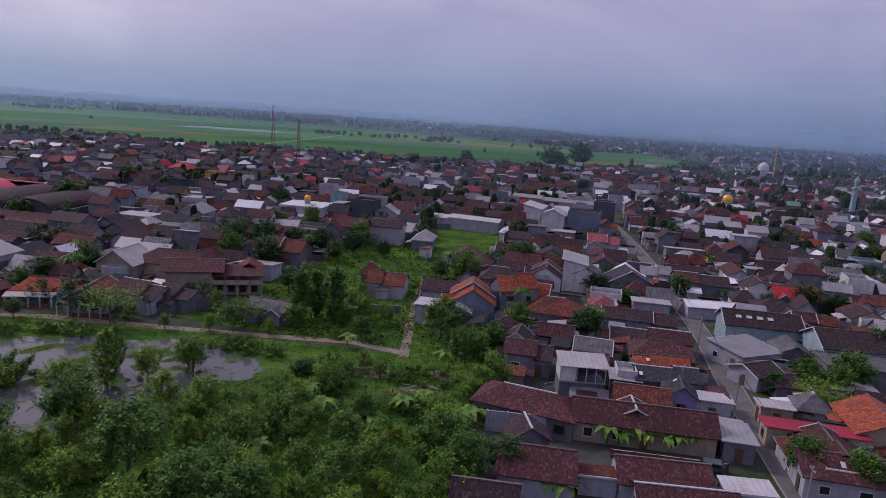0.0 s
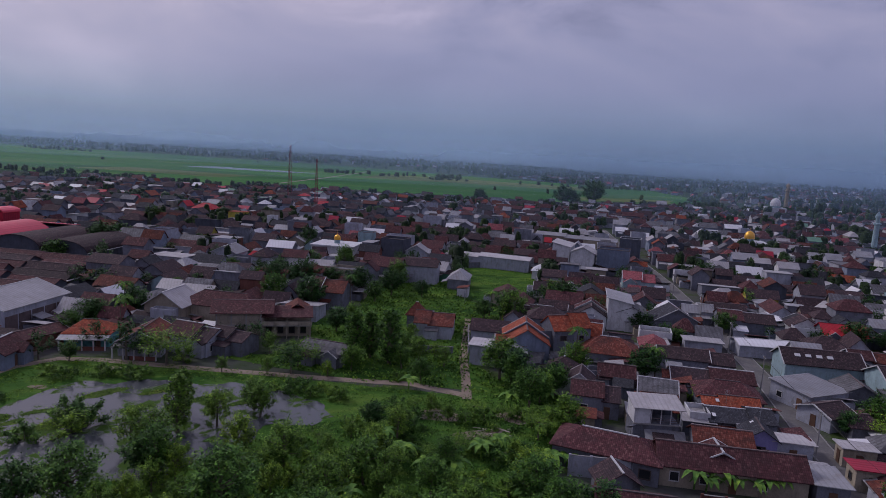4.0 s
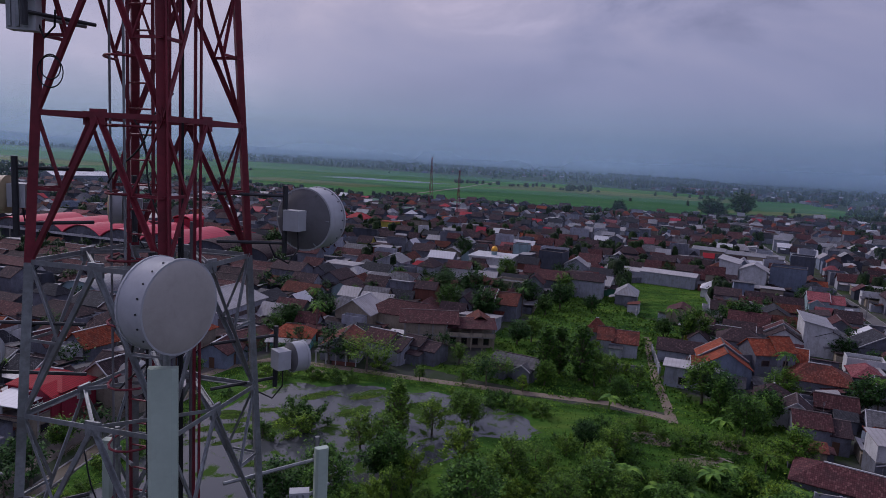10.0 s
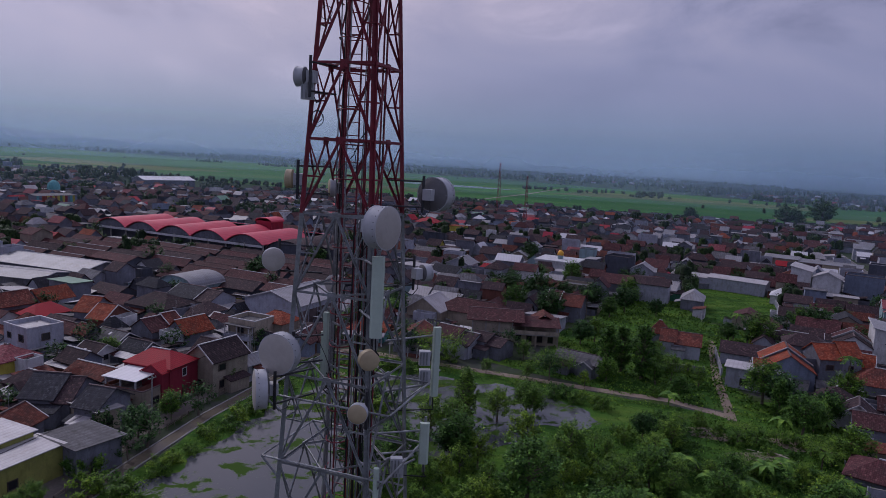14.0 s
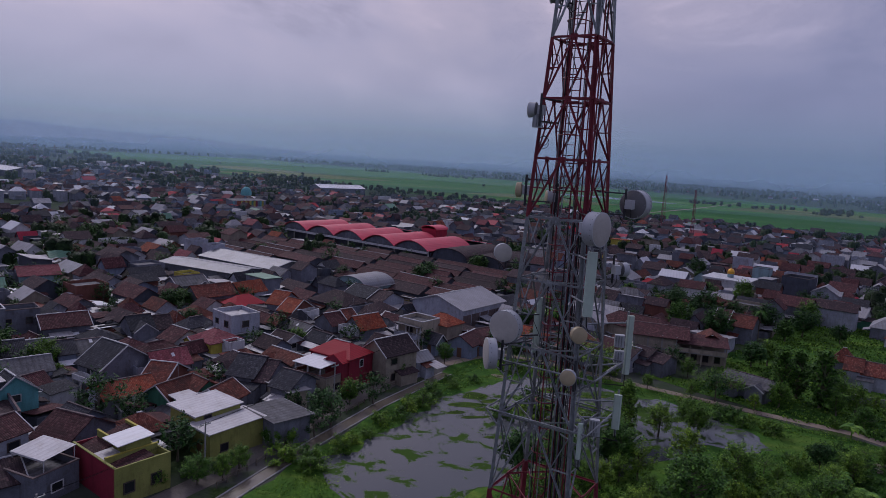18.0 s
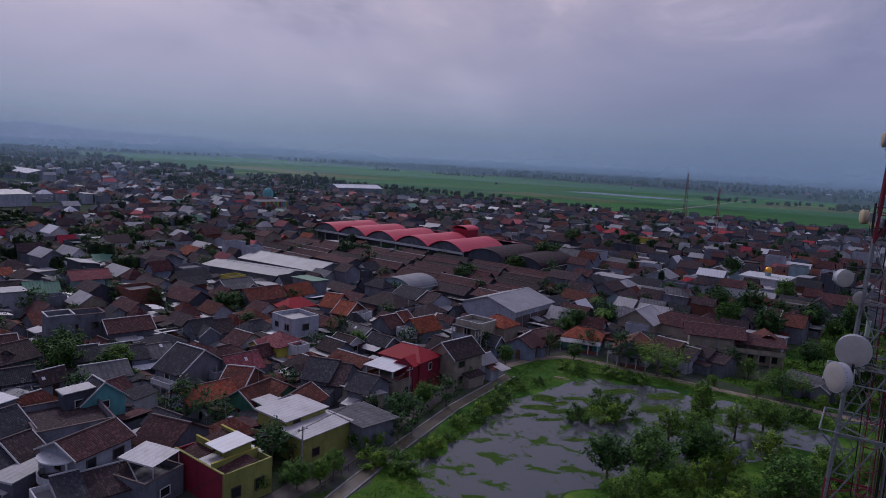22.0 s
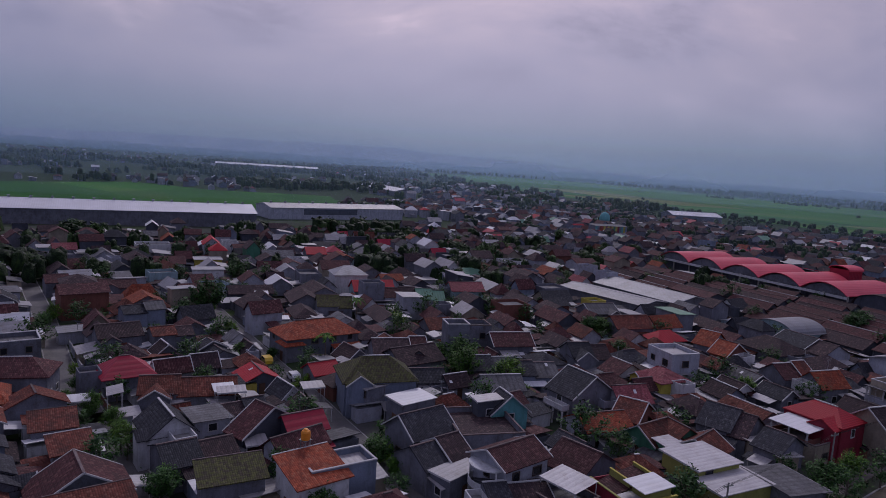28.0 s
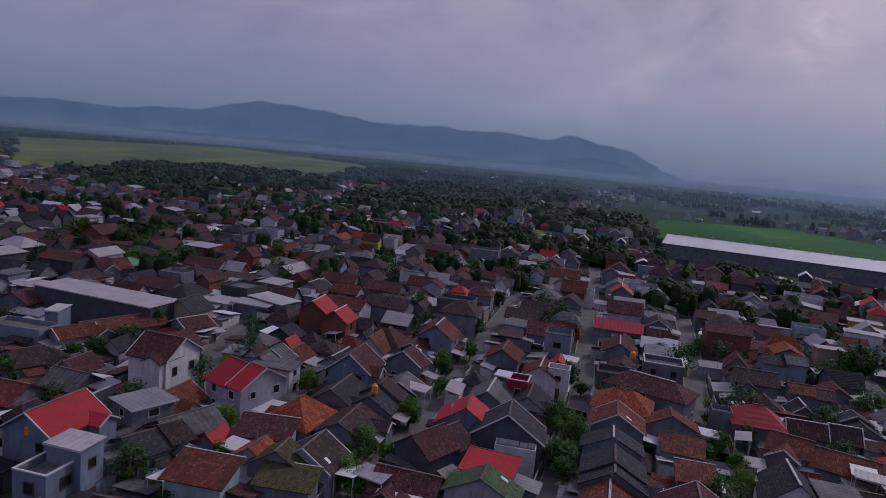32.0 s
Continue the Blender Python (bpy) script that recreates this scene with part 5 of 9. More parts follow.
house(-113.3, -25.0, 146, 9.4, 6.3, 4.4, "gable", rise=2.2, roof="maroon", wall="dark")
house(-2.6, 163.9, 156, 18.5, 9.0, 5.2, "hip", rise=2.4, roof="maroon", wall="beige")
house(22.3, 184.4, 162, 9.7, 10.0, 4.6, "gable", rise=2.4, roof="rust", wall="grey", trim=True)
house(46.0, 154.9, 163, 8.8, 8.0, 3.4, "gable", rise=2.0, roof="rust", wall="pale")
crimson = house(-54.6, 104.0, -14, 9.4, 6.8, 6.0, "hip", rise=1.9, roof="red", wall="crimson", over=0.25, label="crimson two-storey house with a bright red hipped roof")
house(-55.2, 97.8, -14, 6.4, 5.6, 2.8, "parapet", roof="grey", wall="beige")
house(65.4, 107.2, 157, 8.0, 7.5, 3.2, "gable", rise=1.4, roof="brown", wall="grey")
house(83.9, 88.6, 67, 4.5, 4.5, 3.4, "gable", rise=1.5, roof="slate", wall="violet")
house(88.1, 86.7, 157, 5.5, 3.5, 3.0, "flat", roof="white", wall="pale")
house(84.7, 75.6, 157, 4.0, 6.5, 2.8, "flat", roof="steel", wall="grey")
house(97.6, 165.2, 67, 13.0, 6.0, 7.4, "shed", rise=1.1, roof="steel", wall="white")
house(99.7, 162.0, 67, 8.0, 7.0, 5.0, "gable", rise=1.5, roof="grey", wall="white")
house(89.0, 163.6, 67, 8.0, 8.0, 3.8, "gable", rise=2.4, roof="brown", wall="white", trim=True)
house(105.1, 137.5, 157, 8.0, 4.5, 3.8, "flat", roof="white", wall="pale")
house(96.4, 126.8, 157, 15.0, 7.0, 3.2, "gable", rise=1.5, roof="brown", wall="grey")
house(93.3, 115.8, 157, 15.0, 7.0, 3.2, "gable", rise=1.5, roof="maroon", wall="grey")
house(90.7, 106.8, 157, 11.0, 8.0, 3.3, "hip", rise=1.9, roof="maroon", wall="grey")
house(124.0, 205.4, 157, 10.0, 8.0, 5.0, "gable", rise=2.0, roof="pink", wall="cyan")
house(111.6, 178.0, 67, 7.0, 7.0, 3.6, "gable", rise=2.4, roof="maroon", wall="grey")
house(121.5, 138.5, 165, 12.5, 6.5, 3.0, "gable", rise=0.8, roof="bright", wall="pale", plain=True)
house(118.6, 107.6, 67, 7.0, 6.0, 3.2, "gable", rise=1.6, roof="grey", wall="grey")
house(149.1, 145.4, 157, 10.0, 7.0, 3.8, "gable", rise=2.0, roof="red", wall="grey")
house(131.6, 159.7, 157, 14.0, 8.0, 3.4, "gable", rise=1.8, roof="brown", wall="grey")
house(145.7, 155.3, 67, 9.0, 8.0, 3.4, "gable", rise=2.2, roof="brown", wall="white", trim=True)
house(136.1, 135.4, 157, 9.0, 8.0, 3.4, "hip", rise=2.0, roof="brown", wall="grey")
house(155.6, 129.8, 67, 10.0, 8.0, 3.4, "gable", rise=2.0, roof="brown", wall="beige")
house(137.9, 124.8, 157, 9.0, 5.5, 3.4, "gable", rise=1.4, roof="rust", wall="grey")
house(167.6, 140.8, 157, 8.0, 6.0, 3.4, "gable", rise=1.8, roof="rust", wall="pale")
house(97.0, 75.5, 157, 13.0, 3.5, 3.1, "flat", roof="crimson", wall="beige")
house(94.9, 69.8, 67, 10.0, 8.0, 3.2, "gable", rise=1.8, roof="maroon", wall="pale", trim=True)
house(94.3, 64.9, 157, 14.0, 8.0, 3.2, "gable", rise=1.6, roof="maroon", wall="pale")
house(108.3, 76.0, 67, 10.0, 9.0, 3.6, "gable", rise=2.2, roof="orange", wall="beige")
house(116.0, 89.7, 157, 7.0, 5.0, 3.0, "flat", roof="steel", wall="pale")
house(124.1, 97.5, 157, 12.0, 8.0, 4.2, "flat", roof="grey", wall="grey")
house(74.6, 166.1, 157, 9.0, 7.0, 3.4, "gable", rise=1.6, roof="brown", wall="pale")
house(89.5, 194.0, 157, 10.0, 7.0, 3.6, "gable", rise=1.9, roof="brown", wall="pale")
house(124.2, 170.5, 157, 8.0, 6.0, 3.4, "gable", rise=1.6, roof="steel", wall="pale")
house(133.5, 171.3, 157, 10.0, 7.0, 3.4, "gable", rise=1.6, roof="brown", wall="grey")
house(53.5, 134.0, 157, 7.0, 6.0, 4.0, "flat", roof="white", wall="pale")
house(-14.1, 164.0, 70, 9.0, 9.0, 5.2, "gable", rise=3.0, roof="white", wall="beige", trim=True)
house(-5.6, 143.2, 150, 10.0, 8.0, 3.2, "gable", rise=1.8, roof="brown", wall="pale")
house(1.5, 141.9, 150, 8.0, 6.0, 3.2, "gable", rise=1.2, roof="brown", wall="grey")
house(42.6, 161.3, 160, 4.0, 4.0, 4.0, "hip", rise=2.4, roof="rust", wall="grey")
house(20.3, 135.1, 150, 9.0, 6.0, 3.0, "gable", rise=1.2, roof="grey", wall="grey")
house(-10.2, 244.5, 70, 9.0, 9.0, 4.6, "gable", rise=2.2, roof="steel", wall="pale")
house(-36.5, 379.7, 160, 12.0, 10.0, 6.0, "hip", rise=2.6, roof="red", wall="pale")
house(-18.3, 362.4, 160, 8.0, 7.0, 6.2, "flat", roof="orange", wall="yellow")
house(-60.5, 389.0, 160, 11.0, 9.0, 3.6, "hip", rise=1.4, roof="brown", wall="grey")
house(-36.9, 144.6, 57, 11.0, 6.0, 3.0, "gable", rise=0.9, roof="maroon", wall="brick", plain=True, label="long low shed with a faded red metal roof")
house(-38.4, 133.7, 80, 7.0, 6.0, 3.2, "gable", rise=1.8, roof="maroon", wall="blue")
house(45.1, 276.5, 150, 8.0, 8.0, 3.8, "gable", rise=2.2, roof="brown", wall="grey")
house(43.2, 227.4, 150, 7.0, 7.0, 3.8, "gable", rise=1.8, roof="steel", wall="pale")
house(60.3, 225.6, 150, 7.0, 7.0, 3.6, "gable", rise=2.3, roof="white", wall="white")
house(-36.5, 270.7, 160, 7.0, 7.0, 7.6, "parapet", roof="grey", wall="pale")
house(40.3, 277.2, 160, 6.0, 6.0, 8.0, "parapet", roof="grey", wall="cyan")
house(49.6, 257.0, 150, 9.0, 8.0, 8.5, "parapet", roof="grey", wall="dark")
house(57.3, 251.5, 70, 7.0, 8.0, 5.6, "gable", rise=2.4, roof="steel", wall="pale")
house(85.6, 251.5, 149, 33.0, 9.0, 4.6, "gable", rise=0.8, roof="white", wall="pale")
house(149.7, 319.8, 150, 40.0, 11.0, 4.2, "gable", rise=1.0, roof="steel", wall="beige")
house(119.0, 259.9, 60, 14.0, 7.0, 8.6, "shed", rise=1.4, roof="white", wall="white", trim=True)
house(123.6, 250.1, 60, 9.0, 9.0, 7.4, "gable", rise=2.1, roof="white", wall="white")
house(134.9, 247.0, 150, 12.0, 9.0, 8.4, "parapet", roof="grey", wall="blue")
house(158.7, 280.2, 150, 9.0, 8.0, 8.8, "parapet", roof="grey", wall="dark")
house(-83.2, 105.0, 160, 6.8, 6.8, 4.4, "hip", rise=1.7, roof="pink", wall="yellow")
house(-92.4, 49.1, 85, 7.4, 6.8, 4.6, "gable", rise=2.4, roof="slate", wall="grey")
house(-85.9, 45.6, 85, 7.9, 7.0, 3.6, "gable", rise=2.0, roof="slate", wall="grey")
house(-73.0, 46.7, 62, 7.9, 8.4, 3.2, "gable", rise=1.6, roof="slate", wall="grey")
house(-87.9, 57.4, 150, 10.6, 9.7, 4.2, "parapet", roof="brown", wall="grey")
house(-78.7, 75.2, 65, 7.9, 6.2, 3.6, "gable", rise=1.6, roof="orange", wall="pale")
house(-68.0, 76.2, 155, 4.4, 3.5, 4.0, "flat", roof="white", wall="green")
house(-81.2, 88.2, 65, 6.2, 5.3, 4.2, "gable", rise=2.2, roof="pink", wall="pale")
house(-57.4, 89.1, 155, 7.0, 3.5, 3.2, "flat", roof="white", wall="beige")
house(-51.6, 76.9, 155, 7.5, 6.2, 4.0, "flat", roof="grey", wall="grey")
house(-83.5, 126.0, 155, 10.6, 4.4, 3.6, "gable", rise=1.6, roof="rust", wall="grey")
house(-62.0, 130.7, 65, 7.0, 5.7, 4.2, "gable", rise=2.4, roof="orange", wall="grey")
house(-68.6, 130.0, 65, 7.9, 6.6, 4.4, "gable", rise=2.2, roof="maroon", wall="grey")
pathside = house(-49.9, 133.8, 160, 7.0, 6.2, 6.0, "parapet", roof="grey", wall="beige", label="beige two-storey house with a front balcony")
hipped = house(-45.7, 138.8, 160, 7.0, 6.2, 5.6, "hip", rise=1.8, roof="orange", wall="beige", plain=True)
house(-47.2, 109.9, 65, 7.9, 6.6, 6.0, "gable", rise=2.4, roof="brown", wall="beige", trim=True)
house(-43.2, 115.2, 65, 4.2, 3.6, 3.4, "gable", rise=1.2, roof="steel", wall="pale")
house(-110.5, 139.7, 65, 10.6, 7.0, 4.2, "gable", rise=2.4, roof="rust", wall="grey")
house(-124.8, 148.3, 65, 8.8, 7.9, 4.0, "gable", rise=2.0, roof="grey", wall="grey")
house(-107.8, 160.4, 160, 8.8, 5.3, 5.8, "flat", roof="green", wall="grey")
house(-79.2, 152.1, 160, 12.3, 9.7, 4.0, "hip", rise=2.4, roof="brown", wall="grey")
house(-73.7, 162.4, 160, 14.1, 9.7, 3.8, "gable", rise=2.2, roof="brown", wall="pale")
house(-83.8, 179.2, 70, 12.3, 11.4, 3.8, "vault", rise=2.7, roof="steel", wall="cyan")
house(-124.1, 72.7, 60, 10.6, 8.8, 4.4, "gable", rise=2.4, roof="brown", wall="grey")
house(-111.0, 66.2, 60, 8.5, 5.6, 3.6, "gable", rise=1.6, roof="slate", wall="grey")
house(-121.4, 86.5, 60, 4.8, 4.8, 8.2, "parapet", roof="grey", wall="grey")
house(-124.8, 95.1, 60, 7.9, 5.3, 6.2, "parapet", roof="grey", wall="grey")
house(-117.1, 99.5, 60, 8.8, 7.0, 4.0, "gable", rise=2.0, roof="maroon", wall="grey")
house(-108.7, 82.9, 60, 9.7, 7.0, 3.6, "gable", rise=2.0, roof="slate", wall="grey")
house(-99.7, 75.7, 60, 7.0, 6.2, 3.6, "gable", rise=1.8, roof="grey", wall="pale")
house(-101.7, 88.4, 60, 7.9, 7.0, 3.6, "gable", rise=1.8, roof="slate", wall="blue")
house(-102.2, 107.3, 60, 8.8, 7.0, 4.0, "gable", rise=2.2, roof="slate", wall="grey")
house(-87.5, 118.0, 155, 7.9, 7.0, 5.8, "parapet", roof="white", wall="pale")
house(-161.5, 132.4, 60, 9.7, 7.9, 5.0, "gable", rise=2.0, roof="pink", wall="cyan")
house(-160.9, 116.8, 60, 7.9, 7.0, 4.0, "gable", rise=2.4, roof="green", wall="white")
house(-167.1, 110.7, 60, 8.8, 7.0, 4.0, "gable", rise=2.0, roof="maroon", wall="pale")
house(-103.6, 36.4, 82, 5.5, 4.8, 4.2, "gable", rise=1.8, roof="crimson", wall="dark")
house(-99.1, 32.6, 92, 7.4, 4.0, 4.0, "gable", rise=1.6, roof="maroon", wall="pale")
house(-113.3, 21.0, 172, 7.0, 5.9, 4.6, "gable", rise=2.4, roof="slate", wall="white")
house(-112.6, 26.5, 172, 5.5, 4.8, 5.0, "flat", roof="grey", wall="pale")
house(-140.4, 25.5, 82, 7.7, 7.1, 4.2, "hip", rise=2.4, roof="crimson", wall="grey")
house(-158.6, 41.2, 82, 7.7, 5.1, 4.6, "gable", rise=1.2, roof="rust", wall="grey")
house(-152.2, 4.0, 82, 7.0, 5.6, 5.2, "parapet", roof="slate", wall="dark")
house(-104.7, -2.8, 172, 6.2, 6.3, 3.4, "gable", rise=1.6, roof="rust", wall="grey")
house(-106.0, 21.8, 82, 9.3, 7.9, 3.4, "gable", rise=1.6, roof="slate", wall="grey")
house(-119.6, 72.4, 82, 9.7, 7.9, 4.2, "gable", rise=2.2, roof="brown", wall="grey")
house(-141.5, 58.8, 82, 3.9, 4.0, 3.8, "hip", rise=1.2, roof="orange", wall="grey")
house(-176.7, 42.5, 82, 8.5, 6.3, 5.2, "gable", rise=1.2, roof="slate", wall="blue")
house(-224.1, 40.3, 82, 9.3, 7.1, 4.0, "gable", rise=1.6, roof="maroon", wall="grey")
house(-212.6, 49.7, 82, 9.3, 6.3, 4.0, "gable", rise=1.6, roof="maroon", wall="grey")
house(-175.1, 7.7, 172, 7.0, 7.1, 4.2, "gable", rise=2.0, roof="maroon", wall="grey")
house(-163.8, 14.8, 82, 7.7, 6.3, 5.0, "parapet", roof="grey", wall="grey")
house(-204.6, 21.3, 172, 7.0, 6.3, 4.2, "gable", rise=2.0, roof="slate", wall="grey")
house(-163.7, 32.6, 82, 7.7, 7.1, 4.4, "gable", rise=1.8, roof="brown", wall="grey")
house(-242.0, 17.1, 172, 7.0, 6.3, 5.4, "gable", rise=2.1, roof="red", wall="grey")
house(-245.6, 29.1, 172, 7.0, 6.3, 4.4, "gable", rise=2.2, roof="steel", wall="pale")
house(-237.8, 1.9, 82, 7.0, 6.8, 5.0, "gable", rise=2.8, roof="rust", wall="brick")
house(-165.9, 87.3, 60, 8.8, 7.0, 4.2, "gable", rise=2.2, roof="moss", wall="grey")
house(-162.8, -86.1, 172, 7.0, 7.1, 5.0, "gable", rise=2.4, roof="slate", wall="beige")
house(-166.2, -89.0, 82, 7.0, 3.4, 4.0, "flat", roof="white", wall="beige")
house(-178.0, -77.5, 79, 9.3, 4.0, 3.8, "flat", roof="steel", wall="grey")
house(-154.2, -42.7, 172, 6.2, 5.6, 4.2, "gable", rise=2.6, roof="rust", wall="pale")
house(-158.9, -40.8, 172, 7.0, 6.3, 4.4, "hip", rise=2.6, roof="maroon", wall="grey")
house(-160.0, -35.5, 172, 6.2, 4.8, 3.6, "gable", rise=1.4, roof="maroon", wall="grey")
house(-196.6, -30.7, 82, 9.3, 6.3, 6.0, "parapet", roof="grey", wall="dark")
house(-207.9, -31.2, 82, 3.9, 4.0, 6.6, "hip", rise=1.4, roof="red", wall="yellow")
house(-127.1, -42.0, 172, 7.7, 7.1, 3.8, "gable", rise=2.2, roof="slate", wall="grey")
house(-126.9, -36.0, 172, 7.7, 7.1, 3.6, "gable", rise=2.2, roof="slate", wall="grey")
house(-117.2, -37.9, 172, 7.7, 7.1, 3.4, "gable", rise=1.8, roof="brown", wall="grey")
house(-138.5, -58.0, 172, 7.7, 6.3, 3.8, "gable", rise=2.0, roof="grey", wall="grey")
house(-134.1, -55.3, 82, 7.0, 4.0, 5.0, "flat", roof="grey", wall="white")
house(-111.8, -66.1, 150, 6.2, 5.1, 5.2, "flat", roof="steel", wall="grey")
house(-104.1, -60.4, 150, 7.7, 7.1, 3.4, "gable", rise=1.4, roof="slate", wall="grey")
house(-110.1, -58.9, 150, 7.7, 6.3, 3.4, "gable", rise=1.6, roof="grey", wall="grey")
house(-156.3, -82.0, 150, 6.2, 6.3, 3.6, "gable", rise=1.4, roof="maroon", wall="grey")
house(-149.5, -93.3, 150, 15.8, 7.1, 3.6, "gable", rise=1.6, roof="rust", wall="grey")
house(-141.0, -97.5, 150, 7.0, 5.6, 3.6, "gable", rise=1.4, roof="rust", wall="pale")
house(-126.3, -95.2, 150, 10.8, 7.1, 3.2, "hip", rise=1.8, roof="brown", wall="pale")
house(-205.5, -143.6, 150, 8.5, 7.1, 3.6, "hip", rise=1.9, roof="orange", wall="grey")
house(-201.2, -129.4, 150, 9.3, 7.9, 3.6, "gable", rise=2.4, roof="maroon", wall="grey")
house(-172.8, -5.8, 172, 6.2, 5.6, 6.2, "parapet", roof="grey", wall="blue")
house(-160.5, -17.1, 172, 7.0, 6.3, 4.0, "gable", rise=2.0, roof="rust", wall="grey")
house(-151.7, -9.9, 172, 6.2, 6.3, 4.0, "gable", rise=2.0, roof="rust", wall="white")
house(-150.3, -6.7, 172, 3.4, 4.0, 5.0, "parapet", roof="white", wall="white")
house(-136.0, -12.1, 172, 7.0, 5.6, 3.8, "gable", rise=1.8, roof="slate", wall="pale")
house(-135.0, -18.6, 172, 7.0, 6.3, 4.0, "gable", rise=2.0, roof="grey", wall="grey")
house(-139.9, -14.0, 172, 3.9, 3.4, 5.4, "parapet", roof="crimson", wall="crimson")
house(-225.1, -43.9, 82, 7.7, 6.3, 4.0, "gable", rise=2.0, roof="maroon", wall="pale")
house(-225.0, -59.5, 172, 7.7, 6.3, 4.0, "gable", rise=2.0, roof="maroon", wall="grey")
house(-202.9, -70.2, 172, 9.3, 6.3, 4.0, "gable", rise=2.0, roof="brown", wall="grey")

# ---- landmarks ----
def market_hall():
    """The covered market: five rose-red vaults side by side, lower flat wings and a raised lantern."""
    e = thing("market_hall", -123, 272, 0, 160, "covered market hall with rose-red vaulted metal roofs", "market hall")
    n, span, deep, h, rise = 5, 18.0, 30.0, 6.2, 3.4
    for k in range(n):
        x0 = (k - (n - 1) / 2) * -span
        seg = 12
        arc = [(x0 + (-1 + 2 * i / seg) * span / 2, h + rise * (1 - (-1 + 2 * i / seg) ** 2)) for i in range(seg + 1)]
        arc += [(p, z - 0.25) for p, z in reversed(arc)]
        n_ = len(arc)
        b = Build().add([(p, -deep / 2, z) for p, z in arc] + [(p, deep / 2, z) for p, z in arc],
                        [tuple(range(n_)), tuple(range(2 * n_ - 1, n_ - 1, -1))] + [(i, n_ + i, n_ + (i + 1) % n_, (i + 1) % n_) for i in range(n_)])
        part("roof", b.mesh("roof", ROOFS["market"]), e, "rose-red vaulted metal roof")
        pts = [(x0 + (-1 + 2 * i / seg) * (span / 2 - 0.4), h - 0.3 + (rise - 0.3) * (1 - (-1 + 2 * i / seg) ** 2)) for i in range(seg + 1)]
        for y0 in (-deep / 2 + 0.8, deep / 2 - 1.0):
            g = Build().add([(p[0], y0, p[1]) for p in pts] + [(p[0], y0 + 0.2, p[1]) for p in pts], [tuple(range(seg, -1, -1)), tuple(range(seg + 1, 2 * seg + 2))])
            part("gable_screen", g.mesh("gable_screen", WALLS["grey"]), e, "grey louvred screen under a vault")
    for k in range(n * 2 + 1):
        for y0 in (-deep / 2 + 0.5, deep / 2 - 0.5):
            part("column", Build().box((k - n) * span / 2 - 0.25, y0 - 0.25, 0, (k - n) * span / 2 + 0.25, y0 + 0.25, h).mesh("column", M_CONC), e)
    part("fascia", Build().box(-n * span / 2, deep / 2 - 0.1, h - 1.2, n * span / 2, deep / 2 + 0.1, h - 0.3).mesh("fascia", WALLS["white"]), e, "pale fascia under the vaults")
    part("inner_wall", Build().box(-n * span / 2 + 1, -deep / 2 + 3, 0, n * span / 2 - 1, deep / 2 - 3, h - 1).mesh("inner_wall", WALLS["dark"]), e)
    for x0, x1, y0, y1, z in ((-13, 11, -28, -19, 7.4), (-47, -27, -28, -19, 7.0)):
        part("wing_roof", Build().slab([(x0, y0, z), (x1, y0, z), (x1, y1, z + 1.2), (x0, y1, z + 1.2)], 0.2).mesh("wing_roof", ROOFS["market"]), e, "flat rose-red wing roof")
        part("wing_wall", Build().box(x0 + 1, y0 + 1, 0, x1 - 1, y1 - 1, z - 0.3).mesh("wing_wall", WALLS["dark"]), e)
    arc = [(-20 + 4.4 * math.cos(math.pi * i / 8), 11 + 1.6 * math.sin(math.pi * i / 8)) for i in range(9)]
    arc += [(p, z - 0.25) for p, z in reversed(arc)]
    n_ = len(arc)
    lan = Build().add([(p, -25, z) for p, z in arc] + [(p, -16, z) for p, z in arc],
                      [tuple(range(n_)), tuple(range(2 * n_ - 1, n_ - 1, -1))] + [(i, n_ + i, n_ + (i + 1) % n_, (i + 1) % n_) for i in range(n_)])
    part("lantern_roof", lan.mesh("lantern_roof", ROOFS["market"]), e, "raised rose-red lantern vault")
    part("lantern_wall", Build().box(-24, -24.6, 0, -16, -16.4, 11.2).mesh("lantern_wall", ROOFS["crimson"]), e)
    for q in range(-5, 6):
        TAKEN.append((-123 + q * 9 * math.cos(radians(160)), 272 + q * 9 * math.sin(radians(160)), 21))


market_hall()
house(-71, 253, 70, 28, 17, 4.5, "vault", rise=4.2, roof="brown", wall="dark", windows=False, name="market_annex", label="market annex under a dark brown vaulted roof")
house(-56.5, 249, 70, 26, 17, 4.0, "vault", rise=3.8, roof="brown", wall="dark", windows=False, name="market_annex", label="market annex under a dark brown vaulted roof")
house(-131, 190.5, 166, 35, 17, 4.6, "gable", rise=1.8, roof="steel", wall="grey", windows=False, name="storage_shed", label="long storage shed with a pale metal roof", trim=True)
house(-136, 174.5, 173, 32, 13, 4.2, "gable", rise=1.0, roof="steel", wall="grey", windows=False, name="storage_shed", label="narrow storage shed with a pale metal roof", trim=True)
hangar = house(-48.9, 162.6, 70, 19, 16.5, 5.8, "gable", rise=2.6, roof="white", wall="pale", windows=False, name="hangar", label="pale grey hangar with a pale metal roof", trim=True)
# dark panels added to stand for the shade in the hangar's open side
for k in range(5):
    part("shutter", Build().box(-9.2 + 3.75 * k, -8.34, 0, -5.9 + 3.75 * k, -8.25, 4.2).mesh("shutter", M_CAP), hangar, "dark panel standing for an open shaded bay")
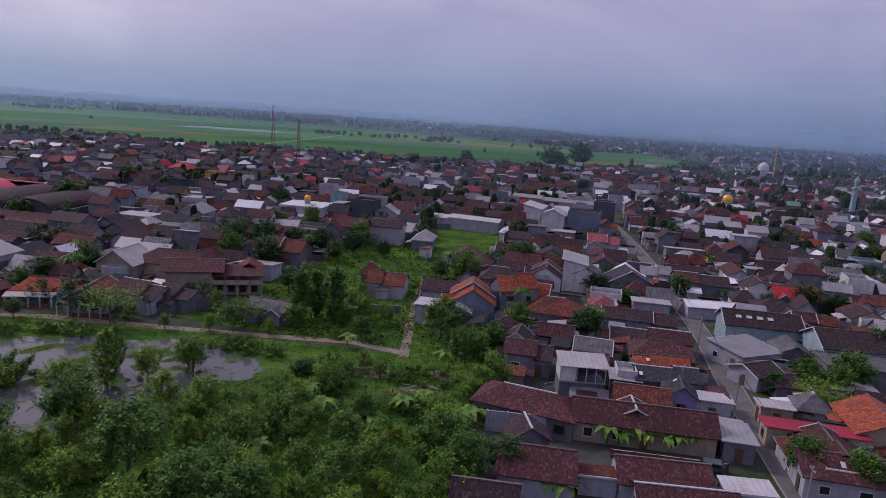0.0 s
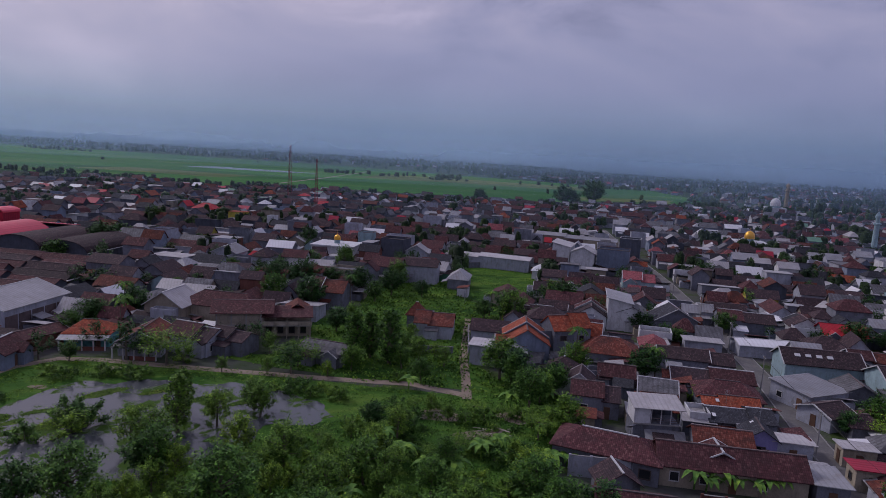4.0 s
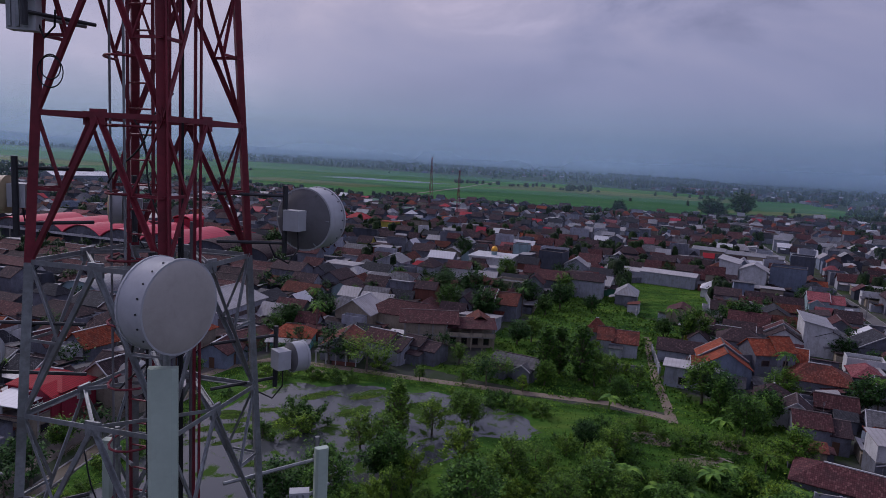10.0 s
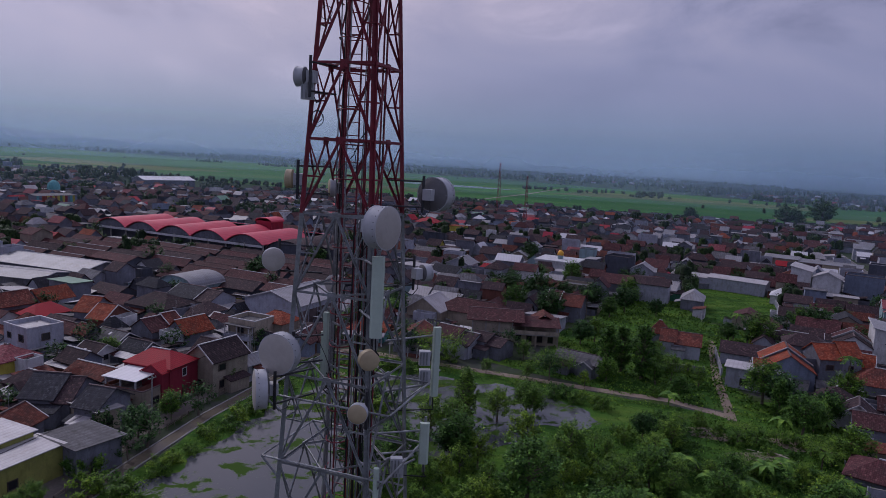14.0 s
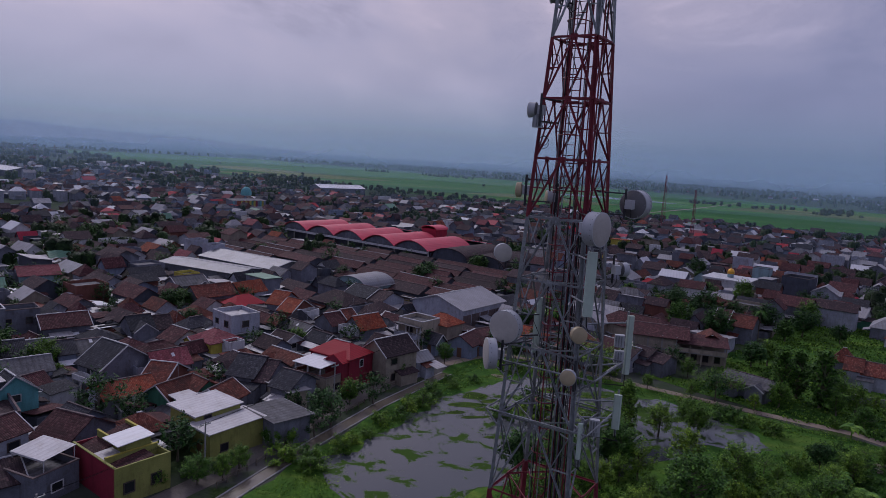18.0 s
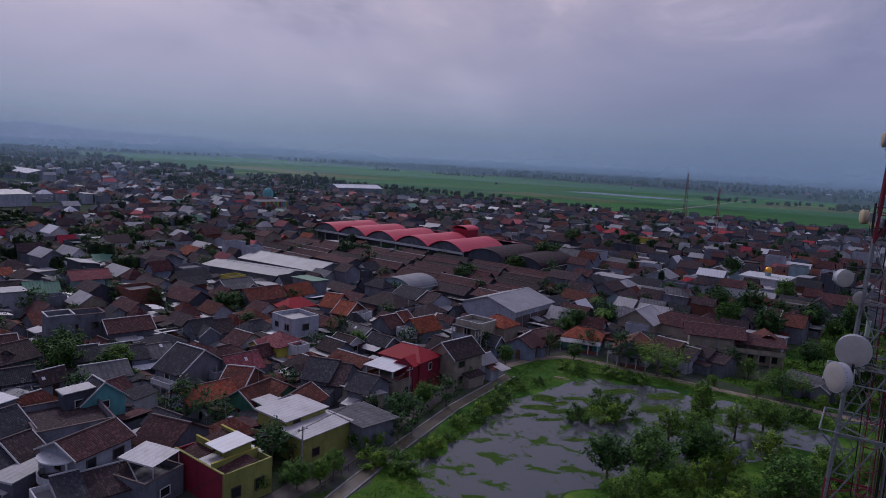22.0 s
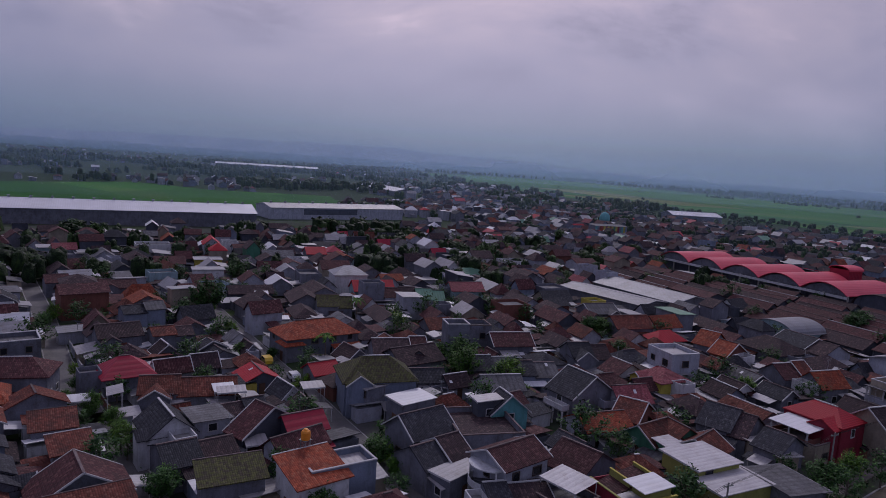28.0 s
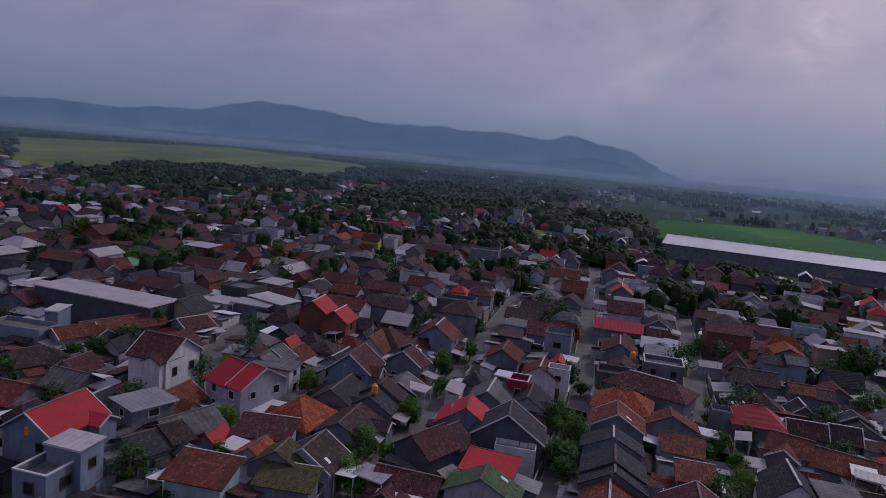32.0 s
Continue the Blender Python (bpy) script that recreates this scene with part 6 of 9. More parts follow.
# rows of low market stalls with long dark tile roofs
stall = random.Random(14)
for i in range(7):
    for k in range(7):
        cx, cy = -54 - 17.2 * k + stall.uniform(-1.5, 1.5), 226.6 - i * 8.2 + 6.2 * k + stall.uniform(-0.8, 0.8)
        if cy > 249 or (cx < -100 and cy < 205) or (cx < -150 and cy < 214):
            continue
        house(cx, cy, 160 + stall.uniform(-2, 2), stall.uniform(13, 18), stall.uniform(5.6, 8.2), stall.uniform(2.7, 3.5), "gable", rise=stall.uniform(1.2, 2.1), roof=stall.choice(("brown", "maroon", "maroon")), wall="dark", windows=False, name="market_stall_row", label="low row of market stalls under a dark brown tile roof")


def warehouse(x0, y0, x1, y1, deep, h, rise, label, roof="bright", wall="grey"):
    cx, cy, L = (x0 + x1) / 2, (y0 + y1) / 2, math.hypot(x1 - x0, y1 - y0)
    turn = math.degrees(math.atan2(y1 - y0, x1 - x0))
    e = house(cx, cy, turn, L, deep, h, "gable", rise=rise, roof=roof, wall=wall, windows=False, name="warehouse", label=label, trim=True)
    for k in range(-3, 4):
        TAKEN.append((cx + k * (x1 - x0) / 7, cy + k * (y1 - y0) / 7, deep * 0.8))
    n = int(L / 9)
    for k in range(n):
        part("vent", Build().box(-0.5, -0.5, 0, 0.5, 0.5, 0.9).box(-0.7, -0.7, 0.9, 0.7, 0.7, 1.05).mesh("vent", M_STEELP), e, "", pose((k + 0.5) / n * L - L / 2, 0, h + rise))
    return e


warehouse(-408, 64, -370, 178, 34, 7.6, 3.6, "very long warehouse with a pale metal roof")
pale_hall = warehouse(-404, 206, -388, 300, 26, 7.4, 2.0, "long warehouse with pale walls and a grey-white roof", "white", "pale")
# dark panel added on the wall in place of a shaded open bay
part("wall_panel", Build().box(-26, -13.08, 3.0, 12, -13.0, 6.6).mesh("wall_panel", WALLS["dark"]), pale_hall, "long dark panel standing for an open bay")
warehouse(-709, 536, -587, 491, 26, 6, 3, "far warehouse with a pale roof")
warehouse(-1422, 685, -1318, 879, 40, 6, 3, "distant long shed with a pale roof")
warehouse(-300, 640, -330, 600, 25, 7, 3, "factory hall with a pale roof")


def mosque(x, y, label, gold=True, h=7.0, r=2.6, turn=160):
    e = thing("mosque", x, y, 0, turn, label, "mosque")
    part("wall", Build().box(-8, -7, 0, 8, 7, h - 0.8).box(-8.4, -7.4, h - 0.8, 8.4, 7.4, h - 0.3).mesh("wall", WALLS["white"]), e)
    part("drum", Build().lathe([(r * 0.9, h - 0.3), (r * 0.9, h + 0.9), (r, h + 0.95), (r, h + 1.1)]).mesh("drum", WALLS["cyan"]), e)
    rings = [(r * math.cos(a) * (1 + 0.12 * math.sin(2 * a)) + 0.02, h + 1.1 + 1.6 * r * math.sin(a)) for a in [math.pi / 2 * i / 9 for i in range(10)]]
    part("dome", Build().lathe(rings + [(0.08, h + 1.3 + 1.6 * r), (0.03, h + 2.6 + 1.6 * r)], None, 18).mesh("dome", WALLS["white"] if gold == "pale" else M_GOLD if gold else WALLS["teal"]), e, "pale dome" if gold == "pale" else "gilded onion dome" if gold else "teal dome")
    for sx in (-1, 1):
        part("window", ME_FRAME_D, e, "", pose(sx * 4, -7.05, 2.6) @ Matrix.Diagonal((1.6, 1, 2.2, 1)))
    TAKEN.append((x, y, 11))
    return e


M_GOLD = material("gold_dome", (0.62, 0.33, 0.05), 0.35, 0.1, 0.05, metallic=0.7)
mosque(27.6, 263, "white neighbourhood mosque with a gilded dome", True, 6.0, 1.25)
mosque(246, 318, "small mosque with a gilded dome", True, 6, 2.6)
mosque(-293, 426, "white mosque with a teal dome", False, 6, 3.8)


def minaret(x, y, h, r, wall, label):
    e = thing("minaret", x, y, 0, 0, label, "minaret")
    part("shaft", Build().lathe([(r, 0), (r * 0.82, h * 0.7), (r * 1.3, h * 0.71), (r * 1.3, h * 0.74), (r * 0.7, h * 0.745), (r * 0.62, h * 0.86)], None, 10).mesh("shaft", WALLS[wall]), e)
    part("cap", Build().lathe([(r * 0.95, h * 0.86), (r * 0.9, h * 0.9), (r * 0.3, h * 0.97), (0.05, h)], None, 10).mesh("cap", WALLS[wall]), e)
    TAKEN.append((x, y, 4))


minaret(320, 314, 25, 1.6, "cyan", "pale green-blue minaret above the roofs")
minaret(526, 647, 32, 2.2, "beige", "tall pale minaret in the far town")
mosque(446, 560, "large pale mosque in the far town", "pale", 10, 4.6)
def striped_shop(x, y, turn):
    """Long shop whose front is clad in upright panels of many colours."""
    e = thing("shop", x, y, 0, turn, "long shop with a front of upright coloured panels", "shop")
    part("wall", Build().box(-12, -4, 0, 12, 5, 7.2).mesh("wall", WALLS["grey"]), e)
    part("roof", Build().slab([(-12.4, -4.3, 7.3), (12.4, -4.3, 7.3), (12.4, 5.4, 7.9), (-12.4, 5.4, 7.9)], 0.12).mesh("roof", ROOFS["grey"]), e)
    tones = ("teal", "blue", "orange", "orange", "yellow", "crimson", "yellow", "orange", "yellow", "green", "yellow", "crimson", "blue", "teal", "yellow", "blue")
    for k, c in enumerate(tones):
        part("front_panel", Build().box(-12 + 1.5 * k, -4.16, 2.4, -10.56 + 1.5 * k, -4.0, 7.3).mesh("front_panel", WALLS.get(c, ROOFS["orange"])), e, c + " painted panel")
    for k in range(5):
        part("shutter", Build().box(-11.6 + 4.7 * k, -4.06, 0, -7.8 + 4.7 * k, -4.0, 2.3).mesh("shutter", M_CAP), e)
    TAKEN.append((x, y, 12))


striped_shop(-263, 382, 62)


def terrace_house():
    """Crimson and olive terrace house with a roof deck, a stair tower and a white canopy."""
    e = thing("terrace_house", -61.4, 56.4, 0, -19.8, "crimson and olive house with roof terraces and a white canopy", "house")
    w, d, h = 10.6, 7.0, 4.7
    x, y = w / 2, d / 2
    part("crimson_wall", Build().box(-x, -y, 0, x - 0.25, -y + 0.2, h).box(-x, -y + 0.2, 0, -x + 0.2, y, h).mesh("crimson_wall", WALLS["crimson"]), e, "crimson painted wall")
    part("olive_wall", Build().box(x - 0.25, -y, 0, x, y, h + 0.05).box(-x + 0.2, y - 0.2, 0, x - 0.25, y, h).mesh("olive_wall", WALLS["olive"]), e, "olive-yellow painted wall")
    part("coping", Build().box(-x - 0.05, -y - 0.05, h, x - 0.3, -y + 0.25, h + 0.12).mesh("coping", WALLS["olive"]), e)
    part("deck", Build().box(-x + 0.2, -y + 0.2, 3.3, x - 0.25, y - 0.2, 3.6).mesh("deck", M_CONC), e, "bare concrete roof deck")
    part("terrace_roof", Build().slab([(-x + 0.3, -y + 0.3, 4.2), (-1.2, -y + 0.3, 4.2), (-1.2, y - 0.3, 5.6), (-x + 0.3, y - 0.3, 5.6)], 0.12).mesh("terrace_roof", ROOFS["maroon"]), e, "maroon tile roof of the terrace")
    part("back_roof", Build().slab([(2.6, -y + 0.3, 4.3), (x - 0.3, -y + 0.3, 4.3), (x - 0.3, y - 2, 4.9), (2.6, y - 2, 4.9)], 0.12).mesh("back_roof", ROOFS["maroon"]), e)
    part("stair_tower", Build().box(-0.9, -0.6, 3.6, 2.2, 2.6, 6.0).mesh("stair_tower", WALLS["olive"]), e)
    part("canopy", Build().slab([(-1.3, -1.8, 6.1), (2.6, -1.8, 6.1), (2.6, 2.9, 6.4), (-1.3, 2.9, 6.4)], 0.1).mesh("canopy", ROOFS["bright"]), e, "flat white canopy")
    # stepped parapets of the roof terraces, each with a pale coping
    for x0, y0, x1, y1, z0 in ((-x + 0.2, -0.6, -1.4, -0.4, 5.6), (-1.6, -0.4, -1.4, y - 0.2, 5.6), (-x + 0.2, y - 0.42, -1.6, y - 0.2, 5.9), (2.4, -y + 0.2, 2.6, y - 0.2, 5.1)):
        w_ = part("parapet", Build().box(x0, y0, 3.6, x1, y1, z0).mesh("parapet", WALLS["olive"]), e, "olive-yellow terrace parapet")
        part("parapet_cap", Build().box(x0 - 0.05, y0 - 0.05, z0, x1 + 0.05, y1 + 0.05, z0 + 0.1).mesh("parapet_cap", WALLS["yellow"]), w_)
    part("lower_slab", Build().slab([(-0.8, -y + 0.3, 4.6), (2.4, -y + 0.3, 4.6), (2.4, -0.8, 4.75), (-0.8, -0.8, 4.75)], 0.1).mesh("lower_slab", ROOFS["white"]), e)
    for k in range(2):
        wd = part("window", ME_FRAME_D, e, "", pose(x + 0.03, -1.8 + 3.4 * k, 2.0, 0, 0, 90) @ Matrix.Diagonal((1.2, 1, 1.2, 1)))
        part("pane", ME_PANE, wd)
    TAKEN.append((-61, 55.2, 6.5))


terrace_house()


def walled_block():
    """Bare two-storey concrete block with a balcony wing, beside the pond path."""
    e = thing("unfinished_block", 6.5, 155, 0, 1, "two-storey bare concrete block with a balcony wing and maroon roofs", "house")
    part("wall", Build().box(-9.6, -4.2, 0, -0.2, 5, 6.0).mesh("wall", WALLS["beige"]), e, "blank beige block wall with concrete frame")
    for k, x0 in enumerate((-9.7, -6.6, -3.5, -0.4)):
        part("frame_post", Build().box(x0, -4.3, 0, x0 + 0.3, -4.15, 6.1).mesh("frame_post", M_CONC), e)
    for z0 in (2.9, 5.7):
        part("frame_beam", Build().box(-9.4, -4.28, z0, -0.4, -4.16, z0 + 0.3).mesh("frame_beam", M_CONC), e)
    b, cap, boards = roof_build("gable", 12.5, 9.6, 6.0, 1.7, 0.5)
    rf = part("roof", b.mesh("roof", ROOFS["maroon"]), e, "faded maroon tile roof", pose(-4.2, 0.4, 0))
    part("ridge_cap", cap.mesh("ridge_cap", M_CAP), rf)
    part("wing_wall", Build().box(0, -2.2, 0, 10.5, 5, 2.9).box(0, 0, 2.9, 10.5, 5, 5.4).mesh("wing_wall", WALLS["beige"]), e, "beige rendered wing wall")
    part("balcony_slab", Build().box(-0.1, -4.2, 2.8, 10.7, 0, 3.0).mesh("balcony_slab", M_CONC), e)
    part("balcony_wall", Build().box(-0.1, -4.2, 3.0, 10.7, -4.05, 3.9).mesh("balcony_wall", WALLS["beige"]), e)
    part("wing_roof", Build().slab([(-0.2, -4.6, 5.0), (11, -4.6, 5.0), (11, 1.5, 6.2), (-0.2, 1.5, 6.2)], 0.12).mesh("wing_roof", ROOFS["maroon"]), e, "maroon tile balcony roof")
    for k in range(5):
        part("column", Build().box(k * 2.55 + 0.1, -4.2, 0, k * 2.55 + 0.35, -3.95, 5.0).mesh("column", WALLS["beige"]), e)
    for k in range(4):
        wd = part("window", ME_FRAME_D, e, "", pose(1.4 + k * 2.5, -2.24, 1.5) @ Matrix.Diagonal((1.1, 1, 1.3, 1)))
        part("pane", ME_PANE, wd)
    b, cap, boards = roof_build("gable", 6, 5, 5.4, 1.5, 0.4)
    part("back_roof", b.mesh("back_roof", ROOFS["rust"]), e, "", pose(7.6, 3.4, 0, 0, 0, 90))
    for q in (-5, 2, 9):
        TAKEN.append((6.5 + q, 155, 6))


def balcony(e, x0, x1, y0, y1, z, roof_z=0.0, rail=None, canopy="white"):
    """A balcony on a house, in the house's own axes: slab, rail on three sides, columns and, if wanted, a canopy."""
    part("balcony_slab", Build().box(x0, y0, z - 0.16, x1, y1, z).mesh("balcony_slab", M_CONC), e)
    wall = WALLS[rail or "white"]
    for a0, b0, a1, b1 in ((x0, y0, x1, y0 + 0.12), (x0, y1 - 0.12, x1, y1), (x0, y0 + 0.12, x0 + 0.12, y1 - 0.12), (x1 - 0.12, y0 + 0.12, x1, y1 - 0.12)):
        part("balcony_rail", Build().box(a0, b0, z, a1, b1, z + 0.85).mesh("balcony_rail", wall), e, "pale balcony parapet")
    top = roof_z or z
    for px in (x0 + 0.15, (x0 + x1) / 2, x1 - 0.15):
        for py in (y0 + 0.15, y1 - 0.15):
            part("column", Build().box(px - 0.11, py - 0.11, 0.0, px + 0.11, py + 0.11, top - 0.14).mesh("column", M_TRIM), e)
    if roof_z:
        part("canopy", Build().slab([(x0 - 0.3, y0 - 0.3, roof_z), (x1 + 0.3, y0 - 0.3, roof_z), (x1 + 0.3, y1 + 0.3, roof_z + 0.25), (x0 - 0.3, y1 + 0.3, roof_z + 0.25)], 0.1).mesh("canopy", ROOFS[canopy]), e, "thin metal canopy")


balcony(pathside, -3.3, 3.3, 3.2, 4.7, 2.95, 5.6, "pale", "grey")
balcony(slate, -2.6, 2.2, 4.75, 6.3, 2.9)
balcony(crimson, -3.6, 2.6, -8.8, -3.5, 2.95, 5.2, "brick", "bright")
# the white house's rounded balcony at its near end
for z0, z1, mat, name in ((2.85, 3.0, M_CONC, "balcony_slab"), (3.0, 3.85, WALLS["white"], "balcony_rail"), (5.6, 5.75, WALLS["white"], "balcony_roof")):
    ring = [(-3.9 - 2.1 * math.sin(math.pi * i / 12), 2.6 * math.cos(math.pi * i / 12)) for i in range(13)]
    if name == "balcony_rail":
        b_ = Build()
        for (xa, ya), (xb, yb) in zip(ring, ring[1:]):
            b_.add([(xa, ya, z0), (xb, yb, z0), (xb, yb, z1), (xa, ya, z1), (xa + 0.12, ya * 0.95, z0), (xb + 0.12, yb * 0.95, z0), (xb + 0.12, yb * 0.95, z1), (xa + 0.12, ya * 0.95, z1)],
                   [(0, 1, 2, 3), (5, 4, 7, 6), (3, 2, 6, 7)])
    else:
        b_ = Build().slab([(px, py, z1) for px, py in ring], z1 - z0)
    part(name, b_.mesh(name, mat), white, "rounded white balcony")
for py in (-2.3, 2.3):
    part("column", Build().lathe([(0.16, 0), (0.16, 2.85), (0.12, 3.0), (0.12, 5.6)], Matrix.Translation((-4.6, py, 0)), 10).mesh("column", WALLS["white"]), white)


def porch_house(x, y, turn, w, d, h, rise, style, roof, wall, label, porch_roof):
    """House with an open front porch on white posts."""
    e = house(x, y, turn, w, d, h, style, rise, roof, wall, label=label, trim=style == "gable", plain=True)
    # the porch stands on the house's short side when the gable faces the path
    if style == "gable":
        p = [(-w / 2 - 2.6, -d / 2 - 0.3, h - 0.7), (-w / 2 - 0.1, -d / 2 - 0.3, h - 0.3), (-w / 2 - 0.1, d / 2 + 0.3, h - 0.3), (-w / 2 - 2.6, d / 2 + 0.3, h - 0.7)]
        posts = [(-w / 2 - 2.4, -d / 2 + d * k / 4) for k in range(5)]
        sill = Build().box(-w / 2 - 2.5, -d / 2, 0, -w / 2 - 2.35, d * 0.1, 0.8)
    else:
        p = [(-w / 2 - 0.5, d / 2 + 0.1, h - 0.3), (-w / 2 - 0.5, d / 2 + 2.8, h - 0.8), (w / 2 + 0.5, d / 2 + 2.8, h - 0.8), (w / 2 + 0.5, d / 2 + 0.1, h - 0.3)][::-1]
        posts = [(-w / 2 + w * k / 4, d / 2 + 2.6) for k in range(5)]
        sill = Build().box(-w / 2, d / 2 + 2.5, 0, w * 0.1, d / 2 + 2.65, 0.8)
    part("porch_roof", Build().slab(p, 0.1).mesh("porch_roof", ROOFS[porch_roof]), e, "thin porch roof")
    part("porch_wall", sill.mesh("porch_wall", WALLS["brick"]), e, "low brick-red porch wall")
    for px, py in posts:
        part("porch_post", Build().box(px - 0.12, py - 0.12, 0, px + 0.12, py + 0.12, h - 0.75).mesh("porch_post", M_TRIM), e)


def open_terrace_house(x, y, turn):
    """White house whose upper floor is an open terrace under a sheet roof."""
    e = thing("house", x, y, 0, turn, "white two-storey house with an open terrace under a sheet roof", "house")
    part("wall", Build().box(-3.6, -2.3, 0, 3.6, 2.3, 3.0).mesh("wall", WALLS["grey"]), e, "stained grey lower wall")
    part("room", Build().box(-3.6, -2.3, 3.0, -1.1, 2.3, 5.7).mesh("room", WALLS["white"]), e, "white upper room")
    # back wall in a dark colour that stands for the shaded interior
    part("back_wall", Build().box(-1.1, 2.1, 3.0, 3.6, 2.3, 5.8).mesh("back_wall", WALLS["dark"]), e, "back wall of the terrace, darkened for the interior's shade")
    part("floor_slab", Build().box(-3.7, -2.5, 2.9, 3.8, -2.3, 3.1).mesh("floor_slab", M_CONC), e)
    for k in range(4):
        px = -1.0 + 1.5 * k
        part("post", Build().box(px, -2.28, 3.0, px + 0.12, -2.16, 5.6).mesh("post", M_TRIM), e)
    for z in (3.35, 3.65, 3.95):
        part("terrace_rail", Build().box(-1.1, -2.26, z, 3.6, -2.2, z + 0.05).mesh("terrace_rail", M_CAP), e, "thin dark terrace rail")
    part("roof", Build().slab([(-3.9, -2.9, 5.7), (4.1, -2.9, 5.7), (4.1, 2.7, 6.3), (-3.9, 2.7, 6.3)], 0.1).mesh("roof", ROOFS["white"]), e, "pale sheet roof")
    TAKEN.append((x, y, 4.4))


open_terrace_house(70.2, 95.7, -14)
for k in range(4):   # skylights on both slopes, upper openings on the long sides
    for sy in (-1, 1):
        part("skylight", Build().box(-0.55, -0.4, 0, 0.55, 0.4, 0.1).mesh("skylight", M_TRIM), cyan, "pale roof window", pose(-1.5 + 2.1 * k, sy * 2.0, 6.17, -sy * 28.8, 0, 0))
walled_block()
porch_house(-15, 143.2, 81, 10, 8.2, 3.1, 2.2, "gable", "rust", "pale", "low house with a terracotta roof and an open front porch", "grey")
porch_house(-27, 148, 178, 8.5, 6.5, 3.0, 1.9, "hip", "orange", "teal", "small teal house with a hipped clay roof and a porch", "steel")


# ---- the rest of the town ----
MIX = [("brown", 36), ("maroon", 26), ("slate", 18), ("rust", 9), ("grey", 8), ("white", 5), ("bright", 2), ("steel", 6), ("orange", 2.5), ("pink", 2), ("crimson", 1.5), ("red", 1.5), ("green", 0.8)]
WMIX_FAR = [("grey", 38), ("dark", 24), ("blue", 14), ("pale", 11), ("white", 5), ("beige", 6), ("brick", 2)]
WMIX_EAST = [("grey", 30), ("dark", 8), ("blue", 14), ("pale", 24), ("white", 14), ("beige", 7), ("brick", 3)]
WMIX = [("grey", 34), ("pale", 22), ("white", 12), ("beige", 9), ("dark", 8), ("blue", 7), ("cyan", 4), ("brick", 4), ("yellow", 2), ("green", 0.6)]


def pick(rng, mix):
    r = rng.random() * sum(w for _, w in mix)
    for name, w in mix:
        r -= w
        if r <= 0:
            return name
    return mix[0][0]


def near_line(x, y, pts, dist):
    for (x0, y0), (x1, y1) in zip(pts, pts[1:]):
        dx, dy = x1 - x0, y1 - y0
        s = max(0, min(1, ((x - x0) * dx + (y - y0) * dy) / (dx * dx + dy * dy)))
        if math.hypot(x - x0 - s * dx, y - y0 - s * dy) < dist:
            return True
    return False


PATHSIDE = [(-42, 128), (-32, 146), (-2, 150), (20, 156), (52, 142), (52, 110), (0, 124)]
BANK = [(-62, 36), (-50, 36), (-36, 130), (-44, 130), (-52, 98)]
LOT = [(-48, 221), (-35, 225), (-40, 243), (-52, 239)]
sheet("car_park", LOT, M_ASPH, "worn asphalt car park beside the market", 0.04)
YARD = [(50, 86), (90, 76), (88, 57), (60, 57), (46, 66)]   # grass yard of the compound by the road
KEEP_FREE = [YARD, HALL_FRONT, BANK, LOT, RICE, WEST_FIELD, GLADE, SW_FIELD, PLOT, SCRUB, GARDEN, PATHSIDE]
WOODS = [(-470, -60), (-480, 60), (-560, 75), (-1150, 60), (-1300, -250), (-840, -370), (-560, -440), (-420, -250)]
GRID = {}


def free(x, y, r):
    if any(inside(x, y, q) for q in KEEP_FREE):
        return False
    if near_line(x, y, EAST_ROAD, r * 0.75 + 3.5) or any(near_line(x, y, s, r * 0.7 + 2.2) for s in STREETS.values()):
        return False
    i, j = int(x // 30), int(y // 30)
    for a in (-1, 0, 1):
        for c in (-1, 0, 1):
            for ox, oy, orad in GRID.get((i + a, j + c), ()):
                if math.hypot(x - ox, y - oy) < (r + orad) * 0.80:
                    return False
    return True


def take(x, y, r):
    GRID.setdefault((int(x // 30), int(y // 30)), []).append((x, y, r))


def town_turn(x, y):
    if x < -70 and y < 75:
        return 172 - 90 * (x > -300 and random.random() < 0.4)
    if x > 40:
        return 157
    return 160


for c in TAKEN:
    take(*c)
STYLES = [("gable", 62), ("hip", 16), ("flat", 9), ("shed", 6), ("parapet", 7)]
FAR = {}
rng = random.Random(5)
random.seed(5)
count_near = 0


def far_house(x, y, turn, w, d, h, style, rise, roof, wall):
    m = pose(x, y, 0, 0, 0, turn)
    for key, b in (("r" + roof, roof_build(style, w, d, h, rise, 0.4)[0]), ("w" + wall, wall_build(style, w, d, h, rise))):
        f = FAR.setdefault(key, Build())
        f.add([m @ Vector(p) for p in b.v], b.f)
    if w > 6 and math.hypot(x, y) < 700:
        for s in (-1, 1):
            if rng.random() < 0.6:
                q0, deep, top = rng.uniform(-w / 2, w / 4), rng.uniform(1.5, 3.0), rng.uniform(2.5, 3.2)
                pts = [(q0, s * d / 2, top), (q0 + w / 2.5, s * d / 2, top), (q0 + w / 2.5, s * (d / 2 + deep), top - 0.5), (q0, s * (d / 2 + deep), top - 0.5)]
                FAR.setdefault("r" + rng.choice(("white", "grey", "steel", roof, "rust", "brown")), Build()).slab([m @ Vector(p) for p in (pts[::-1] if s > 0 else pts)], 0.1)


